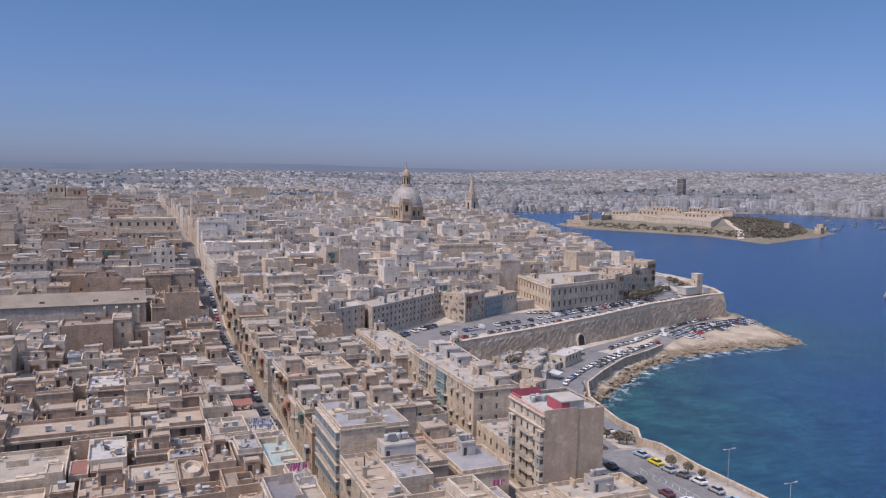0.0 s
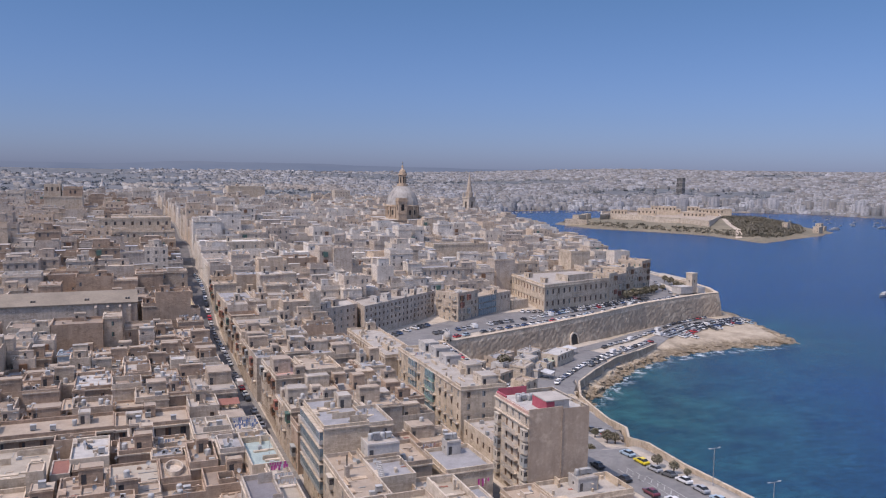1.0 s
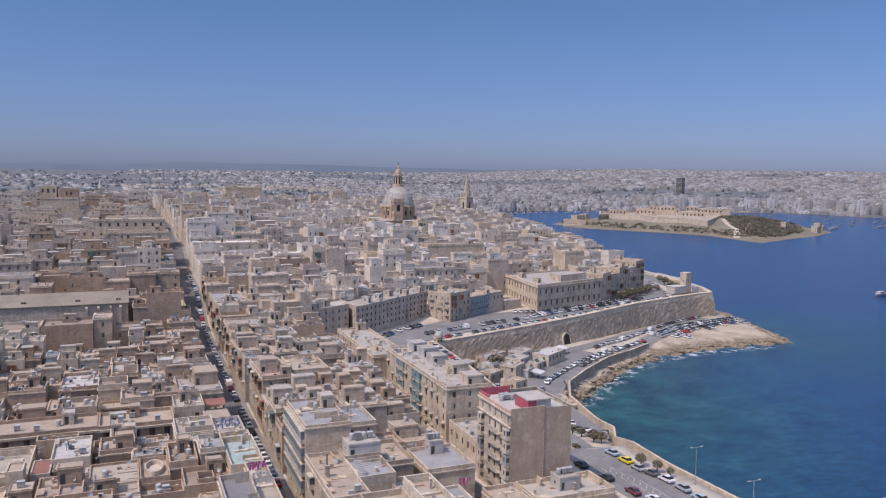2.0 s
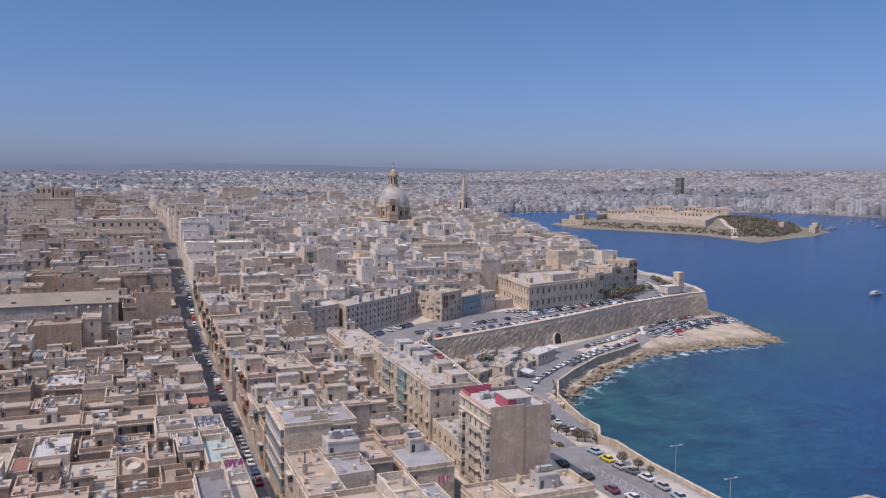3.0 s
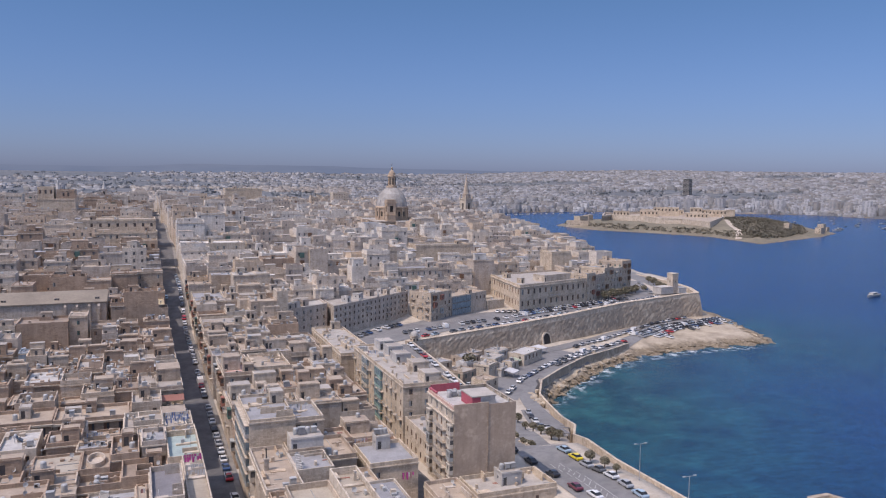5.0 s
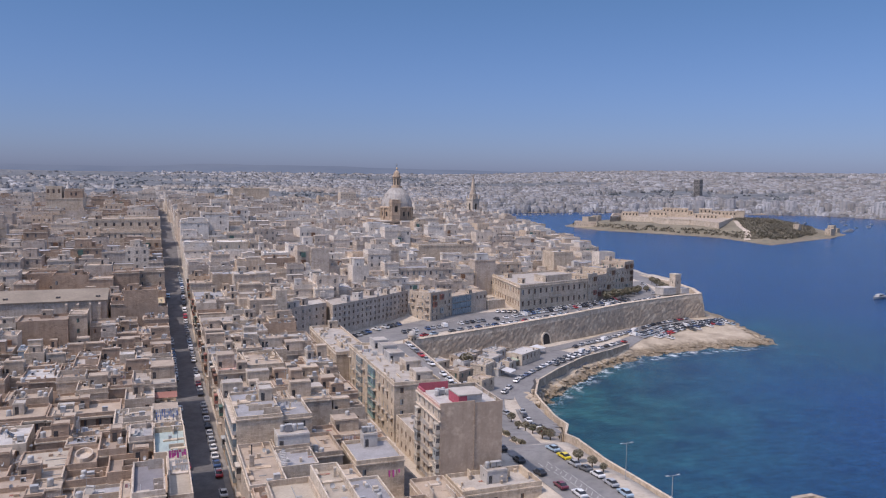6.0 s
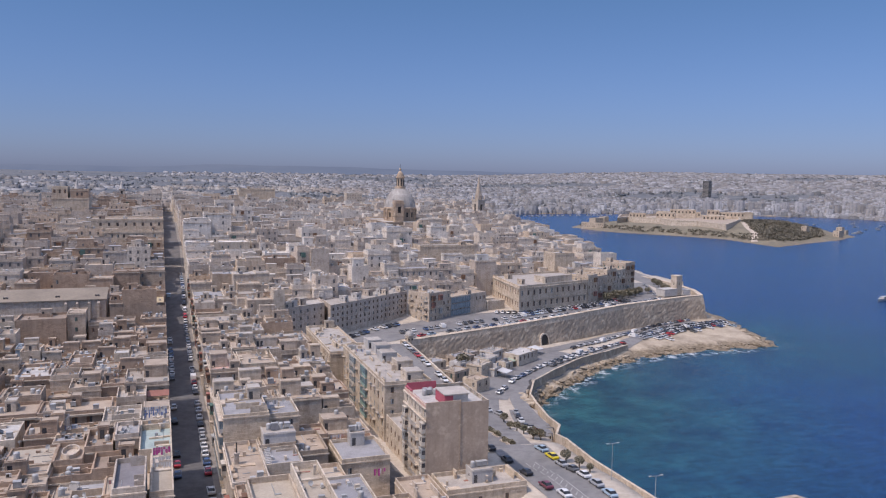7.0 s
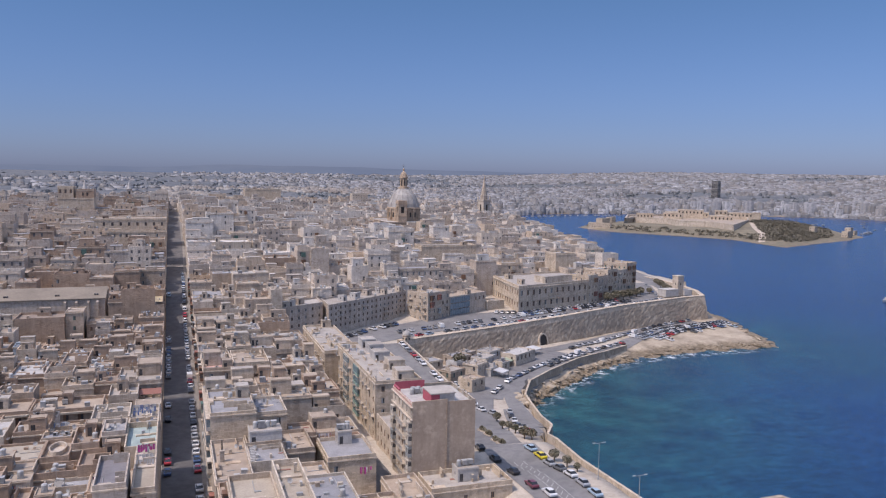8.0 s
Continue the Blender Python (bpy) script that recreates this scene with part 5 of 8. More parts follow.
def sentry_box():
    base = root("sentry_box", 135.8, 293.4, 16.2, 0, "round limestone sentry box with a domed cap on the bastion corner", "sentry box")
    mb = MB()
    mb.lathe(0, 0, [(1.1, -3), (1.9, 0), (1.9, 0.4), (1.75, 0.4), (1.75, 3.2), (2.05, 3.3), (2.05, 3.6)], 16)
    part("body", mb, [STONE_PALE], base)
    cb = MB()
    cb.lathe(0, 0, [(1.9, 3.6), (1.75, 4.3), (1.35, 4.95), (0.7, 5.3), (0.25, 5.4), (0.25, 5.8), (0, 6.0)], 16)
    part("cap", cb, [LEAD], base, smooth=True)
    for a in (200, 250, 300):
        m = MB()
        m.box(-0.45, 0.25, -0.06, 0.06, 0, 0.9)
        part("slit", m, [DARK], base, at_=pose(1.75 * math.cos(radians(a)), 1.75 * math.sin(radians(a)), 1.5, 0, 0, a + 90))


sentry_box()


def watch_tower():
    base = root("watch_tower", 339.8, 385.0, 16.0, 10, "small square limestone tower with a low white annexe", "tower")
    mb = MB()
    mb.face_wall((-2.4, -2.4), (1, 0), (0, -1), 4.8, 0, 12, [(2.0, 2.8, 6.5, 8.0)], 0.3, 0, 1)
    mb.face_wall((-2.4, 2.4), (0, -1), (-1, 0), 4.8, 0, 12, [(2.0, 2.8, 6.5, 8.0)], 0.3, 0, 1)
    mb.poly([(2.4, -2.4, 0), (2.4, 2.4, 0), (2.4, 2.4, 12), (2.4, -2.4, 12)])
    mb.poly([(2.4, 2.4, 0), (-2.4, 2.4, 0), (-2.4, 2.4, 12), (2.4, 2.4, 12)])
    mb.box(-2.6, 2.6, -2.6, 2.6, 12, 12.5)
    part("shaft", mb, [STONE_PALE, DARK], base)
    mb = MB()
    mb.box(-13, -2.4, -3, 4, 0, 4.2, 0, 1)
    mb.box(-13.2, -2.4, -3.2, 4.2, 4.2, 4.5, 0)
    mb.box(2.4, 9, -3.5, 3, 0, 3.4, 0)
    part("annexe", mb, [WHITE, ROOF_PALE], base)


watch_tower()


# ---------------------------------------------------------------- the tall flats with the crimson parapet
def red_tower():
    x0, x1, y0, y1, zb, zt = 92.6, 108.3, 142.3, 159.3, 14.0, 34.8
    TAKEN.append((x0, x1, y0, y1))
    base = root("apartment_tower", x0, y0, zb, 0, "tall limestone flats with crimson painted parapet and a bare party wall", "apartment building")
    w, d, h = x1 - x0, y1 - y0, zt - zb
    mb = MB()
    ops = []
    for r in range(7):
        v = h - 3.05 * (r + 1) + 0.75
        for c in (2.4, 6.2, 9.2, 12.4, 15.8):
            if v > 0.3:
                ops.append((c - 0.45, c + 0.45, v, v + 1.7))
    mb.face_wall((0, d), (0, -1), (-1, 0), d, -4, h + 0.9, ops, 0.25, 0)
    mb.poly([(0, d, -4), (0, d, h + 0.9), (w, d, h + 0.9), (w, d, -4)])
    mb.poly([(w, 0, -4), (w, d, -4), (w, d, h + 0.9), (w, 0, h + 0.9)])
    mb.poly([(0, 0, h + 0.9), (0.35, 0, h + 0.9), (0.35, d, h + 0.9), (0, d, h + 0.9)])
    mb.poly([(w - 0.35, 0, h + 0.9), (w, 0, h + 0.9), (w, d, h + 0.9), (w - 0.35, d, h + 0.9)])
    mb.poly([(0.35, d - 0.35, h + 0.9), (w - 0.35, d - 0.35, h + 0.9), (w - 0.35, d, h + 0.9), (0.35, d, h + 0.9)])
    part("wall", mb, [STONE_PALE], base)
    pb = MB()
    pb.box(0, 8.6, -0.16, 0.1, -4, h + 1.5)
    pb.box(8.604, w, -0.05, 0.1, -4, h + 0.9)
    part("party_wall", pb, [PARTY], base, "bare patched tan party wall")
    for i in range(5):
        s = MB()
        s.box(8.35, 8.53, -0.26, -0.17, -4 + i * 5.2, -4 + (i + 1) * 5.2 - 0.05)
        part("downpipe", s, [ORANGE_STONE], base)
    rb = MB()
    rb.box(0.35, w - 0.35, 0.1, d - 0.35, h - 0.3, h)
    part("roof", rb, [WHITE], base, "whitened flat roof")
    cr = MB()
    cr.box(0.35, 0.45, 0.1, d - 0.35, h, h + 0.9)
    cr.box(0.45, 8.2, d - 0.5, d - 0.352, h, h + 1.9)
    cr.box(0.1, 0.6, d - 5, d - 0.4, h + 0.9, h + 1.3)
    part("parapet_lining", cr, [RED], base, "crimson painted parapet")
    hb = MB()
    hb.box(5.0, 10.8, 1.0, 7.5, h, h + 2.5, 1, 2)
    hb.box(4.9, 5.0, 1.0, 7.5, h, h + 2.4, 0)
    hb.box(5.0, 7.0, 0.9, 1.0, h, h + 2.4, 0)
    hb.box(4.8, 11, 0.8, 7.7, h + 2.5, h + 2.75, 2)
    part("stair_hut", hb, [RED, WHITE, ROOF_PALE], base)
    for i, (tx, ty) in enumerate(((3.2, 11), (4.6, 11.4), (6.0, 11), (4.0, 12.6), (5.4, 12.8), (7.2, 11.6))):
        part("water_tank", tank_mesh(i % 2), [], base, at_=pose(tx, ty, h))
    for i in range(3):
        mb = MB()
        mb.box(w - 0.5, w - 0.36, 3 + i * 4, 3.8 + i * 4, h + 0.1, h + 0.75)
        part("vent", mb, [CONCRETE], base)
    for (a0, a1, v0, v1) in ops:
        part("window", window_mesh(0.9, 1.7, "white" if v0 > h - 4 else "dark"), [], base, at_=pose(0.2, d - (a0 + a1) / 2, v0, 0, 0, -90))
    for r in range(1, 7):
        v = h - 3.05 * (r + 1) + 0.3
        if v < 1:
            continue
        for c, kind in ((2.4, "gallery"), (9.0, "open"), (15.9, "gallery")):
            m = pose(-0.004, d - c, v, 0, 0, -90)
            if kind == "open":
                add_open_balcony(base, 6.4, m)
            else:
                part("balcony", gallery_mesh(2.0, 2.4, ["white", "white", "grey", "white", "white", "brown"][r - 1]), [], base, at_=m)
    tr = MB()
    tr.box(-0.06, -0.003, 0.3, d - 0.3, h + 0.25, h + 0.85)
    part("parapet_trim", tr, [ROOF_PINK], base, "faded crimson parapet band")
    for v in (h - 0.1, h - 3.0):
        c = MB()
        c.box(-0.45, 0, -0.45, d, v, v + 0.3)
        part("cornice", c, [STONE_PALE], base)


red_tower()

# its lower neighbours
house(94.0, 113.5, 131.4, 142.0, 13, 18.5, 0, seed=3, wall=STONE_WARM, roof=ROOF_PALE, front="windows", left="windows", huts=0, clutter=2, prob=0.6, parapet=1.0, cornice=True,
      label="low limestone house with broad roof terrace beside the flats")
lh = root("roof_hut", 104.2, 137.6, 18.5, 0, "white roof hut with water tanks on top", "roof hut")
part("body", hut_mesh(5.0, 4.2, 2.8, WHITE), [], lh)
for i in range(3):
    part("water_tank", tank_mesh(1 if i else 0), [], lh, at_=pose(-1.5 + i * 1.4, 0.3, 2.97))


# ---------------------------------------------------------------- long apartment blocks
def glazed_bay(w, h, kind):
    """A column of enclosed balconies: frames, panes and floor slabs; stands out towards -y."""
    key = ("bay", w, h, kind)
    if key not in SHARED:
        mb = MB()
        n = int(h / 3.1)
        for r in range(n):
            z = r * 3.1
            mb.box(-w / 2, w / 2, -0.7, 0, z, z + 0.25, 2)
            mb.box(-w / 2 + 0.05, w / 2 - 0.05, -0.62, 0, z + 0.25, z + 1.1, 0)
            mb.box(-w / 2 + 0.1, w / 2 - 0.1, -0.55, 0, z + 1.1, z + 3.0, 1)
            for i in range(5):
                x = -w / 2 + 0.05 + (w - 0.18) * i / 4
                mb.box(x, x + 0.08, -0.63, -0.5, z + 1.1, z + 3.0, 0)
            mb.box(-w / 2 + 0.05, w / 2 - 0.05, -0.63, -0.5, z + 3.0, z + 3.1, 0)
        SHARED[key] = mb.mesh("glazed_bay", [SEA_GREEN if kind == "green" else CREAM, GLASS_BLUE, STONE_PALE])
    return SHARED[key]


ap = house(94.2, 108.0, 183.6, 236.4, 13, 29.6, 0, seed=5, wall=STONE_WARM, roof=ROOF_PALE, front="windows", left="open", storey=3.3, clutter=34, huts=0, parapet=0.8, cornice=True, opening=(1.0, 1.6), prob=0.95, col=4.3,
           name="apartment_block", thing="apartment building", label="long limestone apartment block with glazed balcony bays")
for yy, k in ((192.5, "open"), (206.7, "green"), (221.6, "glass")):
    if k != "open":
        part("glazed_bay", glazed_bay(6.6, 15.6, k), [], ap, at_=pose(-6.9 - 0.012, yy - 210.0, 1.0, 0, 0, -90))
for bx, by in ((2.5, -22), (3.5, -9), (2, 3), (3, 14), (2.5, 22.5)):
    part("stair_hut", hut_mesh(5.0, 6.0, 2.6, STONE_PALE if by < 0 else WHITE), [], ap, at_=pose(bx, by, 16.6))
house(89.7, 101.8, 236.6, 284.4, 13, 27.0, 0, seed=6, wall=STONE_WARM, roof=ROOF_PALE, front="blank", left="open", storey=3.3, clutter=8, parapet=0.8, cornice=True, label="limestone flats with rows of open balconies", name="apartment_block", thing="apartment building")
house(101.9, 112.0, 250.0, 284.0, 10, 19.0, 1, seed=16, wall=STONE_PALE, roof=ROOF_PALE, front="blank", clutter=8)

# grey block behind, its neighbours, the long palace and the row of houses by the water
bb = poly_house([(106.3, 316.6), (152.4, 350.8), (152.1, 369.6), (106.2, 335.6)], 16, 29.4, ["windows", "blank", "blank", "blank"], seed=8, wall=STONE_GREY, roof=ROOF_PALE, storey=2.75, opening=(0.95, 1.35), col=3.1,
                clutter=16, name="apartment_block", thing="apartment building", label="long grey limestone apartment block with regular windows and iron balconies", balconies=(0.13, 0.42, 0.70, 0.9))
poly_house([(84.6, 311.4), (104.6, 322.4), (104.6, 338.0), (84.6, 327.0)], 15, 29.8, ["windows", "blank", "blank", "windows"], seed=9, wall=STONE_GREY, roof=ROOF_PALE, storey=3.3, opening=(0.95, 1.4), col=3.6, clutter=8,
           name="apartment_block", thing="apartment building", label="dark weathered limestone flats on the oblique street")


def fort_corner():
    """Pointed corner of a sea bastion with a low parapet, its foot in the water."""
    base = root("fort_bastion", 163, 104, 0, 0, "pale limestone bastion corner standing in the sea", "bastion")
    ring = [(-40, -60), (-12, -7), (-3, 0.8), (2.5, 0.8), (6, -7), (4, -60)]
    mb = MB()
    for a, b in zip(ring, ring[1:]):
        mb.poly([(a[0] * 1.06, a[1] * 1.0 + 1.2, -4), (b[0] * 1.06, b[1] + 1.2, -4), (*b, 19.2), (*a, 19.2)][::-1])
        mb.poly([(*a, 19.2), (*b, 19.2), (*b, 20.2), (*a, 20.2)][::-1])
        mb.poly([(*a, 20.2), (*b, 20.2), (b[0] * 0.86, b[1] - 1.2, 20.2), (a[0] * 0.86, a[1] - 1.2, 20.2)][::-1])
        mb.poly([(a[0] * 0.86, a[1] - 1.2, 20.2), (b[0] * 0.86, b[1] - 1.2, 20.2), (b[0] * 0.86, b[1] - 1.2, 19.0), (a[0] * 0.86, a[1] - 1.2, 19.0)][::-1])
    part("rampart", mb, [BASTION], base)
    mb = MB()
    mb.poly([(a[0] * 0.86, a[1] - 1.2, 19.0) for a in ring][::-1])
    part("platform", mb, [PAVING], base)


fort_corner()


def oriented(ax, ay, bx, by, deep, zb, zt, **kw):
    """A house whose front runs from a to b (on the ground plan), of the given depth."""
    w = math.dist((ax, ay), (bx, by))
    rz = math.degrees(math.atan2(by - ay, bx - ax))
    mx, my = (ax + bx) / 2 - math.sin(radians(rz)) * deep / 2, (ay + by) / 2 + math.cos(radians(rz)) * deep / 2
    return house(mx - w / 2, mx + w / 2, my - deep / 2, my + deep / 2, zb, zt, rz=rz, **kw)


oriented(159.5, 337, 173.6, 345, 14, 16, 29.6, tier=1, seed=10, wall=STONE, left="open", front="mixed", storey=3.4, clutter=6, label="limestone flats with stacked balconies facing the terrace")
gb = oriented(173.8, 345.2, 199.6, 360.0, 12, 16, 26.0, tier=1, seed=11, wall=STONE, front="windows", clutter=4, prob=0.4, label="limestone flats with a blue glazed front")
cw = MB()
for i in range(9):
    for r in range(3):
        cw.box(-14.5 + i * 1.75, -12.9 + i * 1.75, -0.3, 0, 1.2 + r * 3.2, 3.9 + r * 3.2, 0)
    cw.box(-14.65 + i * 1.75, -14.5 + i * 1.75, -0.35, 0, 1.0, 10.6, 1)
part("curtain_wall", cw, [GLASS_BLUE, METAL], gb, "blue glazed panels", at_=pose(0, -6.004, 0))
oriented(200.2, 358.8, 211.5, 361.8, 9, 16, 20.6, tier=1, seed=12, wall=STONE_PALE, front="blank", left="blank", clutter=2)
pal = poly_house([(214.4, 349.6), (264.4, 364.8), (268.5, 406.0), (219.5, 397.0)], 15, 29.6, ["windows", "blank", "blank", "windows"], seed=13, wall=STONE_WARM, roof=ROOF_PALE, storey=6.2, opening=(1.35, 2.7), col=4.3, clutter=4,
                 cornice=True, parapet=1.1, name="palace", thing="palace", label="large golden limestone palace with two rows of tall windows", wkind="brown", trim=True)
part("upper_hall", hut_mesh(21.0, 9.0, 3.2, STONE_PALE), [], pal, at_=pose(4, -8, 14.6, 0, 0, 16.9))
PORTAL = (Vector((264.4, 364.8, 0)) - Vector((214.4, 349.6, 0))).normalized()
for c in (23.0, 26.0, 29.0):
    q_ = Vector((214.4, 349.6, 0)) + PORTAL * c - pal.location
    add_open_balcony(pal, 2.6, pose(q_.x, q_.y, 7.6, 0, 0, 16.9))
rowx = [(265.2, 365.6), (274.5, 371), (284.5, 377), (295, 383.5), (305.5, 390), (316.7, 396.6)]
for i, (a, b) in enumerate(zip(rowx, rowx[1:])):
    oriented(a[0], a[1], b[0] - 0.1, b[1], 16, 15, [32, 30.5, 33.5, 32, 35.4][i], tier=1, seed=20 + i, wall=[STONE_WARM, STONE, STONE_WARM, STONE_PALE, STONE][i], front="mixed", left="windows", storey=4.0, clutter=4, prob=0.95,
             label="tall limestone house with balconies in the seafront row")

# ---------------------------------------------------------------- right side of the straight street
S = dict(left="mixed")
house(48.0, 58.0, 150.3, 170.5, 14, 34.4, 0, seed=31, wall=STONE_WARM, roof=ROOF_GREY, front="blank", left="windows", storey=3.6, clutter=2, parapet=0.6, cornice=True, label="tall limestone house with glazed balconies and grey roof", huts=0)
tall = [o for o in bpy.data.objects if o.name.startswith("house") and o.parent is None][-1]
part("stair_hut", hut_mesh(3.0, 4.2, 2.6, STONE_PALE), [], tall, at_=pose(3.0, 4.6, 20.4))
part("water_tank", tank_mesh(0), [], tall, at_=pose(0.2, 3.0, 20.4))
for r in range(4):
    b = MB()
    z = 20.4 - 3.6 * (r + 1)
    b.box(-0.85, 0, -9.6, 9.6, z, z + 0.9, 0)
    b.box(-0.78, 0, -9.5, 9.5, z + 0.9, z + 2.7, 1)
    for i in range(17):
        b.box(-0.86, -0.76, -9.6 + i * 1.19, -9.5 + i * 1.19, z + 0.9, z + 2.7, 0)
    b.box(-0.95, 0, -9.7, 9.7, z + 2.7, z + 2.9, 2)
    part("balcony", b, [GREY_WOOD if r % 2 else WHITE, GLASS_BLUE, STONE_PALE], tall, "long glazed balcony", at_=pose(-5.012, 0, 0))
house(58.1, 66.0, 157.8, 171.0, 14, 31.2, 0, seed=32, wall=STONE_PALE, roof=ROOF_GREY, front="windows", left="blank", storey=3.6, clutter=2, huts=0, prob=0.9)
house(47.9, 55.2, 126.0, 150.2, 14, 28.0, 0, seed=33, wall=STONE, roof=ROOF_TAN, front="windows", left="mixed", clutter=2, huts=0, prob=0.5)
ch = root("chimney", 49.8, 138.5, 28.0, 0, "tall square limestone chimney with a dark pipe", "chimney")
m_ = MB()
m_.box(-0.45, 0.45, -0.45, 0.45, 0, 2.2)
m_.box(-0.55, 0.55, -0.55, 0.55, 2.2, 2.45)
part("stack", m_, [STONE], ch)
m_ = MB()
m_.lathe(0, 0, [(0.13, 2.45), (0.13, 4.6)], 8)
part("pipe", m_, [TYRE], ch)
house(55.3, 63.0, 134.4, 144.8, 14, 28.0, 0, seed=133, wall=STONE_PALE, roof=ROOF_GREY, front="blank", left="blank", clutter=1, huts=0, parapet=0.7, label="small terrace with grey roof and a potted palm")
for i_ in range(9):
    m_ = MB()
    m_.box(-0.6, 0.6, -0.14, 0.14, 0, 0.25)
    tagged(part("step", m_, [WHITE], at_=pose(55.9, 134.9 + i_ * 0.3, 28.7 + i_ * 0.25)), "white painted stair tread on the roof", "stair", "roof stair")
house(55.3, 63.1, 144.9, 157.6, 14, 28.4, 0, seed=134, wall=STONE, roof=ROOF_TAN, front="blank", left="blank", clutter=0, huts=0)
wh = root("roof_hut", 59.6, 147.7, 28.4, 0, "whitewashed roof hut with tanks and solar heater", "roof hut")
part("body", hut_mesh(7.0, 5.2, 2.9, WHITE), [], wh)
for i in range(4):
    part("water_tank", tank_mesh([0, 2, 0, 1][i]), [], wh, at_=pose(-2.0 + i * 1.35, 0.6, 3.07))
house(63.2, 70.2, 143.9, 157.6, 14, 26.4, 0, seed=135, wall=STONE, roof=ROOF_TAN, front="blank", left="blank", clutter=4, huts=0)
house(66.1, 72.9, 157.7, 166.0, 14, 25.2, 0, seed=136, wall=STONE_BROWN, roof=ROOF_TAN, clutter=1, huts=0)
house(49.3, 57.0, 90.0, 113.6, 14, 33.3, 0, seed=34, wall=STONE, roof=ROOF_CREAM, front="windows", left="mixed", clutter=1, huts=0, parapet=1.1, cornice=True, label="limestone house with a broad cream roof terrace")
house(57.1, 62.0, 90.0, 113.6, 14, 35.0, 0, seed=137, wall=STONE_PALE, roof=ROOF_CREAM, front="blank", left="blank", clutter=3, huts=0, parapet=1.4)
house(48.3, 62.0, 113.8, 125.8, 14, 27.6, 0, seed=138, wall=STONE_BROWN, roof=ROOF_TAN, clutter=4, huts=0)
house(62.1, 73.5, 104.0, 127.0, 14, 26.9, 0, seed=35, wall=STONE_PALE, roof=ROOF_GREY, front="windows", left="blank", clutter=4, huts=0, parapet=0.6)
house(62.1, 71.0, 127.2, 137.2, 14, 25.6, 0, seed=38, wall=STONE, roof=ROOF_TAN, clutter=3, huts=0)
gh = house(73.0, 84.2, 142.6, 156.5, 14, 24.0, 0, seed=36, wall=STONE_WARM, roof=ROOF_GREY, front="windows", left="blank", clutter=0, huts=0, parapet=0.9, prob=0.6, cornice=True, label="limestone house with grey sunken roof and white hut")
part("stair_hut", hut_mesh(3.4, 3.2, 2.9, WHITE), [], gh, at_=pose(0.4, 4.8, 10.0))
for i in range(3):
    part("water_tank", tank_mesh(0 if i else 1), [], gh, at_=pose(-0.6 + i * 1.0, 5.2, 13.07))
m_ = MB()
for k, (w_, l_, c_) in enumerate(((0.42, 1.5, 0), (0.30, 0.9, 1), (0.46, 1.7, 0), (0.26, 1.1, 2), (0.40, 1.3, 1), (0.34, 0.8, 0))):
    x_ = 1.7 + k * 0.47
    for e in (0.0, 0.03):
        m_.poly([(x_ + 0.03, -7.42 - e, 8.0 - l_), (x_ + w_ * 0.5, -7.3 - e, 7.92 - l_), (x_ + w_ * 0.5, -7.2 - e, 7.95), (x_, -7.28 - e, 8.0)], c_)
        m_.poly([(x_ + w_ * 0.5, -7.3 - e, 7.92 - l_), (x_ + w_ - 0.02, -7.4 - e, 8.05 - l_), (x_ + w_, -7.28 - e, 8.0), (x_ + w_ * 0.5, -7.2 - e, 7.95)], c_)
part("washing", m_, [CLOTH["magenta"], CLOTH["rose"], CLOTH["white"]], gh, "magenta, rose and white washing hung before the wall")
house(84.5, 92.4, 118.0, 139.6, 13, 19.6, 0, seed=142, wall=STONE, roof=ROOF_TAN, front="windows", left="blank", clutter=4, huts=0)
house(73.6, 84.2, 104.0, 127.5, 14, 21.0, 0, seed=139, wall=STONE, roof=ROOF_TAN, front="windows", clutter=4, huts=0)
house(73.0, 84.2, 156.6, 161.0, 14, 23.2, 0, seed=37, wall=STONE_BROWN, roof=ROOF_PINK, front="blank", left="blank", clutter=1, huts=0)
house(73.0, 84.2, 161.1, 171.8, 14, 23.8, 0, seed=140, wall=STONE, roof=ROOF_TAN, front="windows", left="blank", clutter=5)
house(94.0, 108.0, 159.5, 181.0, 13, 21.1, 0, seed=141, wall=STONE_WARM, roof=ROOF_PALE, front="windows", left="windows", clutter=3, huts=0)
house(48.7, 57.4, 209.5, 222.0, 14, 30.0, 0, seed=39, wall=STONE, roof=ROOF_PINK, front="windows", clutter=6, prob=0.3, label="limestone house with faded pink roof terrace", **S)
house(57.5, 68.0, 211.0, 229.0, 14, 30.7, 0, seed=40, wall=STONE_WARM, roof=ROOF_TAN, front="windows", left="blank", clutter=4, prob=0.8, opening=(1.1, 1.1))
house(48.7, 57.4, 222.1, 235.0, 14, 29.4, 0, seed=41, clutter=6, front="windows", **S)
house(73.8, 88.0, 262.4, 284.0, 14, 25.2, 0, seed=42, wall=STONE, roof=ROOF_PALE, front="mixed", left="windows", clutter=6, label="limestone house with pale yellowish roof terrace")
house(48.6, 66.0, 286.4, 301.5, 15, 30.2, 1, seed=43, wall=STONE_WARM, roof=ROOF_PALE, front="blank", clutter=4, **S)
house(49.0, 62.4, 337.0, 364.0, 16.5, 31.4, 1, seed=44, wall=STONE_WARM, roof=ROOF_GREY, front="blank", clutter=6, **S)

# left side: the larger houses that stand out


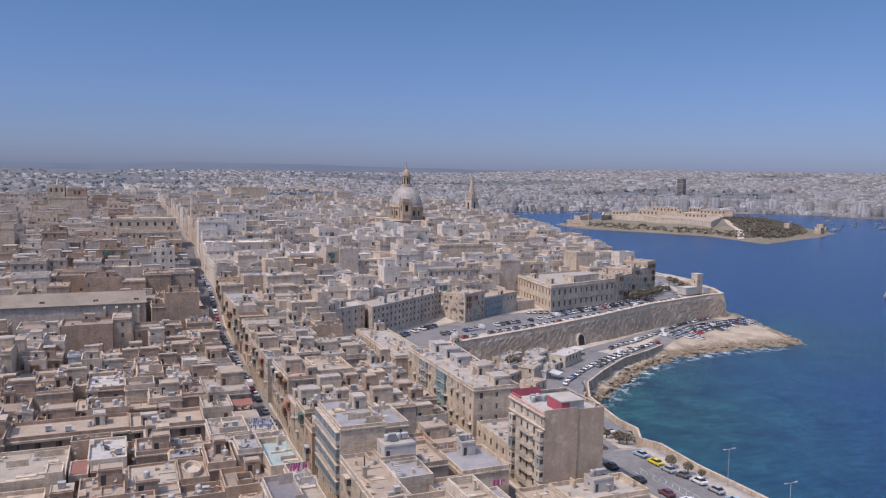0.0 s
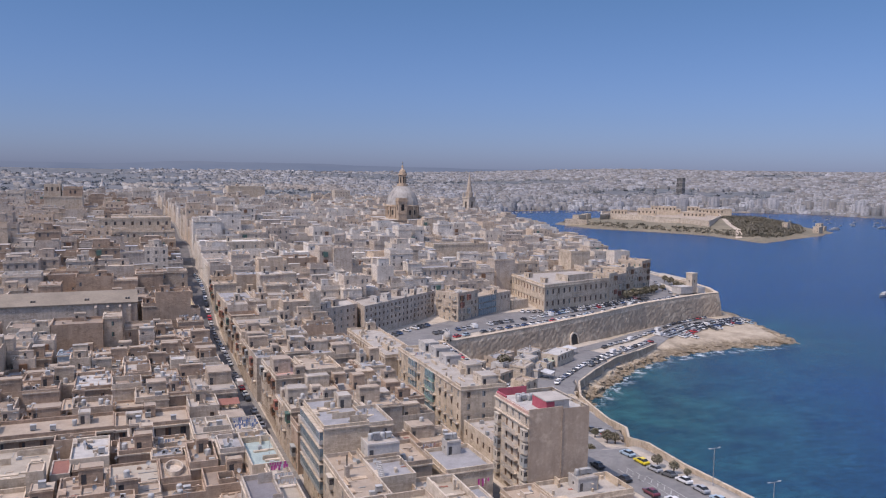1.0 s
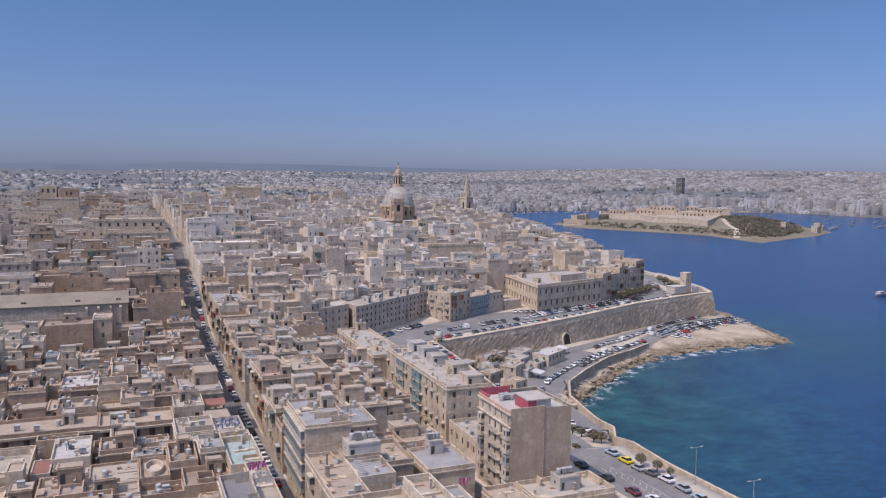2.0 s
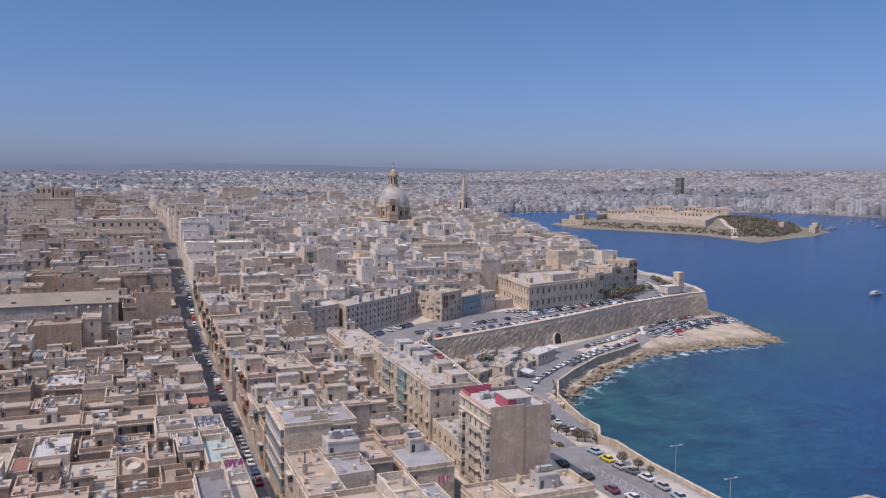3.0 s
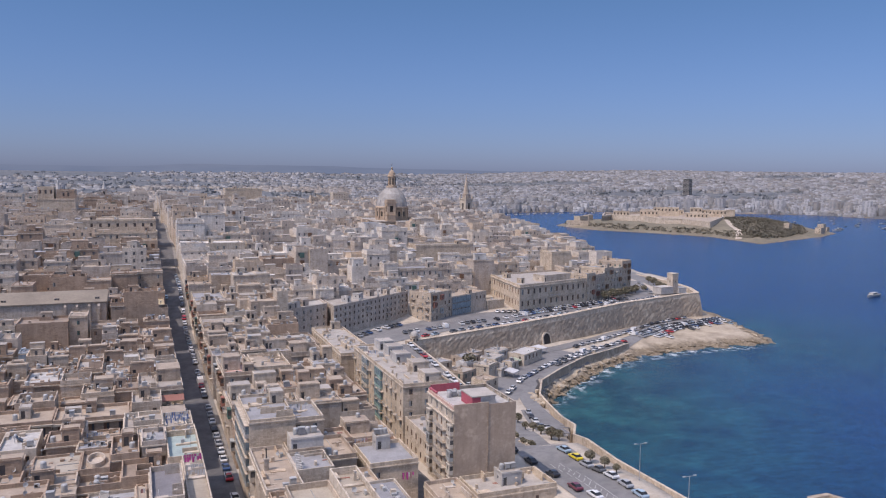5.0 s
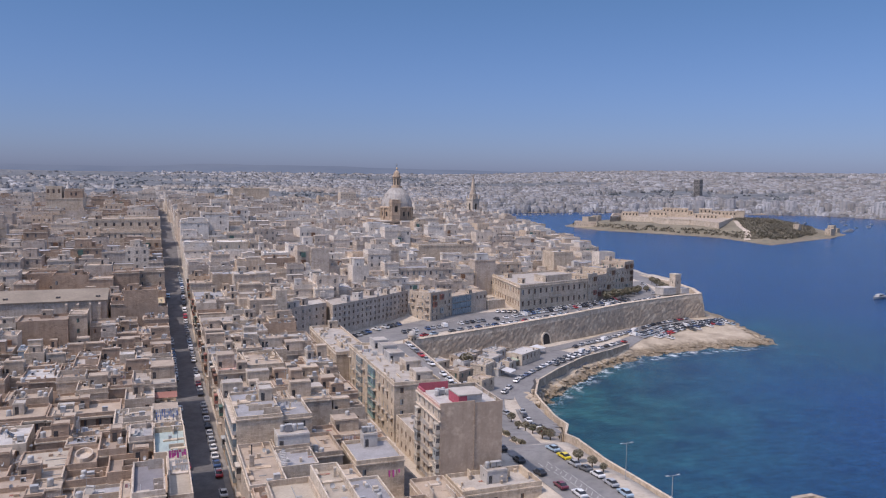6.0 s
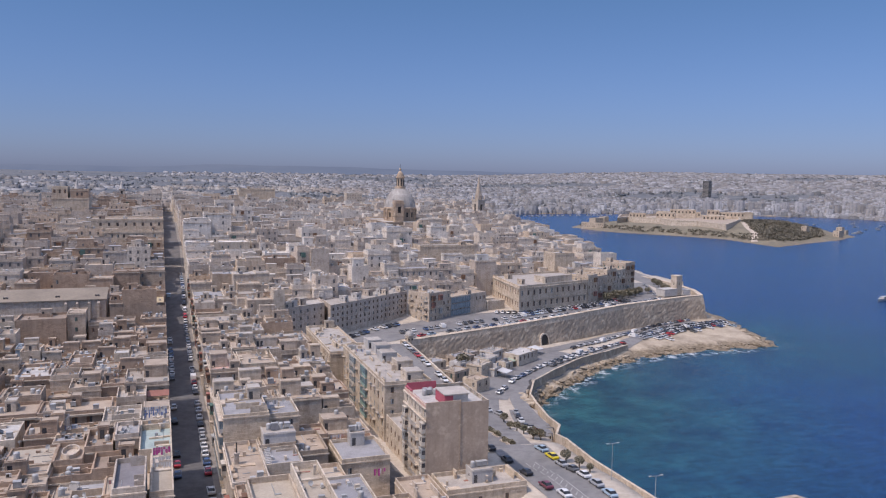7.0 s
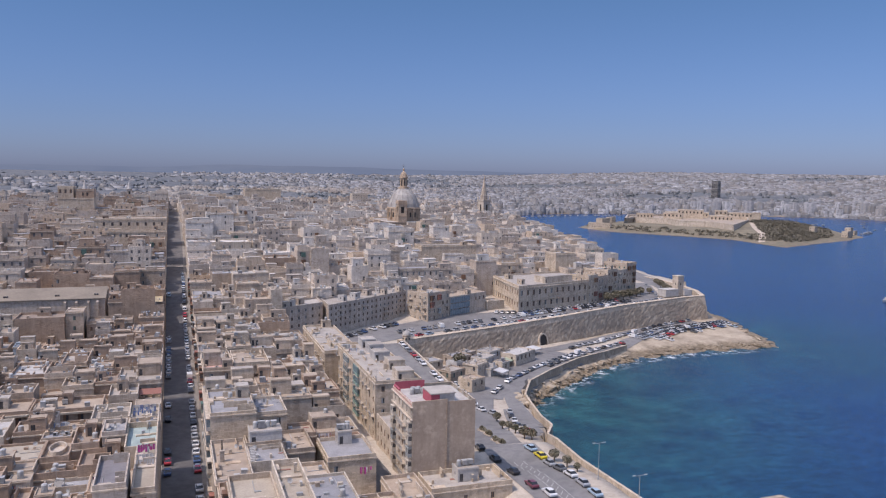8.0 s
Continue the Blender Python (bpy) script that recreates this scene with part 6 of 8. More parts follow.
def long_hall():
    """Plain hall under one long sloping roof, with buttressed front wall and three small rooflights."""
    base = root("hall", -12.0, 323.0, 21, 0, "long plain limestone hall with a sloping tan roof", "hall")
    TAKEN.append((-38.0, 16.0, 307.0, 329.6))
    x0, x1, y0, y1, zf, zk = -26.0, 26.3, -6.4, 6.2, 15.4, 18.4
    mb = MB()
    mb.poly([(x0, y0, -5), (x1, y0, -5), (x1, y0, zf), (x0, y0, zf)])
    mb.poly([(x1, y0, -5), (x1, y1, -5), (x1, y1, zk), (x1, y0, zf)])
    mb.poly([(x1, y1, -5), (x0, y1, -5), (x0, y1, zk), (x1, y1, zk)])
    mb.poly([(x0, y1, -5), (x0, y0, -5), (x0, y0, zf), (x0, y1, zk)])
    part("wall", mb, [STONE_GREY], base)
    rb = MB()
    for e, flip in ((0.0, 1), (0.35, -1)):
        q = [(x0 - 0.3, y0 - 0.4, zf + e), (x1 + 0.3, y0 - 0.4, zf + e), (x1 + 0.3, y1 + 0.2, zk + e), (x0 - 0.3, y1 + 0.2, zk + e)]
        rb.poly(q[::-flip])
    rb.poly([(x0 - 0.3, y0 - 0.4, zf), (x1 + 0.3, y0 - 0.4, zf), (x1 + 0.3, y0 - 0.4, zf + 0.35), (x0 - 0.3, y0 - 0.4, zf + 0.35)])
    rb.poly([(x1 + 0.3, y0 - 0.4, zf), (x1 + 0.3, y1 + 0.2, zk), (x1 + 0.3, y1 + 0.2, zk + 0.35), (x1 + 0.3, y0 - 0.4, zf + 0.35)])
    part("roof", rb, [ROOF_HALL], base)
    for px in (-11.0, 7.5, 22.0):
        m = MB()
        for dx in (0, 0.9):
            m.box(px + dx, px + dx + 0.75, -3.6, -2.9, zf + 0.7, zf + 1.75)
        part("rooflight", m, [GLASS], base)
    for px in (11.0, 15.2, 19.6, 23.0):
        m = MB()
        m.box(px, px + 0.9, y0 - 0.9, y0 - 0.004, -5, zf - 1.2)
        m.poly([(px, y0 - 0.9, zf - 1.2), (px + 0.9, y0 - 0.9, zf - 1.2), (px + 0.9, y0, zf - 0.3), (px, y0, zf - 0.3)])
        part("buttress", m, [STONE_GREY], base)


long_hall()
house(-27.5, -14.2, 287.5, 301.0, 17, 33.2, 1, seed=178, wall=STONE_PALE, front="mixed", left="blank", clutter=5, prob=0.9, storey=3.6, label="pale limestone houses with small balconies over a yard")
house(-42.0, -24.4, 248.0, 262.0, 15, 34.3, 0, seed=179, wall=STONE_WARM, roof=ROOF_TAN, front="windows", left="blank", clutter=5)
house(-24.3, -12.6, 244.0, 257.0, 15, 26.2, 0, seed=180, wall=STONE_BROWN, roof=ROOF_GREY, front="windows", left="blank", clutter=4, huts=0)
house(-34.0, -4.6, 152.0, 169.4, 14, 30.2, 0, seed=181, wall=STONE_WARM, roof=ROOF_CREAM, front="blank", left="blank", clutter=3, huts=0, parapet=0.7, label="broad house with a cream roof terrace and dark skylights")
house(-30.0, -7.6, 128.0, 149.8, 14, 29.0, 0, seed=182, wall=STONE_WARM, roof=ROOF_TAN, front="blank", left="blank", clutter=4, huts=0)
house(-7.5, -4.6, 146.0, 151.0, 14, 33.6, 0, seed=183, wall=STONE_WARM, roof=ROOF_TAN, front="blank", left="blank", clutter=0, huts=0, parapet=0.3)
house(-14.0, 2.5, 287.3, 301.0, 17, 33.6, 1, seed=52, wall=STONE_BROWN, front="blank", clutter=3)
house(9.6, 25.8, 291.0, 301.0, 16, 31.0, 1, seed=53, wall=STONE, front="windows", clutter=6)
house(26.0, 37.1, 241.4, 255.5, 14, 28.2, 0, seed=54, wall=STONE, roof=ROOF_PALE, front="windows", left="blank", clutter=5)
house(26.4, 37.1, 178.2, 191.8, 14, 25.0, 0, seed=55, clutter=6, roof=ROOF_TAN)
house(31.4, 37.1, 191.9, 202.6, 14, 25.4, 0, seed=155, clutter=1, huts=0, roof=ROOF_PALE)
house(24.0, 31.3, 191.9, 202.6, 14, 28.6, 0, seed=156, clutter=4, roof=ROOF_PALE)
house(25.6, 37.1, 202.7, 220.5, 14, 29.3, 0, seed=56, clutter=5, roof=ROOF_PALE, left="windows")
house(22.6, 30.8, 160.5, 171.8, 14, 32.0, 0, seed=57, clutter=4, huts=0, roof=ROOF_PALE, wall=STONE_PALE, front="windows", prob=0.8)
bt = house(30.9, 37.1, 157.4, 171.8, 14, 31.2, 0, seed=157, clutter=2, huts=0, roof=ROOF_PALE, wall=STONE_PALE)
laundry(bt, -2.6, 1.5, 17.2, 11, random.Random(7), ["blue", "pale blue", "white", "grey"])
laundry(bt, -2.6, -1.0, 17.2, 11, random.Random(8), ["blue", "pale blue", "white"])
laundry(bt, -2.6, 3.6, 17.2, 11, random.Random(9), ["white", "white", "blue"])
house(30.9, 37.1, 135.8, 152.0, 14, 32.7, 0, seed=58, roof=ROOF_CYAN, clutter=1, huts=0, front="windows", parapet=1.2, wall=STONE_WARM, label="limestone house with faded turquoise roof terrace")
house(30.9, 37.1, 152.1, 157.3, 14, 32.4, 0, seed=158, roof=ROOF_TAN, clutter=2, huts=0, wall=STONE_WARM)
house(26.2, 30.8, 144.4, 153.0, 14, 33.8, 0, seed=59, roof=ROOF_GREY, clutter=2, huts=0, front="blank", wall=STONE_GREY)
house(27.4, 32.6, 110.0, 124.6, 14, 35.6, 0, seed=60, roof=ROOF_SLATE, clutter=1, huts=0, front="windows", wall=STONE_GREY)
ml = house(33.3, 37.1, 113.0, 135.6, 14, 33.2, 0, seed=61, roof=ROOF_CREAM, clutter=2, huts=0)
laundry(ml, -1.6, 8.6, 19.2, 7, random.Random(4), ["magenta", "magenta", "white"])
laundry(ml, -1.6, 7.2, 19.2, 7, random.Random(5), ["magenta", "white", "magenta"])
laundry(ml, -1.6, 3.0, 19.2, 7, random.Random(6), ["white", "white", "white"])
laundry(ml, -1.6, 0.0, 19.2, 7, random.Random(3), ["white", "white", "white"])
ov = house(15.1, 20.4, 140.0, 151.0, 14, 31.0, 0, seed=62, clutter=0, huts=0, roof=ROOF_TAN, front="blank", label="limestone house with an oval skylight wall on its roof")
m_ = MB()
m_.lathe(0, 0, [(1.0, 0), (1.0, 0.9), (0.86, 0.9), (0.86, 0.05)], 20, 0, 1.7, 3.4)
part("skylight_wall", m_, [STONE], ov, at_=pose(0, 0.5, 17.0))
house(6.3, 15.0, 140.0, 151.0, 14, 31.2, 0, seed=63, clutter=1, huts=0, roof=ROOF_CREAM, front="blank", parapet=0.5)
house(-0.9, 6.2, 155.0, 168.0, 14, 31.6, 0, seed=64, clutter=4, huts=0, roof=WHITE, parapet=0.6)
house(15.0, 21.6, 161.3, 171.8, 14, 29.0, 0, seed=164, clutter=1, huts=0, roof=ROOF_TAN, parapet=0.5)
house(-4.0, -0.6, 150.0, 158.0, 14, 31.2, 0, seed=165, clutter=0, huts=0, roof=RUST, parapet=0.2, label="limestone house with a rust red roof")
poly_house([(-18.0, 180.6), (6.8, 180.6), (6.8, 192.0), (-18.0, 192.0)], 14.5, 29.4, ["windows", "blank", "blank", "blank"], seed=166, wall=STONE_BROWN, roof=ROOF_TAN, storey=4.6, opening=(1.25, 2.3), col=4.1, clutter=5, cornice=True, wkind="brown",
           label="brown limestone townhouse with hooded windows and cornice", trim=True)
poly_house([(6.9, 180.6), (23.4, 180.6), (23.4, 191.5), (6.9, 191.5)], 14.5, 29.2, ["windows", "blank", "blank", "blank"], seed=167, wall=STONE_BROWN, roof=ROOF_TAN, storey=4.6, opening=(1.3, 2.4), col=3.3, clutter=5, cornice=True, wkind="brown",
           label="brown limestone townhouse with close-set tall windows", trim=True)
house(-3.2, 6.0, 215.0, 231.0, 15, 30.0, 0, seed=66, roof=WHITE, clutter=6, huts=0)
house(9.3, 16.2, 221.0, 235.2, 15, 31.2, 0, seed=168, roof=ROOF_PALE, clutter=3, huts=0)
house(18.2, 36.5, 444.0, 460.0, 30, 49.2, 1, seed=67, wall=ORANGE_STONE, front="mixed", left="blank", clutter=4, label="golden limestone house with dark windows")
house(21.7, 25.9, 228.2, 233.4, 14, 33.0, 0, seed=170, wall=STONE_PALE, roof=WHITE, front="windows", left="blank", clutter=0, huts=0, parapet=0.35, prob=0.5)
house(26.0, 37.1, 227.5, 235.2, 14, 29.2, 0, seed=171, wall=STONE, roof=ROOF_GREY, front="blank", left="blank", clutter=3, huts=0, parapet=0.8)
house(26.1, 37.0, 274.0, 294.5, 14, 29.2, 0, seed=172, wall=STONE_BROWN, roof=ROOF_TAN, front="windows", left="blank", clutter=5, prob=0.5)
house(22.6, 36.4, 316.6, 345.0, 18, 32.4, 1, seed=173, wall=STONE_BROWN, roof=ROOF_YELLOW, front="mixed", left="blank", clutter=4, huts=0, parapet=0.6, label="weathered limestone house with a yellowish roof terrace")
house(2.6, 8.8, 289.5, 301.0, 17, 35.6, 1, seed=174, wall=STONE, front="windows", left="blank", clutter=1, huts=0, parapet=0.4)
house(-10.5, -5.7, 263.8, 269.5, 15, 28.9, 0, seed=175, wall=BLUE_RENDER, roof=ROOF_GREY, front="blank", left="blank", clutter=1, huts=0, parapet=0.3, label="small rooftop house rendered pale blue")
house(-12.4, -3.2, 250.5, 263.6, 15, 25.7, 0, seed=176, wall=STONE, roof=WHITE, front="windows", clutter=3, huts=0, parapet=0.6)
house(4.0, 37.1, 462.0, 474.0, 30, 53.0, 1, seed=184, wall=STONE_WARM, roof=ROOF_TAN, front="windows", left="blank", clutter=5, prob=0.6, storey=4.2, opening=(1.2, 1.9), cornice=True, label="weathered limestone house with scattered dark windows and cornice")
house(-12.7, 4.9, 446.0, 461.0, 30, 50.0, 1, seed=177, wall=ORANGE_STONE, front="windows", left="blank", clutter=3, prob=0.8, label="golden limestone house with small dark windows")
aw = root("awning", 33.9, 199.0, 25.4, 0, "rust red sheet canopy on posts over a roof terrace", "awning")
m_ = MB()
m_.poly([(-3.2, -1.8, 2.2), (3.2, -1.8, 2.2), (3.2, 1.8, 2.9), (-3.2, 1.8, 2.9)])
m_.poly([(-3.2, 1.8, 2.98), (3.2, 1.8, 2.98), (3.2, -1.8, 2.28), (-3.2, -1.8, 2.28)])
m_.poly([(-3.2, -1.8, 2.2), (-3.2, -1.8, 2.28), (3.2, -1.8, 2.28), (3.2, -1.8, 2.2)])
part("canopy", m_, [RUST], aw)
for px, py in ((-3, -1.6), (3, -1.6), (-3, 1.6), (3, 1.6)):
    m_ = MB()
    m_.box(px - 0.06, px + 0.06, py - 0.06, py + 0.06, 0, 2.25 if py < 0 else 2.8)
    part("post", m_, [METAL], aw)

# larger buildings that rise from the mass of roofs
house(-6.6, 37.1, 500, 528, 38, 57.8, 1, seed=81, wall=STONE_WARM, front="windows", left="blank", storey=5.0, opening=(1.4, 2.2), prob=0.9, col=4.5, clutter=5, cornice=True, label="broad limestone palace with a row of dark windows")
house(48.4, 82.0, 560, 585, 40, 59.6, 1, seed=82, wall=STONE, front="windows", left="windows", storey=5.0, opening=(1.4, 2.6), prob=1.0, col=3.6, clutter=4, cornice=True, label="limestone palace front with a row of tall dark windows")
house(109.6, 119.2, 383.2, 400, 26, 48.2, 1, seed=83, wall=STONE_GREY, front="blank", left="blank", clutter=4, label="tall plain grey limestone building")
house(87.0, 102.8, 392, 407, 27, 42.8, 1, seed=84, wall=STONE_BROWN, front="windows", left="blank", clutter=4, prob=0.6, label="brown limestone house with small square windows", opening=(0.9, 0.9), storey=3.4)
house(156.6, 179.6, 379.5, 394, 21, 37.0, 1, seed=85, wall=STONE_GREY, front="windows", left="mixed", clutter=5, prob=1.0, col=3.2, storey=4.2, opening=(1.0, 2.0), cornice=True, label="grey limestone palazzo with three rows of windows")
house(193.0, 231.0, 455, 470, 24, 42.4, 1, seed=86, wall=STONE_WARM, front="windows", left="blank", clutter=4, prob=1.0, col=6.2, storey=23.0, opening=(3.8, 6.2), label="limestone building with a tall dark arcade")
house(147.9, 165.0, 464, 480, 28, 44.2, 1, seed=87, wall=STONE_GREY, front="blank", left="blank", clutter=3)
house(60.0, 84.0, 440, 462, 30, 47.5, 1, seed=88, wall=STONE_PALE, roof=ROOF_FAR, front="windows", left="windows", clutter=5, prob=0.5, label="broad pale house with whitish roof terrace")
house(2.0, 14.0, 372, 386, 26, 43.5, 1, seed=89, wall=STONE_GREY, front="blank", left="blank", clutter=2, label="plain pale grey rendered house wall")
house(-42.0, -20.4, 363, 380, 27, 41.4, 1, seed=90, wall=STONE, front="windows", left="blank", clutter=4, prob=0.4)
house(190.5, 232.0, 436.0, 454.8, 20, 25.2, 1, seed=91, wall=STONE, front="windows", left="blank", clutter=6)
house(266.4, 280.0, 409.0, 424.0, 16, 40.6, 1, seed=92, wall=STONE_WARM, front="blank", left="blank", clutter=4, label="tall plain limestone house with a bare front wall")
house(240.4, 252.0, 440.0, 455.0, 20, 36.4, 1, seed=93, wall=STONE_PALE, front="windows", left="windows", clutter=3, prob=0.4)
house(232.1, 240.2, 443.0, 456.0, 20, 35.2, 1, seed=94, wall=STONE_PALE, front="windows", left="blank", clutter=2, prob=0.4)
house(157.0, 172.0, 445.0, 460.0, 28, 42.6, 1, seed=95, wall=STONE_WARM, front="windows", left="windows", clutter=4, prob=0.7)
house(120.0, 161.0, 900.0, 925.0, 42, 68.8, 1, seed=96, wall=STONE_WARM, front="blank", left="blank", clutter=3, label="long plain church body rising over the far roofs", name="church_hall", thing="church")
house(268.0, 289.0, 1000.0, 1016.0, 30, 62.0, 1, seed=97, wall=STONE_PALE, roof=WHITE, front="windows", left="windows", clutter=2, prob=1.0, storey=3.4, label="tall pale apartment block above the far roofs", name="apartment_block", thing="apartment building")
fill(-12, 14, 262, 286.8, 0, (6, 9), seed=119)

# ---------------------------------------------------------------- fill of the blocks
fill(-26, 37.1, 112, 172, 0, (13.5, 18.0), seed=101)
fill(-30, 37.1, 178, 235.2, 0, (11, 16.0), seed=111)
fill(0, 37.1, 241, 302.6, 0, (11, 16.5), seed=121)
fill(-45, 0, 241, 302.6, 2, (11, 16.5), seed=122)
fill(-22, 37.1, 308.4, 383, 1, (10, 19.0), (8, 15), (9, 14), seed=131)
fill(-60, -22, 308.4, 383, 2, (10, 19.0), (8, 15), (9, 14), seed=132)
fill(-66, 37.1, 387, 474, 2, (10, 19), (8, 15), (9, 14), seed=141)
fill(48.2, 84.4, 178, 235.2, 0, (11, 15.5), seed=201, left="windows")
fill(48.2, 84.4, 241, 302.6, 0, (12, 16), seed=202)
BUILT = np.array([(84.4, 306), (100, 325), (142, 356), (152, 362), (198, 378), (212, 396), (260, 405), (272, 385), (312, 410), (332, 455), (345, 480), (368, 527), (378, 565), (382, 607), (403, 680), (414, 740), (424, 800), (430, 895), (446, 985), (505, 1180), (-420, 1180), (-420, 300)], float)


def built(x, y):
    return float(edge_distance(np.array([x]), np.array([y]), BUILT)[0]) > 4


fill(48.4, 84.4, 306, 383, 1, (12, 18), (8, 12), (8, 12), seed=211, keep=built)
fill(84.5, 155, 306, 383, 2, (11, 15), (8, 12), (8, 12), seed=212, keep=built)
fill(155.2, 213, 352, 402, 2, (10, 15), (8, 12), (8, 12), seed=213, keep=built)
fill(48.4, 340, 386, 474, 2, (9, 18), (9, 16), (9, 15), seed=221, keep=built)
for j, (c, d, lx) in enumerate(((478, 560, -85), (564, 640, -95), (645, 730, -110), (736, 840, -125), (846, 960, -145), (966, 1175, -175))):
    fill(lx, 37.1, c, d, 2, ((6, 12), (5, 9), (8, 15), (10, 19), (10, 19), (10, 19))[j], (10, 18), (10, 17), seed=300 + 20 * j, keep=built)
    fill(48.4, 560, c, d, 2, (10, 19), (10, 18), (10, 17), seed=301 + 20 * j, keep=built)
tagged(part("city_houses", JOIN, JOIN_MATS), "dense pale limestone houses with flat roofs filling the city", "houses", kind="stuff")


# ---------------------------------------------------------------- churches
def ribs(mb, cx, cy, prof, n, sx, sy, mat, w=0.5, out=0.25):
    for k in range(n):
        a = 2 * math.pi * k / n
        for (r0, z0), (r1, z1) in zip(prof, prof[1:]):
            def q(r, s, o):
                return (cx + sx * (r + o) * math.cos(a) - s * math.sin(a), cy + sy * (r + o) * math.sin(a) + s * math.cos(a))
            mb.poly([(*q(r0, -w / 2, out), z0), (*q(r0, w / 2, out), z0), (*q(r1, w / 2, out), z1), (*q(r1, -w / 2, out), z1)], mat)
            mb.poly([(*q(r0, -w / 2, -0.1), z0), (*q(r0, -w / 2, out), z0), (*q(r1, -w / 2, out), z1), (*q(r1, -w / 2, -0.1), z1)], mat)
            mb.poly([(*q(r0, w / 2, out), z0), (*q(r0, w / 2, -0.1), z0), (*q(r1, w / 2, -0.1), z1), (*q(r1, w / 2, out), z1)], mat)


def dome_church():
    base = root("domed_church", 225.4, 609.6, 40, 0, "limestone basilica with a great pale ribbed dome and lantern", "church")
    mb = MB()
    mb.box(-19, 19, -21, 30, -4, 9.5, 0, 1)
    mb.box(-19.5, 19.5, -21.5, 30.5, 9.5, 10.2, 0, 1)
    part("nave", mb, [STONE, ROOF_PALE], base)
    mb = MB()
    mb.lathe(0, 0, [(13.6, 9), (13.6, 11.5), (12.9, 11.6), (12.9, 20.0), (13.9, 20.3), (13.9, 21.3), (13.0, 21.6)], 32)
    part("drum", mb, [ORANGE_STONE], base, "golden limestone drum")
    pb = MB()
    pb.box(-0.55, 0.55, -0.8, 0.8, 11.5, 20.2)
    pilaster = pb.mesh("pilaster", [ORANGE_STONE])
    for k in range(16):
        part("pilaster", pilaster, [], base, at_=pose(0, 0, 0, 0, 0, 360 / 16 * k) @ pose(13.2, 0, 0, 0, 0, 90))
    for k in range(16):
        m = MB()
        m.box(-0.8, 0.8, -0.1, 0.1, 0, 3.8)
        part("window", m, [DARK], base, at_=pose(0, 0, 0, 0, 0, 360 / 16 * (k + 0.5)) @ pose(12.95, 0, 13.6, 0, 0, 90))
    prof = [(13.0, 21.6), (12.7, 24.5), (11.6, 28.2), (9.7, 31.8), (7.0, 34.9), (4.6, 36.8), (3.4, 37.6)]
    mb = MB()
    mb.lathe(0, 0, prof, 40)
    part("dome", mb, [LEAD], base, smooth=True)
    rb = MB()
    ribs(rb, 0, 0, prof, 16, 1, 1, 0)
    part("dome_ribs", rb, [LEAD], base)
    mb = MB()
    mb.lathe(0, 0, [(4.6, 37.0), (4.6, 38.6), (3.2, 38.7), (3.2, 45.6), (4.0, 46.0), (4.0, 46.8), (3.1, 46.9), (2.7, 49), (1.5, 50.8), (0.6, 51.6), (0.6, 52.6), (1.0, 53.0), (0.7, 53.8), (0, 54)], 12)
    part("lantern", mb, [ORANGE_STONE], base)
    for k in range(8):
        m = MB()
        m.box(-0.55, 0.55, -0.06, 0.06, 0, 5.2)
        part("lantern_window", m, [DARK], base, at_=pose(0, 0, 0, 0, 0, 45 * k) @ pose(3.2, 0, 39.4, 0, 0, 90))
    mb = MB()
    mb.box(-0.16, 0.16, -0.16, 0.16, 53.8, 57.2)
    mb.box(-0.9, 0.9, -0.16, 0.16, 55.6, 56.0)
    part("cross", mb, [METAL], base)
    tw = MB()
    tw.face_wall((-3.6, -3.6), (1, 0), (0, -1), 7.2, -4, 27, [(2.2, 5.0, 17.5, 22.5)], 0.6, 0, 1)
    tw.face_wall((-3.6, 3.6), (0, -1), (-1, 0), 7.2, -4, 27, [(2.2, 5.0, 17.5, 22.5)], 0.6, 0, 1)
    tw.poly([(3.6, -3.6, -4), (3.6, 3.6, -4), (3.6, 3.6, 27), (3.6, -3.6, 27)])
    tw.poly([(3.6, 3.6, -4), (-3.6, 3.6, -4), (-3.6, 3.6, 27), (3.6, 3.6, 27)])
    tw.box(-4.1, 4.1, -4.1, 4.1, 14.8, 15.5)
    tw.box(-4.2, 4.2, -4.2, 4.2, 25.0, 25.8)
    tw.box(-3.7, 3.7, -3.7, 3.7, 27, 27.6)
    part("bell_tower", tw, [ORANGE_STONE, DARK], base, at_=pose(-6.5, -17, 0))


dome_church()


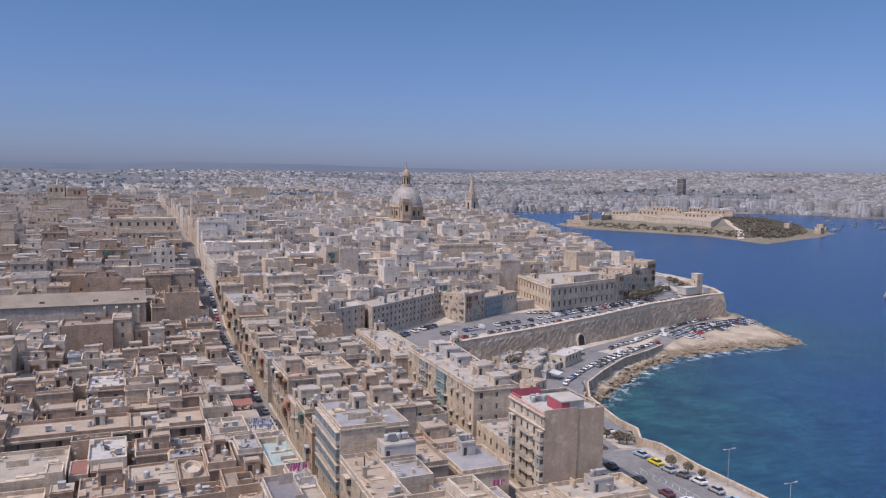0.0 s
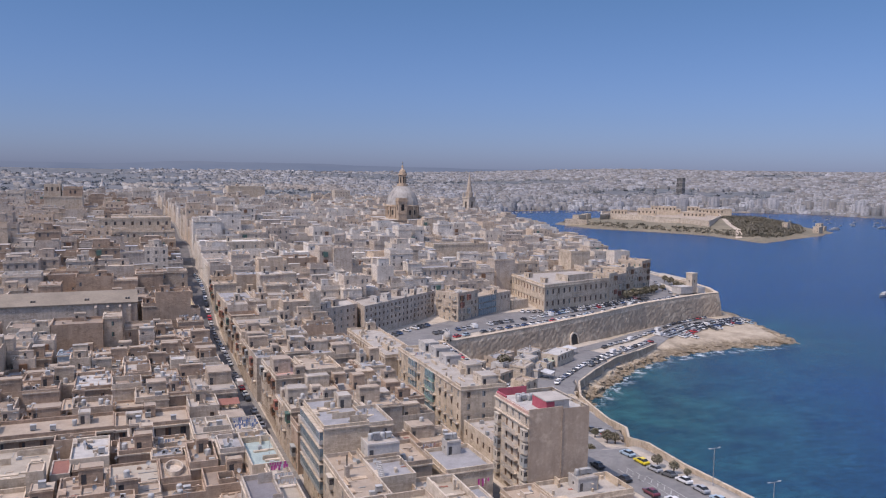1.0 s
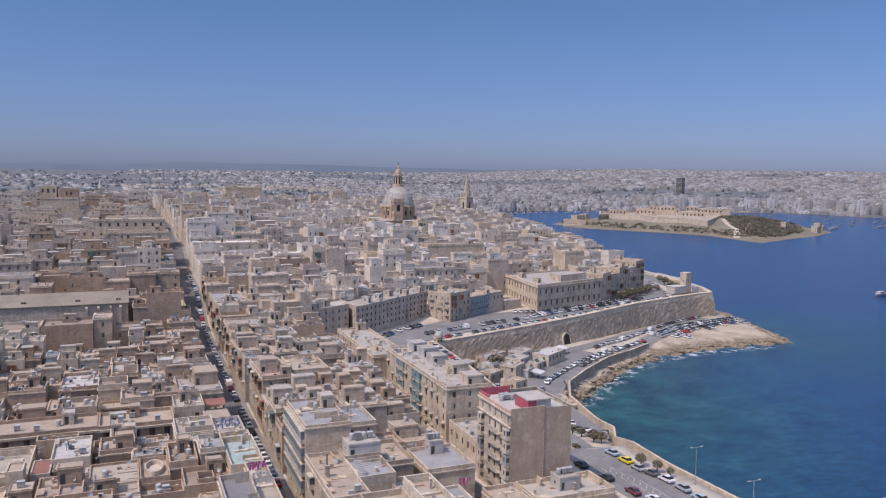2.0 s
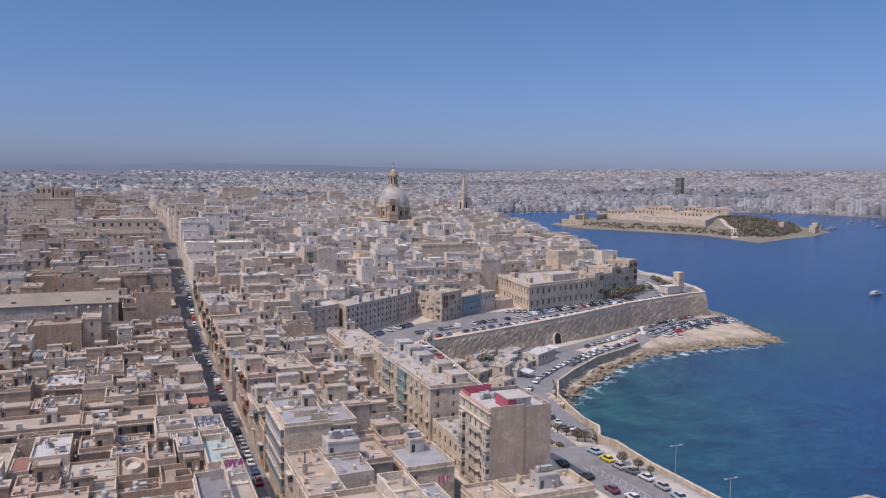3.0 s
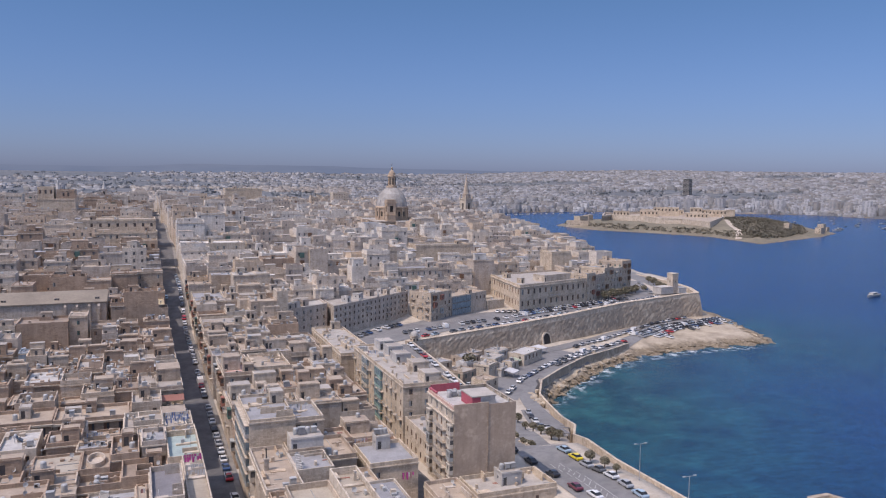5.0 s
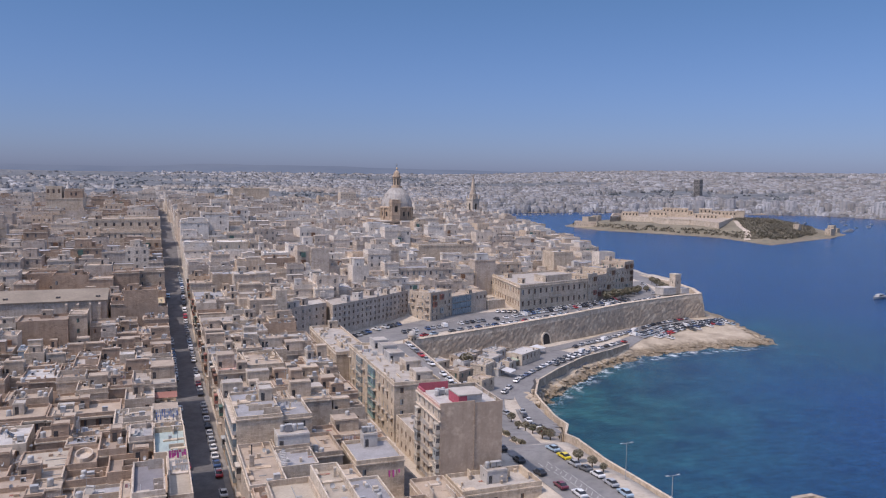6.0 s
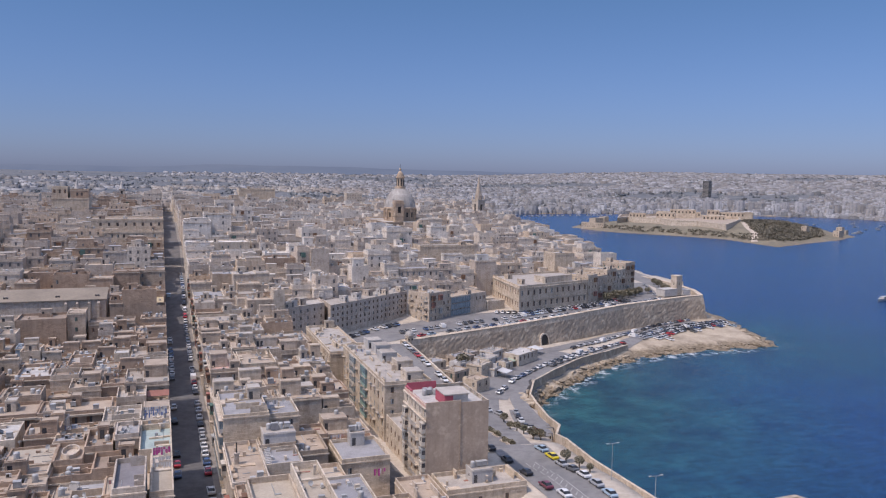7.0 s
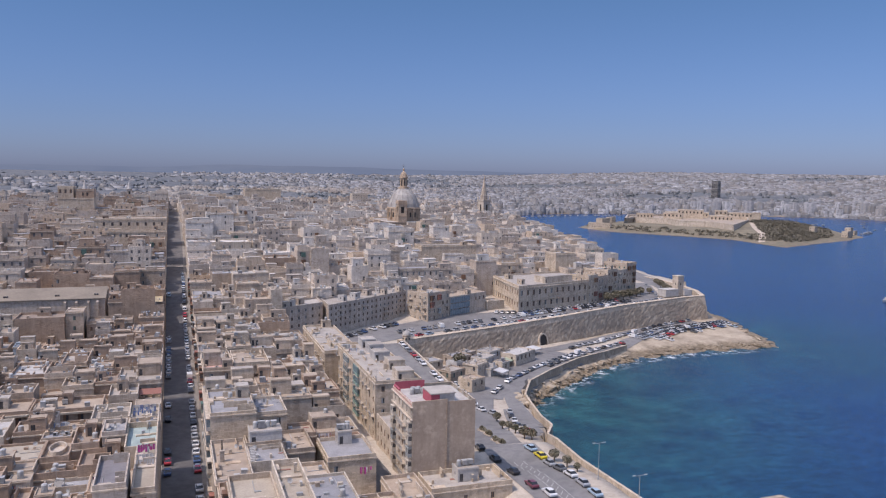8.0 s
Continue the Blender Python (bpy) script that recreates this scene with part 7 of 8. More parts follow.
def spire_church():
    base = root("spired_church", 412, 890, 22, 20, "pale limestone church with a tall tapering spire", "church")
    mb = MB()
    w = 5.6
    for o, u, n in (((-w, -w), (1, 0), (0, -1)), ((-w, w), (0, -1), (-1, 0)), ((w, -w), (0, 1), (1, 0)), ((w, w), (-1, 0), (0, 1))):
        mb.face_wall(o, u, n, 2 * w, -6, 36, [(w - 1.5, w + 1.5, 22, 31)], 0.8, 0, 1)
    mb.box(-w - 0.6, w + 0.6, -w - 0.6, w + 0.6, 19, 20)
    mb.box(-w - 0.7, w + 0.7, -w - 0.7, w + 0.7, 35.5, 37)
    part("tower", mb, [STONE_PALE, DARK], base)
    for sx in (-1, 1):
        for sy in (-1, 1):
            m = MB()
            m.lathe(sx * w * 0.95, sy * w * 0.95, [(0.8, 37), (0.8, 39.5), (0, 43.5)], 6)
            part("pinnacle", m, [STONE_PALE], base)
    mb = MB()
    mb.lathe(0, 0, [(4.6, 37), (4.6, 42), (4.9, 42.4), (3.9, 43), (0.25, 66), (0.25, 67.5), (0, 68)], 8)
    part("spire", mb, [STONE], base)
    mb = MB()
    mb.box(-12, 12, 8, 46, -6, 14)
    mb.poly([(-13, 7.5, 14), (13, 7.5, 14), (0, 7.5, 20)])
    mb.poly([(13, 46.5, 14), (-13, 46.5, 14), (0, 46.5, 20)])
    mb.poly([(-13, 46.5, 14), (-13, 7.5, 14), (0, 7.5, 20), (0, 46.5, 20)], 1)
    mb.poly([(13, 7.5, 14), (13, 46.5, 14), (0, 46.5, 20), (0, 7.5, 20)], 1)
    part("nave", mb, [STONE, ROOF_GREY], base)


spire_church()


def twin_belfry(x, y, zb, top, label):
    base = root("belfry", x, y, zb, 0, label, "belfry", "pair of belfries")
    mb = MB()
    h = top - zb
    w = 3.6
    for o, u, n in (((-w, -w), (1, 0), (0, -1)), ((-w, w), (0, -1), (-1, 0)), ((w, -w), (0, 1), (1, 0)), ((w, w), (-1, 0), (0, 1))):
        mb.face_wall(o, u, n, 2 * w, -6, h - 13, [(w - 1.2, w + 1.2, h - 21, h - 15)], 0.6, 0, 1)
    mb.box(-w - 0.4, w + 0.4, -w - 0.4, w + 0.4, h - 13, h - 12)
    part("tower", mb, [STONE_GREY, DARK], base)
    mb = MB()
    mb.lathe(0, 0, [(3.2, h - 12), (2.4, h - 9), (1.2, h - 4), (0.4, h - 0.8), (0, h)], 8)
    part("spire", mb, [WHITE], base)


twin_belfry(-71, 1146, 36, 75, "grey belfry with a white tapering cap")
twin_belfry(-14.5, 1146, 36, 75, "grey belfry with a white tapering cap")
house(-46, -19, 669, 700, 42, 65, 1, seed=71, wall=STONE_WARM, front="windows", left="blank", huts=0, clutter=2, label="high plain church body rising over the roofs", name="church_hall", thing="church", prob=0.5, col=8, storey=8, opening=(2.0, 3.2))
house(-46, -34.5, 672, 690, 65, 74, 1, seed=72, wall=STONE_WARM, front="windows", left="blank", huts=0, clutter=0, label="square upper stage above the church body", name="church_stage", thing="church", prob=0.8, opening=(1.6, 3.0), storey=6)
house(-32.5, -19.2, 672, 690, 65, 72, 1, seed=73, wall=STONE_BROWN, front="windows", left="blank", huts=0, clutter=1, label="brown upper stage beside the church stage", name="church_stage", thing="church", prob=0.8, opening=(1.4, 2.6), storey=6)
house(-18.8, 12, 672, 696, 42, 56, 1, seed=74, wall=STONE, front="blank", left="blank", huts=0, clutter=3, label="long plain limestone church aisle", name="church_aisle", thing="church")


# ---------------------------------------------------------------- fort and houses on the island
def fort():
    base = root("island_fort", 900, 1090, 0, 0, "low golden limestone star fort with bastions on the island", "fort")
    ring = [(792, 1176), (836, 1214), (866, 1150), (852, 1096), (884, 1068), (868, 976), (1010, 1108), (1090, 1210), (1010, 1300), (870, 1290)]
    mb = MB()
    n = len(ring)
    cx_, cy_ = 930, 1160
    for i in range(n):
        a, b = ring[i], ring[(i + 1) % n]
        def s(p, f):
            return (cx_ + (p[0] - cx_) * f - 900, cy_ + (p[1] - cy_) * f - 1090)
        mb.poly([(*s(a, 1.0), 0), (*s(b, 1.0), 0), (*s(b, 0.972), 17.5), (*s(a, 0.972), 17.5)], 0)
        mb.poly([(*s(a, 0.977), 17.5), (*s(b, 0.977), 17.5), (*s(b, 0.975), 19), (*s(a, 0.975), 19)], 1)
        mb.poly([(*s(a, 0.975), 19), (*s(b, 0.975), 19), (*s(b, 0.955), 19), (*s(a, 0.955), 19)], 1)
        mb.poly([(*s(a, 0.955), 19), (*s(b, 0.955), 19), (*s(b, 0.955), 15.5), (*s(a, 0.955), 15.5)], 1)
    mb.poly([((cx_ + (p[0] - cx_) * 0.957) - 900, (cy_ + (p[1] - cy_) * 0.957) - 1090, 15.6) for p in ring], 2)
    part("rampart", mb, [STONE_PALE, STONE_PALE, ROOF_TAN], base)
    for (x, y, w, d, h, rz) in ((962, 1214, 46, 14, 31, -40), (914, 1200, 34, 16, 26, -40), (1012, 1190, 22, 16, 31, -40), (1044, 1178, 46, 12, 27, -40), (870, 1225, 30, 10, 24, -40), (1068, 1160, 14, 14, 28, -40), (980, 1250, 80, 10, 25, -40), (990, 1160, 40, 20, 22.5, -40)):
        m = MB()
        k = int(w / 6)
        m.face_wall((-w / 2, -d / 2), (1, 0), (0, -1), w, 14, h, [(w * (i + 0.5) / k - 1.2, w * (i + 0.5) / k + 1.2, h - 6, h - 2.2) for i in range(k)] if w > 20 else [], 0.5, 0, 1)
        m.poly([(-w / 2, d / 2, 14), (-w / 2, -d / 2, 14), (-w / 2, -d / 2, h), (-w / 2, d / 2, h)])
        m.poly([(w / 2, -d / 2, 14), (w / 2, d / 2, 14), (w / 2, d / 2, h), (w / 2, -d / 2, h)])
        m.poly([(w / 2, d / 2, 14), (-w / 2, d / 2, 14), (-w / 2, d / 2, h), (w / 2, d / 2, h)])
        m.box(-w / 2 - 0.3, w / 2 + 0.3, -d / 2 - 0.3, d / 2 + 0.3, h, h + 0.8, 0)
        part("barrack", m, [STONE_WARM, DARK], base, at_=pose(x - 900, y - 1090, 0, 0, 0, rz))


fort()
for i, (x, y, w, d, h, rz) in enumerate(((735, 1168, 26, 10, 9, -50), (762, 1190, 30, 12, 11, 30), (745, 1150, 14, 9, 7, -40), (1040, 925, 24, 9, 9, 28), (1070, 950, 14, 9, 11, 28), (1092, 962, 16, 8, 6, 28), (978, 930, 12, 8, 10, 25), (792, 1215, 24, 10, 10, 40))):
    house(x - w / 2, x + w / 2, y - d / 2, y + d / 2, land_z(x, y), land_z(x, y) + h, 2, rz=rz, seed=400 + i, wall=STONE_WARM, huts=0, name="shore_house", label="plain old limestone building on the island shore", thing="house")


ribbon("track", smooth_path([(985, 1075), (925, 995), (870, 915), (826, 868)]), 4.5, STONE_PALE, "pale dirt track down to the island shore", "track", 0.4, 8.0)

# ---------------------------------------------------------------- foliage
def clump_mesh(name, n, spread, size, seed, trunk=None):
    """Many small tilted leaf tufts; spread gives the half sizes of the crown."""
    r = np.random.RandomState(seed)
    p = r.normal(0, 0.7, (n, 3))
    p = p / np.maximum(1, np.linalg.norm(p, axis=1))[:, None] * np.array(spread)
    p *= (1 + 0.10 * np.sin(3 * np.arctan2(p[:, 1], p[:, 0]) + seed))[:, None]
    u = r.normal(0, 1, (n, 3))
    u /= np.linalg.norm(u, axis=1)[:, None]
    v = np.cross(u, r.normal(0, 1, (n, 3)))
    v /= np.linalg.norm(v, axis=1)[:, None]
    s = size * r.uniform(0.6, 1.4, (n, 1))
    co = np.stack([p - u * s - v * s * 0.6, p + u * s - v * s * 0.6, p + u * s * 0.7 + v * s, p - u * s * 0.7 + v * s], 1).reshape(-1, 3)
    return np_mesh(name, co, np.arange(4 * n).reshape(-1, 4), [OLIVE])


def tree(x, y, h, r, seed, label="small dusty green tree on the promenade"):
    z = land_z(x, y)
    base = root("tree", x, y, z, seed * 40, label, "tree", "promenade trees")
    mb = MB()
    mb.lathe(0, 0, [(0.22, -0.2), (0.16, h * 0.4), (0.12, h * 0.62)], 7)
    for k in range(3):
        a = 2.1 * k + seed
        for j in range(2):
            t0, t1 = j / 2, (j + 1) / 2
            c0 = (math.cos(a) * r * 0.5 * t0, math.sin(a) * r * 0.5 * t0, h * (0.5 + 0.3 * t0))
            c1 = (math.cos(a) * r * 0.5 * t1, math.sin(a) * r * 0.5 * t1, h * (0.5 + 0.3 * t1))
            mb.poly([(c0[0] - 0.07, c0[1], c0[2]), (c0[0] + 0.07, c0[1], c0[2]), (c1[0] + 0.05, c1[1], c1[2]), (c1[0] - 0.05, c1[1], c1[2])])
            mb.poly([(c0[0], c0[1] - 0.07, c0[2]), (c0[0], c0[1] + 0.07, c0[2]), (c1[0], c1[1] + 0.05, c1[2]), (c1[0], c1[1] - 0.05, c1[2])])
    part("trunk", mb, [BARK], base)
    k = ("crown", seed % 3)
    if k not in SHARED:
        SHARED[k] = clump_mesh("crown", 460, (1, 1, 0.75), 0.12, seed % 3)
    part("crown", SHARED[k], [], base, at_=pose(0, 0, h * 0.78) @ Matrix.Diagonal((r, r, r, 1)))


for i, (x, y, h, r) in enumerate(((138.9, 190.5, 2.6, 1.2), (139.6, 197, 2.4, 1.1), (141.0, 205, 2.8, 1.3), (138.4, 184.6, 2.4, 1.1), (138.6, 178.6, 3.2, 1.6), (140.4, 177.2, 2.8, 1.4), (132.8, 148.2, 2.8, 1.3), (133.6, 142.8, 2.8, 1.2), (134.2, 138.6, 2.0, 0.9),
                                  (154, 276, 6.5, 2.8), 
                                  (281, 370, 5.0, 2.6), (289, 374.5, 5.4, 2.9), (297, 379, 4.8, 2.5), (304, 383, 5.0, 2.6), (312, 388, 4.6, 2.4), (328, 398, 3.6, 1.8), (330, 388, 3.2, 1.6), (343, 398, 4.5, 2.2), (347, 408, 4.2, 2.2), (352, 421, 4.6, 2.4), (356, 432, 4.2, 2.0), (338, 392, 3.6, 1.9), (318, 393, 4.4, 2.3))):
    tree(x, y, h, r, i)


def hedge(x, y, rz, seed):
    base = root("hedge", x, y, land_z(x, y) + 0.15, rz, "clipped dark green hedge in the road median", "hedge", "median hedges")
    k = ("hedge", seed % 2)
    if k not in SHARED:
        SHARED[k] = clump_mesh("leaves", 260, (0.75, 1.7, 0.6), 0.2, 5 + seed)
    part("leaves", SHARED[k], [], base, at_=pose(0, 0, 0.75))
    mb = MB()
    mb.box(-0.8, 0.8, -1.9, 1.9, -0.4, 0.3)
    part("planter", mb, [STONE_PALE], base)


for i, (x, y) in enumerate(((130.0, 190.5), (129.6, 184.6), (129.0, 177.6), (128.0, 171))):
    hedge(x, y, 4, i)


def shore_rocks():
    """Broken ledges and boulders along the waterline, joined because nobody could count them."""
    r = np.random.RandomState(5)
    line = densify([(162, 226), (172, 241), (182, 251), (195, 262), (214, 277), (230, 288), (242, 293), (263, 302), (280, 305.5), (298, 307), (318, 306.5), (332, 307), (343, 309.5), (350, 324), (361, 353)], 1.0)
    mb = MB()
    for x, y in line:
        for _ in range(2 if x < 250 else (1 if r.uniform() < 0.55 else 0)):
            cx_, cy_ = x + r.normal(0, 2.2) - 1.0, y + r.normal(0, 2.0) + 1.0
            z = max(land_z(cx_, cy_), -0.8)
            n, a, b, h = 7, r.uniform(0.6, 2.6), r.uniform(0.4, 1.3), r.uniform(0.15, 0.75)
            tw = r.uniform(0, 6.28)
            rings = []
            for f, zz in ((1.0, -0.6), (1.05, h * 0.5), (0.75, h * 0.9), (0.3, h)):
                ring = []
                for k in range(n):
                    t = 6.283 * k / n
                    q = f * r.uniform(0.75, 1.15)
                    u, v = a * q * math.cos(t), b * q * math.sin(t)
                    ring.append((cx_ + u * math.cos(tw) - v * math.sin(tw), cy_ + u * math.sin(tw) + v * math.cos(tw), z + zz + r.uniform(-0.1, 0.1)))
                rings.append(ring)
            for p, q in zip(rings, rings[1:]):
                for k in range(n):
                    j = (k + 1) % n
                    mb.poly([p[k], p[j], q[j], q[k]])
            mb.poly(rings[-1])
    tagged(part("shore_rocks", mb, [ROCK]), "broken brown limestone rocks along the waterline", "rocks", kind="stuff")


shore_rocks()

# thicket on the island and green patches in the far towns, too many to count
rs = np.random.RandomState(8)


def thicket(name, pts, size, n_each, label, mat=None):
    n = len(pts)
    p = np.repeat(pts, n_each, axis=0)
    p = p + rs.normal(0, 1, p.shape) * np.array([size, size, size * 0.36])
    m = len(p)
    u = rs.normal(0, 1, (m, 3)); u /= np.linalg.norm(u, axis=1)[:, None]
    v = np.cross(u, rs.normal(0, 1, (m, 3))); v /= np.linalg.norm(v, axis=1)[:, None]
    s = size * rs.uniform(0.25, 0.6, (m, 1))
    co = np.stack([p - u * s - v * s, p + u * s - v * s, p + u * s + v * s, p - u * s + v * s], 1).reshape(-1, 3)
    tagged(new(name, np_mesh(name, co, np.arange(4 * m).reshape(-1, 4), [mat or OLIVE])), label, "trees", kind="stuff")


GROVE = np.array([(905, 960), (850, 870), (880, 850), (1000, 915), (1060, 985), (1110, 1060), (1150, 1150), (1080, 1190), (1000, 1090)], float)
q = rs.uniform((830, 830), (1180, 1200), (2600, 2))
q = q[edge_distance(q[:, 0], q[:, 1], GROVE) > 0][:900]
thicket("island_thicket", np.column_stack([q, land_height(q[:, 0], q[:, 1]) + 2.0]), 1.7, 75, "dense dark green thicket on the island", ISLE_GREEN)
q = rs.uniform((740, 850), (900, 1240), (2600, 2))
dd = edge_distance(q[:, 0], q[:, 1], ISLE)
q = q[(dd > 20) & (dd < 52)][:230]
thicket("island_shrubs", np.column_stack([q, land_height(q[:, 0], q[:, 1]) + 1.0]), 2.0, 14, "low dry green shrubs along the island shore", ISLE_GREEN)
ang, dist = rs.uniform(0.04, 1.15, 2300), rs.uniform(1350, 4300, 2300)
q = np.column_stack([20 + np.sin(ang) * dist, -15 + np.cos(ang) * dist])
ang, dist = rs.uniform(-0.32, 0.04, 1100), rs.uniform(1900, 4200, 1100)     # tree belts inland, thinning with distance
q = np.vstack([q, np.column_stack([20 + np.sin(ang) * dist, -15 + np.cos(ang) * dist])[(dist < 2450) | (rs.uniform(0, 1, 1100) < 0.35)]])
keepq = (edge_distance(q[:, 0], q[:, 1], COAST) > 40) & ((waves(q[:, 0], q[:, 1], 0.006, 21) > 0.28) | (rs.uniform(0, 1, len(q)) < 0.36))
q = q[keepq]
thicket("far_woods", np.column_stack([q, land_height(q[:, 0], q[:, 1]) + 0.5]), 5.5, 22, "haze-tinted woods and gardens among the far towns", HAZY_GREEN)


# ---------------------------------------------------------------- the towns across the water
def island_tones(name, tones):
    """One tone for each far building."""
    m, nt, bs = material(name, 0.9)
    g = nt.nodes.new("ShaderNodeNewGeometry")
    k = len(tones)
    c = ramp(nt, g.outputs['Random Per Island'], [(i / (k - 1), t) for i, t in enumerate(tones)])
    c = mixc(nt, 'MULTIPLY', 0.8, c, ramp(nt, noise_tex(nt, 0.12, 4, 0.7), [(0.35, (0.78, 0.77, 0.76)), (0.6, (1.05, 1.05, 1.05))]))
    nt.links.new(c, bs.inputs['Base Color'])
    return m


# bluish haze is in these tones; the darkest stand for shaded gaps
TOWN_WHITE = island_tones("haze_tinted_town_tones", [(0.31, 0.315, 0.335), (0.19, 0.175, 0.165), (0.255, 0.255, 0.27), (0.37, 0.375, 0.395), (0.15, 0.145, 0.145), (0.28, 0.265, 0.255), (0.125, 0.13, 0.135), (0.235, 0.235, 0.25), (0.33, 0.335, 0.355), (0.17, 0.17, 0.18)])
TOWN_TAN = island_tones("suburb_limestone", [(0.36, 0.32, 0.29), (0.24, 0.21, 0.19), (0.40, 0.37, 0.34), (0.30, 0.265, 0.24), (0.42, 0.40, 0.38), (0.20, 0.175, 0.16), (0.35, 0.315, 0.285)])


def town(name, pts, size, heights, label, rot=0.4, bands=2, mat=None, low=0.5, long=1.0):
    """Many far buildings as joined boxes with upper rooms and window bands."""
    n = len(pts)
    z0 = land_height(pts[:, 0], pts[:, 1]) - 4
    a = rs.uniform(-0.25, 0.25, n) + rot
    sx, sy = rs.uniform(size[0], size[1] * long, n) / 2, rs.uniform(*size, n) / 2
    hh = heights[0] + (heights[1] - heights[0]) * rs.uniform(0, 1, n) ** (1 / low) + 4
    co, mi = [], []

    def boxes(ox, oy, hx, hy, zl, zh, mat):
        c, s = np.cos(a), np.sin(a)
        v = []
        for z in (zl, zh):
            for dx, dy in ((-1, -1), (1, -1), (1, 1), (-1, 1)):
                lx, ly = ox + dx * hx, oy + dy * hy
                v.append(np.stack([pts[:, 0] + lx * c - ly * s, pts[:, 1] + lx * s + ly * c, z], -1))
        co.append(np.stack(v, 1).reshape(-1, 3))
        mi.append(np.full(5 * n, mat))
    boxes(0, 0, sx, sy, z0, z0 + hh, 0)
    boxes(sx * rs.uniform(-0.5, 0.5, n), sy * rs.uniform(-0.5, 0.5, n), sx * 0.4, sy * 0.45, z0 + hh, z0 + hh + rs.uniform(0.5, 3.5, n), 0)
    for k in range(bands):          # loggias and window bands
        zz = z0 + hh - 2.2 - k * 3.2
        ok = np.where(zz > z0 + 4, 1.0, 0.02)
        boxes(-sx * 0.45, 0, sx * 0.22 * ok, sy + 0.12, zz - 0.9 * ok, zz + 0.7 * ok, 1)
        boxes(sx * 0.4, 0, sx * 0.22 * ok, sy + 0.12, zz - 0.9 * ok, zz + 0.7 * ok, 1)
        boxes(0, 0.1, sx + 0.12, sy * 0.3 * ok, zz - 0.9 * ok, zz + 0.7 * ok, 1)
    co = np.concatenate(co)
    quad = np.array([(0, 1, 5, 4), (1, 2, 6, 5), (2, 3, 7, 6), (3, 0, 4, 7), (4, 5, 6, 7)])
    fc = (np.arange(len(co) // 8)[:, None, None] * 8 + quad[None]).reshape(-1, 4)
    me = np_mesh(name, co, fc, [mat or TOWN_WHITE, TOWN_WINDOW], False, np.concatenate(mi))
    tagged(new(name, me), label, "town", kind="stuff")


def scatter(n, dmin, dmax, a0, a1, inland, clear=None):
    ang, dist = rs.uniform(a0, a1, n), np.sqrt(rs.uniform(dmin ** 2, dmax ** 2, n))
    p = np.column_stack([20 + np.sin(ang) * dist, -15 + np.cos(ang) * dist])
    p = p[edge_distance(p[:, 0], p[:, 1], COAST) > inland]
    return p if clear is None else p[waves(p[:, 0], p[:, 1], 0.006, 21) < clear]


town("near_suburb", scatter(3600, 1080, 1900, -0.32, 0.42, 14), (9, 24), (7, 19), "dense pale limestone suburb beyond the church", rot=0.0, bands=1, mat=TOWN_TAN)
town("inland_suburb", np.vstack([scatter(300, 1900, 2300, -0.32, 0.0, 14, 0.1), scatter(1700, 1900, 2600, 0.0, 0.36, 14, 0.2)]), (6, 17), (3, 9), "limestone houses of an inland suburb", rot=0.0, bands=0, long=2.0, mat=TOWN_TAN)
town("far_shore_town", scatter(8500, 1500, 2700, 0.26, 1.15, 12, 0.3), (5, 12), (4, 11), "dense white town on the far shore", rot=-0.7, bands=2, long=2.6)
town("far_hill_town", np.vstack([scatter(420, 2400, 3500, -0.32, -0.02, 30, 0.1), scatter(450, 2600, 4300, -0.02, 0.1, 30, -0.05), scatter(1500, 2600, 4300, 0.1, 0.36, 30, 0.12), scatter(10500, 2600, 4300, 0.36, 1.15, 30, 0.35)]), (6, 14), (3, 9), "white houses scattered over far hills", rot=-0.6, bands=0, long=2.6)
# waterfront blocks
wf = np.array(densify([(1240, 1640), (1575, 1470), (1625, 1240), (2010, 920)], 17)) + np.array([22, 24])
wf = wf + rs.normal(0, 5, wf.shape)
town("waterfront_flats", wf, (10, 26), (10, 34), "tall pale waterfront apartment blocks", rot=-0.6, bands=7, low=0.8)
wf3 = wf + np.array([34, 38]) + rs.normal(0, 9, wf.shape)
town("second_row_flats", wf3, (10, 24), (10, 24), "pale apartment blocks behind the waterfront", rot=-0.6, bands=4, low=0.7)
wf2 = np.array(densify([(760, 1600), (880, 1685), (1030, 1700), (1250, 1660)], 24))
town("waterfront_houses", wf2 + rs.normal(0, 4, wf2.shape), (10, 22), (8, 18), "pale waterfront houses across the harbour", rot=0.1, bands=3)


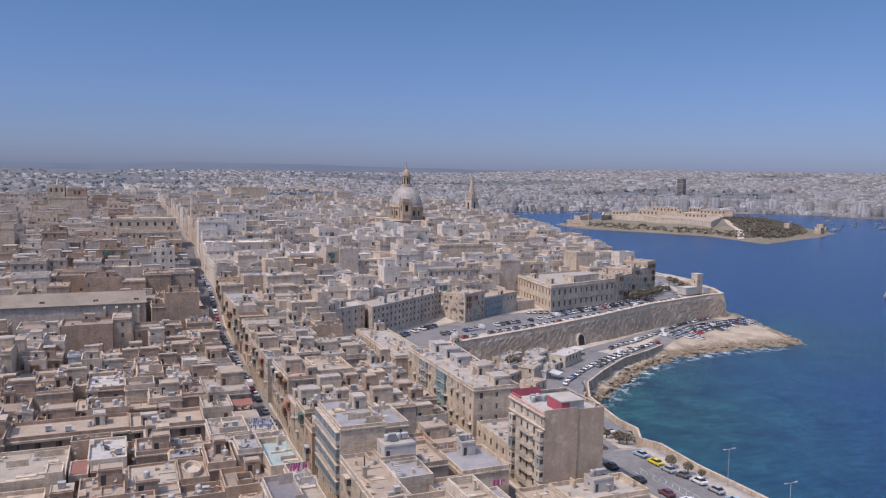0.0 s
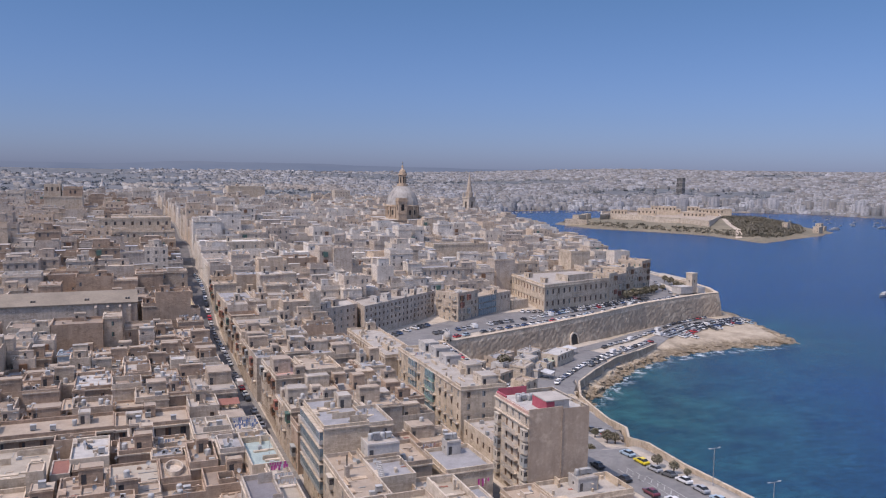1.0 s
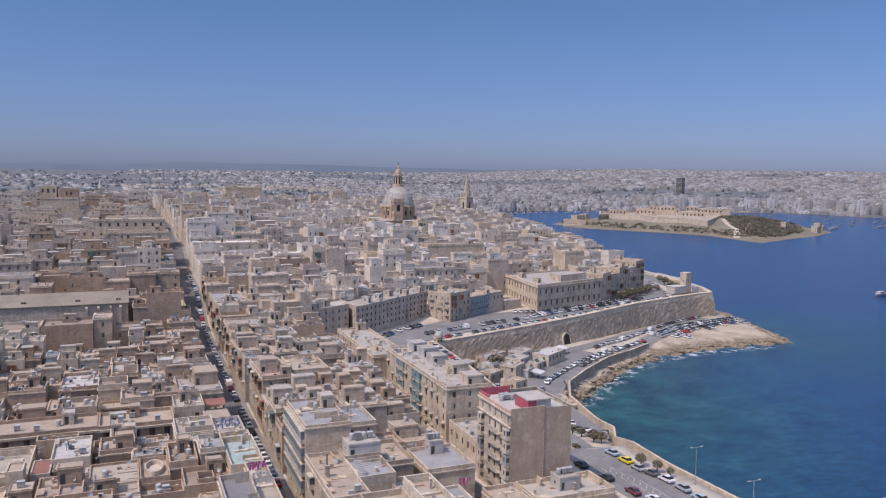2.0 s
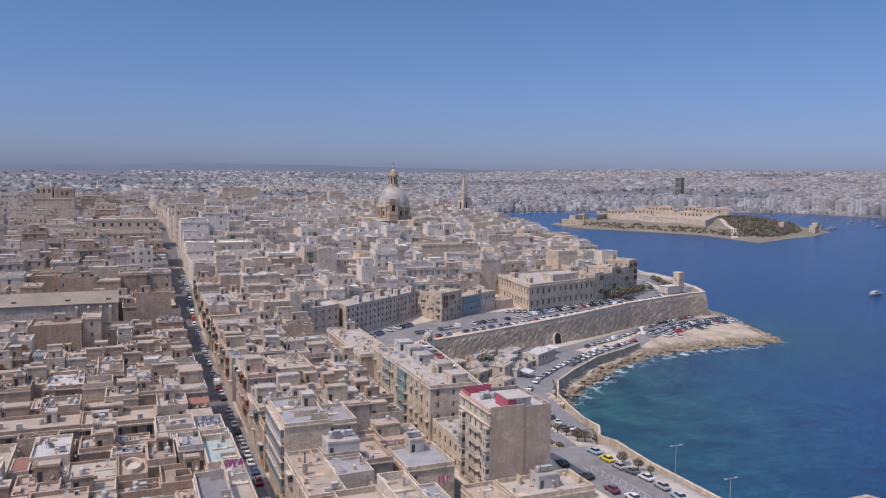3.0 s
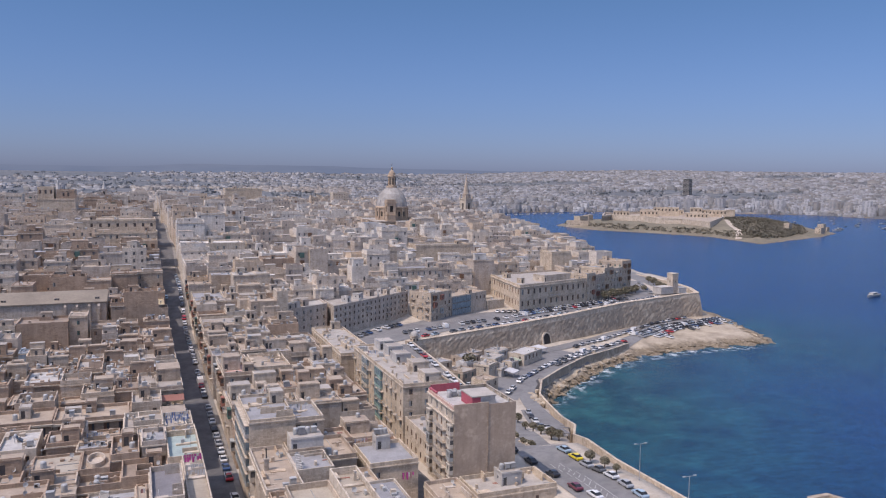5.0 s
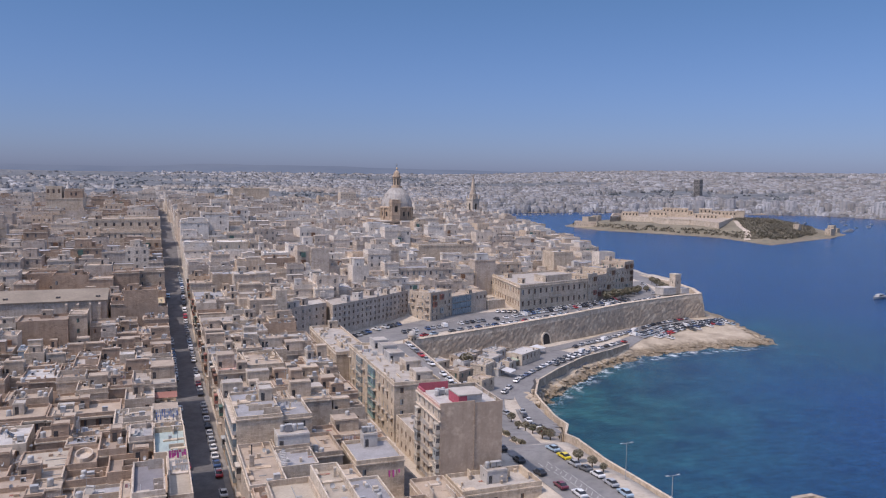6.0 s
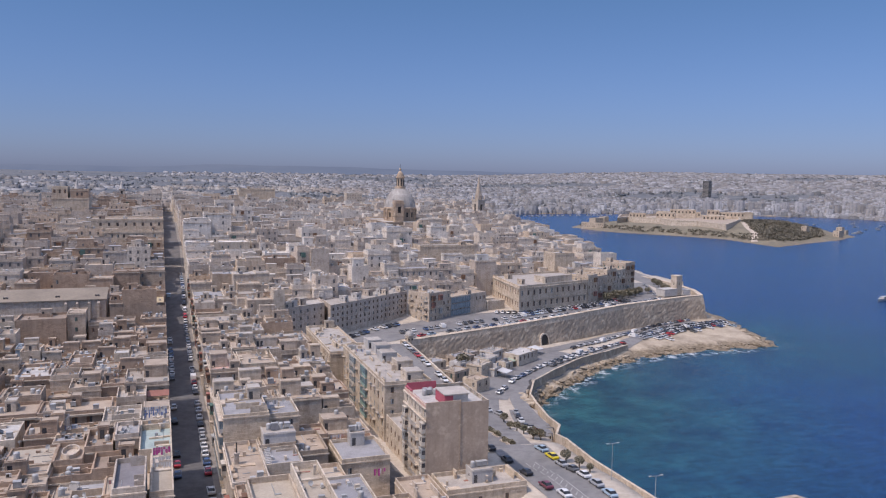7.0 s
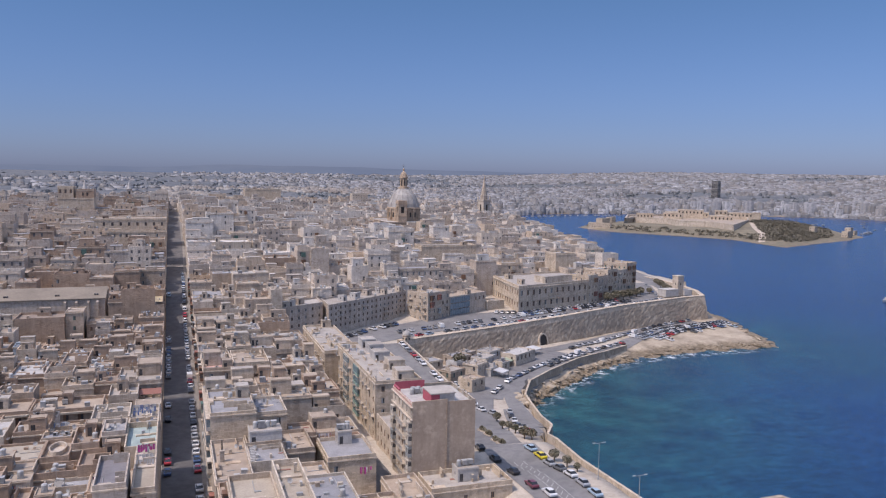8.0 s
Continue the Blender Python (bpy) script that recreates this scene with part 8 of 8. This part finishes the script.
def hazy_hills():
    """Plain glowing backdrop of far hills, haze put into its colour, beyond everything else."""
    m, nt, bs = material("glowing_haze_backdrop", 1.0)
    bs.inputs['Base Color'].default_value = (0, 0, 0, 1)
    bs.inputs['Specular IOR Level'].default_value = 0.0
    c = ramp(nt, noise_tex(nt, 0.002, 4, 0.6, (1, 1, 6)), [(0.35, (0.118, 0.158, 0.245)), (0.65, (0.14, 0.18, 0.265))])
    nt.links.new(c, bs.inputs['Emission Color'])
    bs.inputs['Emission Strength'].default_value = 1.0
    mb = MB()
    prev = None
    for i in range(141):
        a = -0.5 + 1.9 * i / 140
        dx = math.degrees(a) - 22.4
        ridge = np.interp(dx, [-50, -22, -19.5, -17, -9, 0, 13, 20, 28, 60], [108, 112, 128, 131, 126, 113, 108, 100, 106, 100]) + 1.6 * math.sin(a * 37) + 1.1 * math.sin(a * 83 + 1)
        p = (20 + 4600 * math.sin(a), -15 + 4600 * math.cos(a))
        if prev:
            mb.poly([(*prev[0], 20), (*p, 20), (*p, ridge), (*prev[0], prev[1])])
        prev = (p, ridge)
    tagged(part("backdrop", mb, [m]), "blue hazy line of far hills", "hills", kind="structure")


hazy_hills()


def far_tower():
    base = root("tower_block", 1568, 1915, land_z(1568, 1915), 30, "dark unfinished concrete tower block above the far town", "tower block")
    for i in range(14):
        mb = MB()
        mb.box(-12, 12, -9, 9, i * 3.6, i * 3.6 + 2.6, 1)
        mb.box(-13, 13, -10, 10, i * 3.6 + 2.6, i * 3.6 + 3.6, 0)
        part("storey", mb, [CONCRETE, GLASS], base)


far_tower()


# ---------------------------------------------------------------- vehicles
def car_parts(paint, van=False):
    L, W = (4.5, 1.75) if not van else (4.9, 1.9)
    if van:
        prof = [(-2.45, 0.35), (-2.45, 1.0), (-2.35, 1.95), (1.2, 2.0), (1.75, 1.25), (2.4, 1.0), (2.45, 0.35)]
    else:
        prof = [(-2.2, 0.35), (-2.25, 0.75), (-2.1, 0.95), (-1.5, 0.98), (1.0, 0.95), (2.05, 0.78), (2.25, 0.6), (2.22, 0.35)]
    mb = MB()
    hw = W / 2
    n = len(prof)
    for (a, za), (b, zb) in zip(prof, prof[1:]):
        mb.poly([(-hw, a, za), (-hw, b, zb), (hw, b, zb), (hw, a, za)])
    mb.poly([(-hw, y, z) for y, z in prof])
    mb.poly([(hw, y, z) for y, z in prof][::-1])
    mb.poly([(-hw, prof[0][0], 0.35), (hw, prof[0][0], 0.35), (hw, prof[-1][0], 0.35), (-hw, prof[-1][0], 0.35)])
    if not van:
        mb.poly([(-hw + 0.28, -1.15, 1.47), (hw - 0.28, -1.15, 1.47), (hw - 0.28, 0.25, 1.47), (-hw + 0.28, 0.25, 1.47)])
        mb.poly([(-hw + 0.26, -1.2, 1.44), (-hw + 0.26, 0.3, 1.44), (-hw + 0.28, 0.25, 1.47), (-hw + 0.28, -1.15, 1.47)])
    body = mb.mesh("car", [paint])
    g = MB()
    if van:
        g.poly([(-hw + 0.1, 1.25, 1.96), (hw - 0.1, 1.25, 1.96), (hw - 0.1, 1.76, 1.3), (-hw + 0.1, 1.76, 1.3)][::-1])
        for s in (-1, 1):
            g.box(s * (hw + 0.005) - 0.01, s * (hw + 0.005) + 0.01, 0.2, 1.2, 1.2, 1.7)
    else:
        lo = [(-hw + 0.08, -1.75, 0.96), (hw - 0.08, -1.75, 0.96), (hw - 0.08, 0.98, 0.95), (-hw + 0.08, 0.98, 0.95)]
        hi = [(-hw + 0.26, -1.2, 1.45), (hw - 0.26, -1.2, 1.45), (hw - 0.26, 0.3, 1.45), (-hw + 0.26, 0.3, 1.45)]
        for k in range(4):
            j = (k + 1) % 4
            g.poly([lo[k], lo[j], hi[j], hi[k]])
        g.poly(hi)
    glass = g.mesh("glazing", [CAR_GLASS])
    return body, glass


wb = MB()
wb.lathe(0, 0, [(0.2, -0.1), (0.31, -0.1), (0.31, 0.1), (0.2, 0.1), (0.17, 0.07), (0, 0.07)], 10)
WHEEL = wb.mesh("wheel", [TYRE])
wb = MB()
for sx in (-0.8, 0.8):
    for sy in (-1.4, 1.4):
        ring = [(sx, sy + 0.31 * math.cos(k * math.pi / 4), 0.31 + 0.31 * math.sin(k * math.pi / 4)) for k in range(8)]
        inner = [(sx * 0.75, p[1], p[2]) for p in ring]
        wb.poly(ring)
        wb.poly(inner[::-1])
        for k in range(8):
            j = (k + 1) % 8
            wb.poly([ring[k], ring[j], inner[j], inner[k]])
WHEEL_SET = wb.mesh("wheels", [TYRE])
CAR_BASE = {k: car_parts(m) for k, m in CAR_PAINTS.items()}
VAN_BASE = car_parts(CAR_PAINTS["white"], True)


def car(x, y, rz, colour, van=False, group="parked cars", z=None):
    body, glass = VAN_BASE if van else CAR_BASE[colour]
    if z is None:
        z = land_z(x, y) + 0.2
    s, c = math.sin(radians(rz)), math.cos(radians(rz))
    pitch = math.degrees(math.atan2(land_z(x - s * 2, y + c * 2) - land_z(x + s * 2, y - c * 2), 4.0))
    ob = tagged(new("van" if van else "car", body), "parked %s %s" % (colour, "delivery van" if van else "hatchback car"), "van" if van else "car", group)
    ob.matrix_basis = pose(x, y, z, 0, 0, rz) @ pose(0, 0, 0, pitch)
    part("glazing", glass, [], ob)
    if y > 235:
        part("wheels", WHEEL_SET, [], ob)
        return ob
    for sx in (-0.78, 0.78):
        for sy in (-1.4, 1.4):
            part("wheel", WHEEL, [], ob, at_=pose(sx, sy, 0.31, 0, 90 if sx > 0 else -90, 0))
    return ob


crng = random.Random(12)
COL = ["white"] * 8 + ["silver"] * 6 + ["grey"] * 3 + ["black"] * 3 + ["blue"] * 2 + ["red"] + ["pale blue"]


def park(path, gap, side=0.0, turn=0.0, prob=0.85, group="parked cars", lift=0.2):
    """Cars along a path, nose along it (plus turn)."""
    pts = densify(path, 0.5)
    s = 0.0
    nxt = 0.0
    for a, b in zip(pts, pts[1:]):
        k = math.dist(a, b)
        s += k
        if s >= nxt:
            nxt = s + gap * crng.uniform(0.95, 1.15)
            if crng.random() > prob:
                continue
            tx, ty = (b[0] - a[0]) / k, (b[1] - a[1]) / k
            x, y = a[0] + ty * side, a[1] - tx * side
            car(x, y, math.degrees(math.atan2(ty, tx)) - 90 + turn + crng.uniform(-2, 2), crng.choice(COL), crng.random() < 0.05, group, land_z(x, y) + lift)


# seafront, parked one by one
for (x, y, c, rz) in ((130.3, 157.3, "pale blue", 6), (130.4, 151.4, "yellow", 3), (130.2, 145.8, "silver", 1), (130.4, 140.6, "grey", 1), (130.5, 135.2, "white", 0), (130.5, 129.4, "silver", 0), (130.4, 123.4, "pale blue", 0),
                      (118.3, 163.5, "black", -4), (118.4, 153.2, "black", 0), (118.6, 142.2, "black", 0), (118.7, 132.0, "maroon", 0), (120.4, 126.4, "white", 0), (142.2, 183.8, "red", 6), (141.2, 219.5, "white", 5), (143.2, 214.0, "silver", 5), (138.6, 226, "white", 5)):
    car(x, y, rz, c, group="cars parked along the seafront")
park([(143.9, 191), (145.3, 199), (148.0, 209), (152, 221)], 5.4, 0.0, prob=0.85, group="cars parked by the sea wall", lift=0.26)
park([(158, 241), (172, 257), (188, 270.5), (210, 286), (236, 303)], 5.0, -2.4, prob=0.95, group="cars parked on the shore road", lift=0.26)
park([(196, 277), (214, 290), (240, 306), (262, 320)], 6.0, 1.2, prob=0.8, group="cars parked on the shore road", lift=0.26)
park([(225, 306), (262, 327), (300, 350), (335, 364)], 5.4, -1.5, prob=0.85, group="cars parked under the bastion", lift=0.26)
for k in range(4):
    park([(272 + k * 2, 329 - k * 5.2), (300 + k * 2, 345 - k * 4.6), (330, 353.5 - k * 4.2), (356, 358 - k * 3.0)], 2.5, 0, 80, prob=[0.92, 0.92, 0.7, 0.25][k], group="cars in the rock car park", lift=0.12)
park([(140, 311), (187, 326), (228, 341), (262, 353), (300, 369)], 2.9, -4.0, 70, prob=0.86, group="cars on the bastion terrace")
park([(140, 303), (187, 318), (228, 333), (275, 354), (322, 374)], 4.8, -0.2, 10, prob=0.9, group="cars on the bastion terrace")
park([(203, 352), (215, 346.5), (262, 361), (290, 374)], 2.8, 0, 75, prob=0.9, group="cars before the palace")
park([(322, 390), (335, 415), (350, 446)], 5.6, 4.2, prob=0.8, group="cars on the bastion terrace")
park([(105, 308), (142, 334)], 2.8, 0.5, 80, prob=0.85, group="cars before the grey block")
# the straight street: nose to tail on its sunny side, fewer in the shade
park([(45.7, 120), (45.7, 300), (45.7, 440)], 5.9, 0, prob=0.85, group="cars in the straight street")
park([(38.6, 120), (38.6, 300), (38.6, 400)], 6.6, 0, prob=0.5, group="cars in the straight street")
car(45.7, 171.6, 0, "red", group="cars in the straight street")
park([(141, 228), (142.5, 245), (144, 256)], 3.4, 0, 75, prob=0.7, group="cars by the boat sheds")
for k in range(11):
    yy = 287 - k * 5.3
    rx_, rz_ = np.interp(yy, [p[1] for p in RAMP[::-1]], [p[0] for p in RAMP[::-1]]), np.interp(yy, [p[1] for p in RAMP[::-1]], [p[2] for p in RAMP[::-1]])
    if k != 6:
        car(float(rx_) - 1.9, yy, 180, "red" if k == 3 else crng.choice(COL[:18]), group="cars on the ramp street", z=float(rz_) + 0.03)

# boat sheds and huts below the bastion
for i, (x, y, w, d, h, rz, wl, rf) in enumerate(((186, 288, 16, 9, 4.6, 33, STONE_PALE, WHITE), (166, 279, 9, 7, 5.2, 38, WHITE, ROOF_PALE), (172, 288, 8, 7, 5.8, 33, WHITE, ROOF_PALE), (157, 287, 10, 8, 4, 25, STONE, ROOF_GREY),
                                                 (158, 268, 9, 7, 5, 40, STONE_PALE, ROOF_PALE), (146, 264, 9, 7, 4, 30, STONE, ROOF_PALE), (149, 249, 8, 7, 4.5, 30, STONE_WARM, ROOF_TAN), (143, 283, 9, 7, 3.5, 20, STONE_PALE, ROOF_GREY), (164, 268, 6, 5, 3.2, 40, WHITE, ROOF_PALE), (173, 276, 6, 5, 3.6, 35, STONE_PALE, ROOF_GREY), (152, 274, 7, 6, 4.4, 30, WHITE, ROOF_PALE), (178, 297, 9, 6, 4.0, 25, STONE, ROOF_PALE), (164, 295, 8, 5, 3.6, 25, STONE_GREY, ROOF_GREY), )):
    house(x - w / 2, x + w / 2, y - d / 2, y + d / 2, land_z(x, y) - 0.2, land_z(x, y) + h, 1, rz=rz, seed=500 + i, wall=wl, roof=rf, clutter=1, huts=0, storey=3.2, parapet=0.4, name="boat_shed", label="low pale boat house by the shore road", thing="boat house")


def awning(x, y, w, d, h, rz, mat, label):
    z = land_z(x, y)
    base = root("awning", x, y, z, rz, label, "awning")
    mb = MB()
    mb.poly([(-w / 2, -d / 2, h), (w / 2, -d / 2, h), (w / 2, d / 2, h + 0.7), (-w / 2, d / 2, h + 0.7)])
    mb.poly([(-w / 2, d / 2, h + 0.62), (w / 2, d / 2, h + 0.62), (w / 2, -d / 2, h - 0.08), (-w / 2, -d / 2, h - 0.08)])
    mb.poly([(-w / 2, -d / 2, h - 0.35), (w / 2, -d / 2, h - 0.35), (w / 2, -d / 2, h), (-w / 2, -d / 2, h)])
    part("canopy", mb, [mat], base)
    for sx in (-1, 1):
        for sy in (-1, 1):
            p = MB()
            p.box(sx * w * 0.48 - 0.06, sx * w * 0.48 + 0.06, sy * d * 0.46 - 0.06, sy * d * 0.46 + 0.06, -0.2, h + (0.6 if sy > 0 else -0.02))
            part("post", p, [METAL], base)


awning(163, 274, 8, 5, 2.6, 38, GREY_GREEN, "faded green canvas awning over a yard")
awning(168, 264.5, 6, 4.5, 2.5, 40, CLOTH["white"], "white canvas awning beside the boat houses")
awning(199, 299, 7, 5, 2.8, 28, CLOTH["white"], "white canvas awning near the tunnel gateway")
awning(152, 256, 6, 4, 2.4, 30, ROOF_PALE, "pale sheet awning against a boat house")
awning(179, 282, 6, 4, 2.6, 33, GREY_GREEN, "faded green canvas awning over a yard")


# ---------------------------------------------------------------- lamps and boats
def street_lamp(x, y, h):
    base = root("street_lamp", x, y, land_z(x, y), 180, "thin grey street lamp on the promenade edge", "street lamp", "promenade lamps")
    mb = MB()
    mb.lathe(0, 0, [(0.18, 0), (0.18, 0.5), (0.09, 0.6), (0.06, h)], 8)
    part("pole", mb, [METAL], base)
    mb = MB()
    mb.box(-1.4, 1.4, -0.05, 0.05, h - 0.1, h)
    part("arm", mb, [METAL], base)
    for s in (-1.4, 1.4):
        mb = MB()
        mb.box(s - 0.35, s + 0.35, -0.15, 0.15, h - 0.05, h + 0.1)
        part("lamp_head", mb, [PLASTIC], base)


for x, y in ((136.2, 132), (140.2, 157), (134.4, 112)):
    street_lamp(x, y, 9.0)


def boat(x, y, rz, l, mast=0.0, label="white motor yacht on the water"):
    base = root("boat", x, y, 0, rz, label, "boat", "boats")
    mb = MB()
    secs = [(-0.5, 0.30, 0.32), (-0.2, 0.34, 0.30), (0.15, 0.30, 0.32), (0.38, 0.16, 0.36), (0.5, 0.01, 0.42)]
    prev = None
    for t, b, hgt in secs:
        w, z, yy = b * l * 0.42, hgt * l * 0.30, t * l
        row = [(-w, yy, z), (-w * 0.7, yy, -0.3), (w * 0.7, yy, -0.3), (w, yy, z)]
        if prev:
            for k in range(3):
                mb.poly([prev[k], prev[k + 1], row[k + 1], row[k]])
            mb.poly([prev[3], prev[0], row[0], row[3]])
        else:
            mb.poly(row)
        prev = row
    part("hull", mb, [PLASTIC], base)
    mb = MB()
    z = l * 0.095
    mb.box(-l * 0.09, l * 0.09, -l * 0.28, l * 0.18, z, z + l * 0.09, 0)
    mb.box(-l * 0.095, l * 0.095, -l * 0.2, l * 0.14, z + l * 0.03, z + l * 0.07, 1)
    part("cabin", mb, [PLASTIC, CAR_GLASS], base)
    if mast:
        mb = MB()
        mb.lathe(0, l * 0.05, [(0.14, z), (0.08, mast)], 6)
        mb.box(-0.05, 0.05, -l * 0.35, l * 0.05, z + l * 0.12, z + l * 0.14)
        part("mast", mb, [METAL], base)


boat(546, 412, 105, 17)
boat(1287, 1008, 80, 16, 32, "white sailing yacht with a bare mast at anchor")
for i in range(26):
    bx, by = crng.uniform(1130, 1420), crng.uniform(980, 1230)
    if edge_distance(np.array([bx]), np.array([by]), ISLE)[0] < -8:
        boat(bx, by, crng.uniform(60, 120), crng.uniform(8, 16), crng.choice([0, 0, 14]), "small white moored boat")
for i in range(30):
    t = i / 30
    boat(770 + 460 * t, 1560 + 60 * t + crng.uniform(-14, 14), crng.uniform(-20, 20), crng.uniform(9, 15), crng.choice([0, 14, 16]), "small white moored boat")
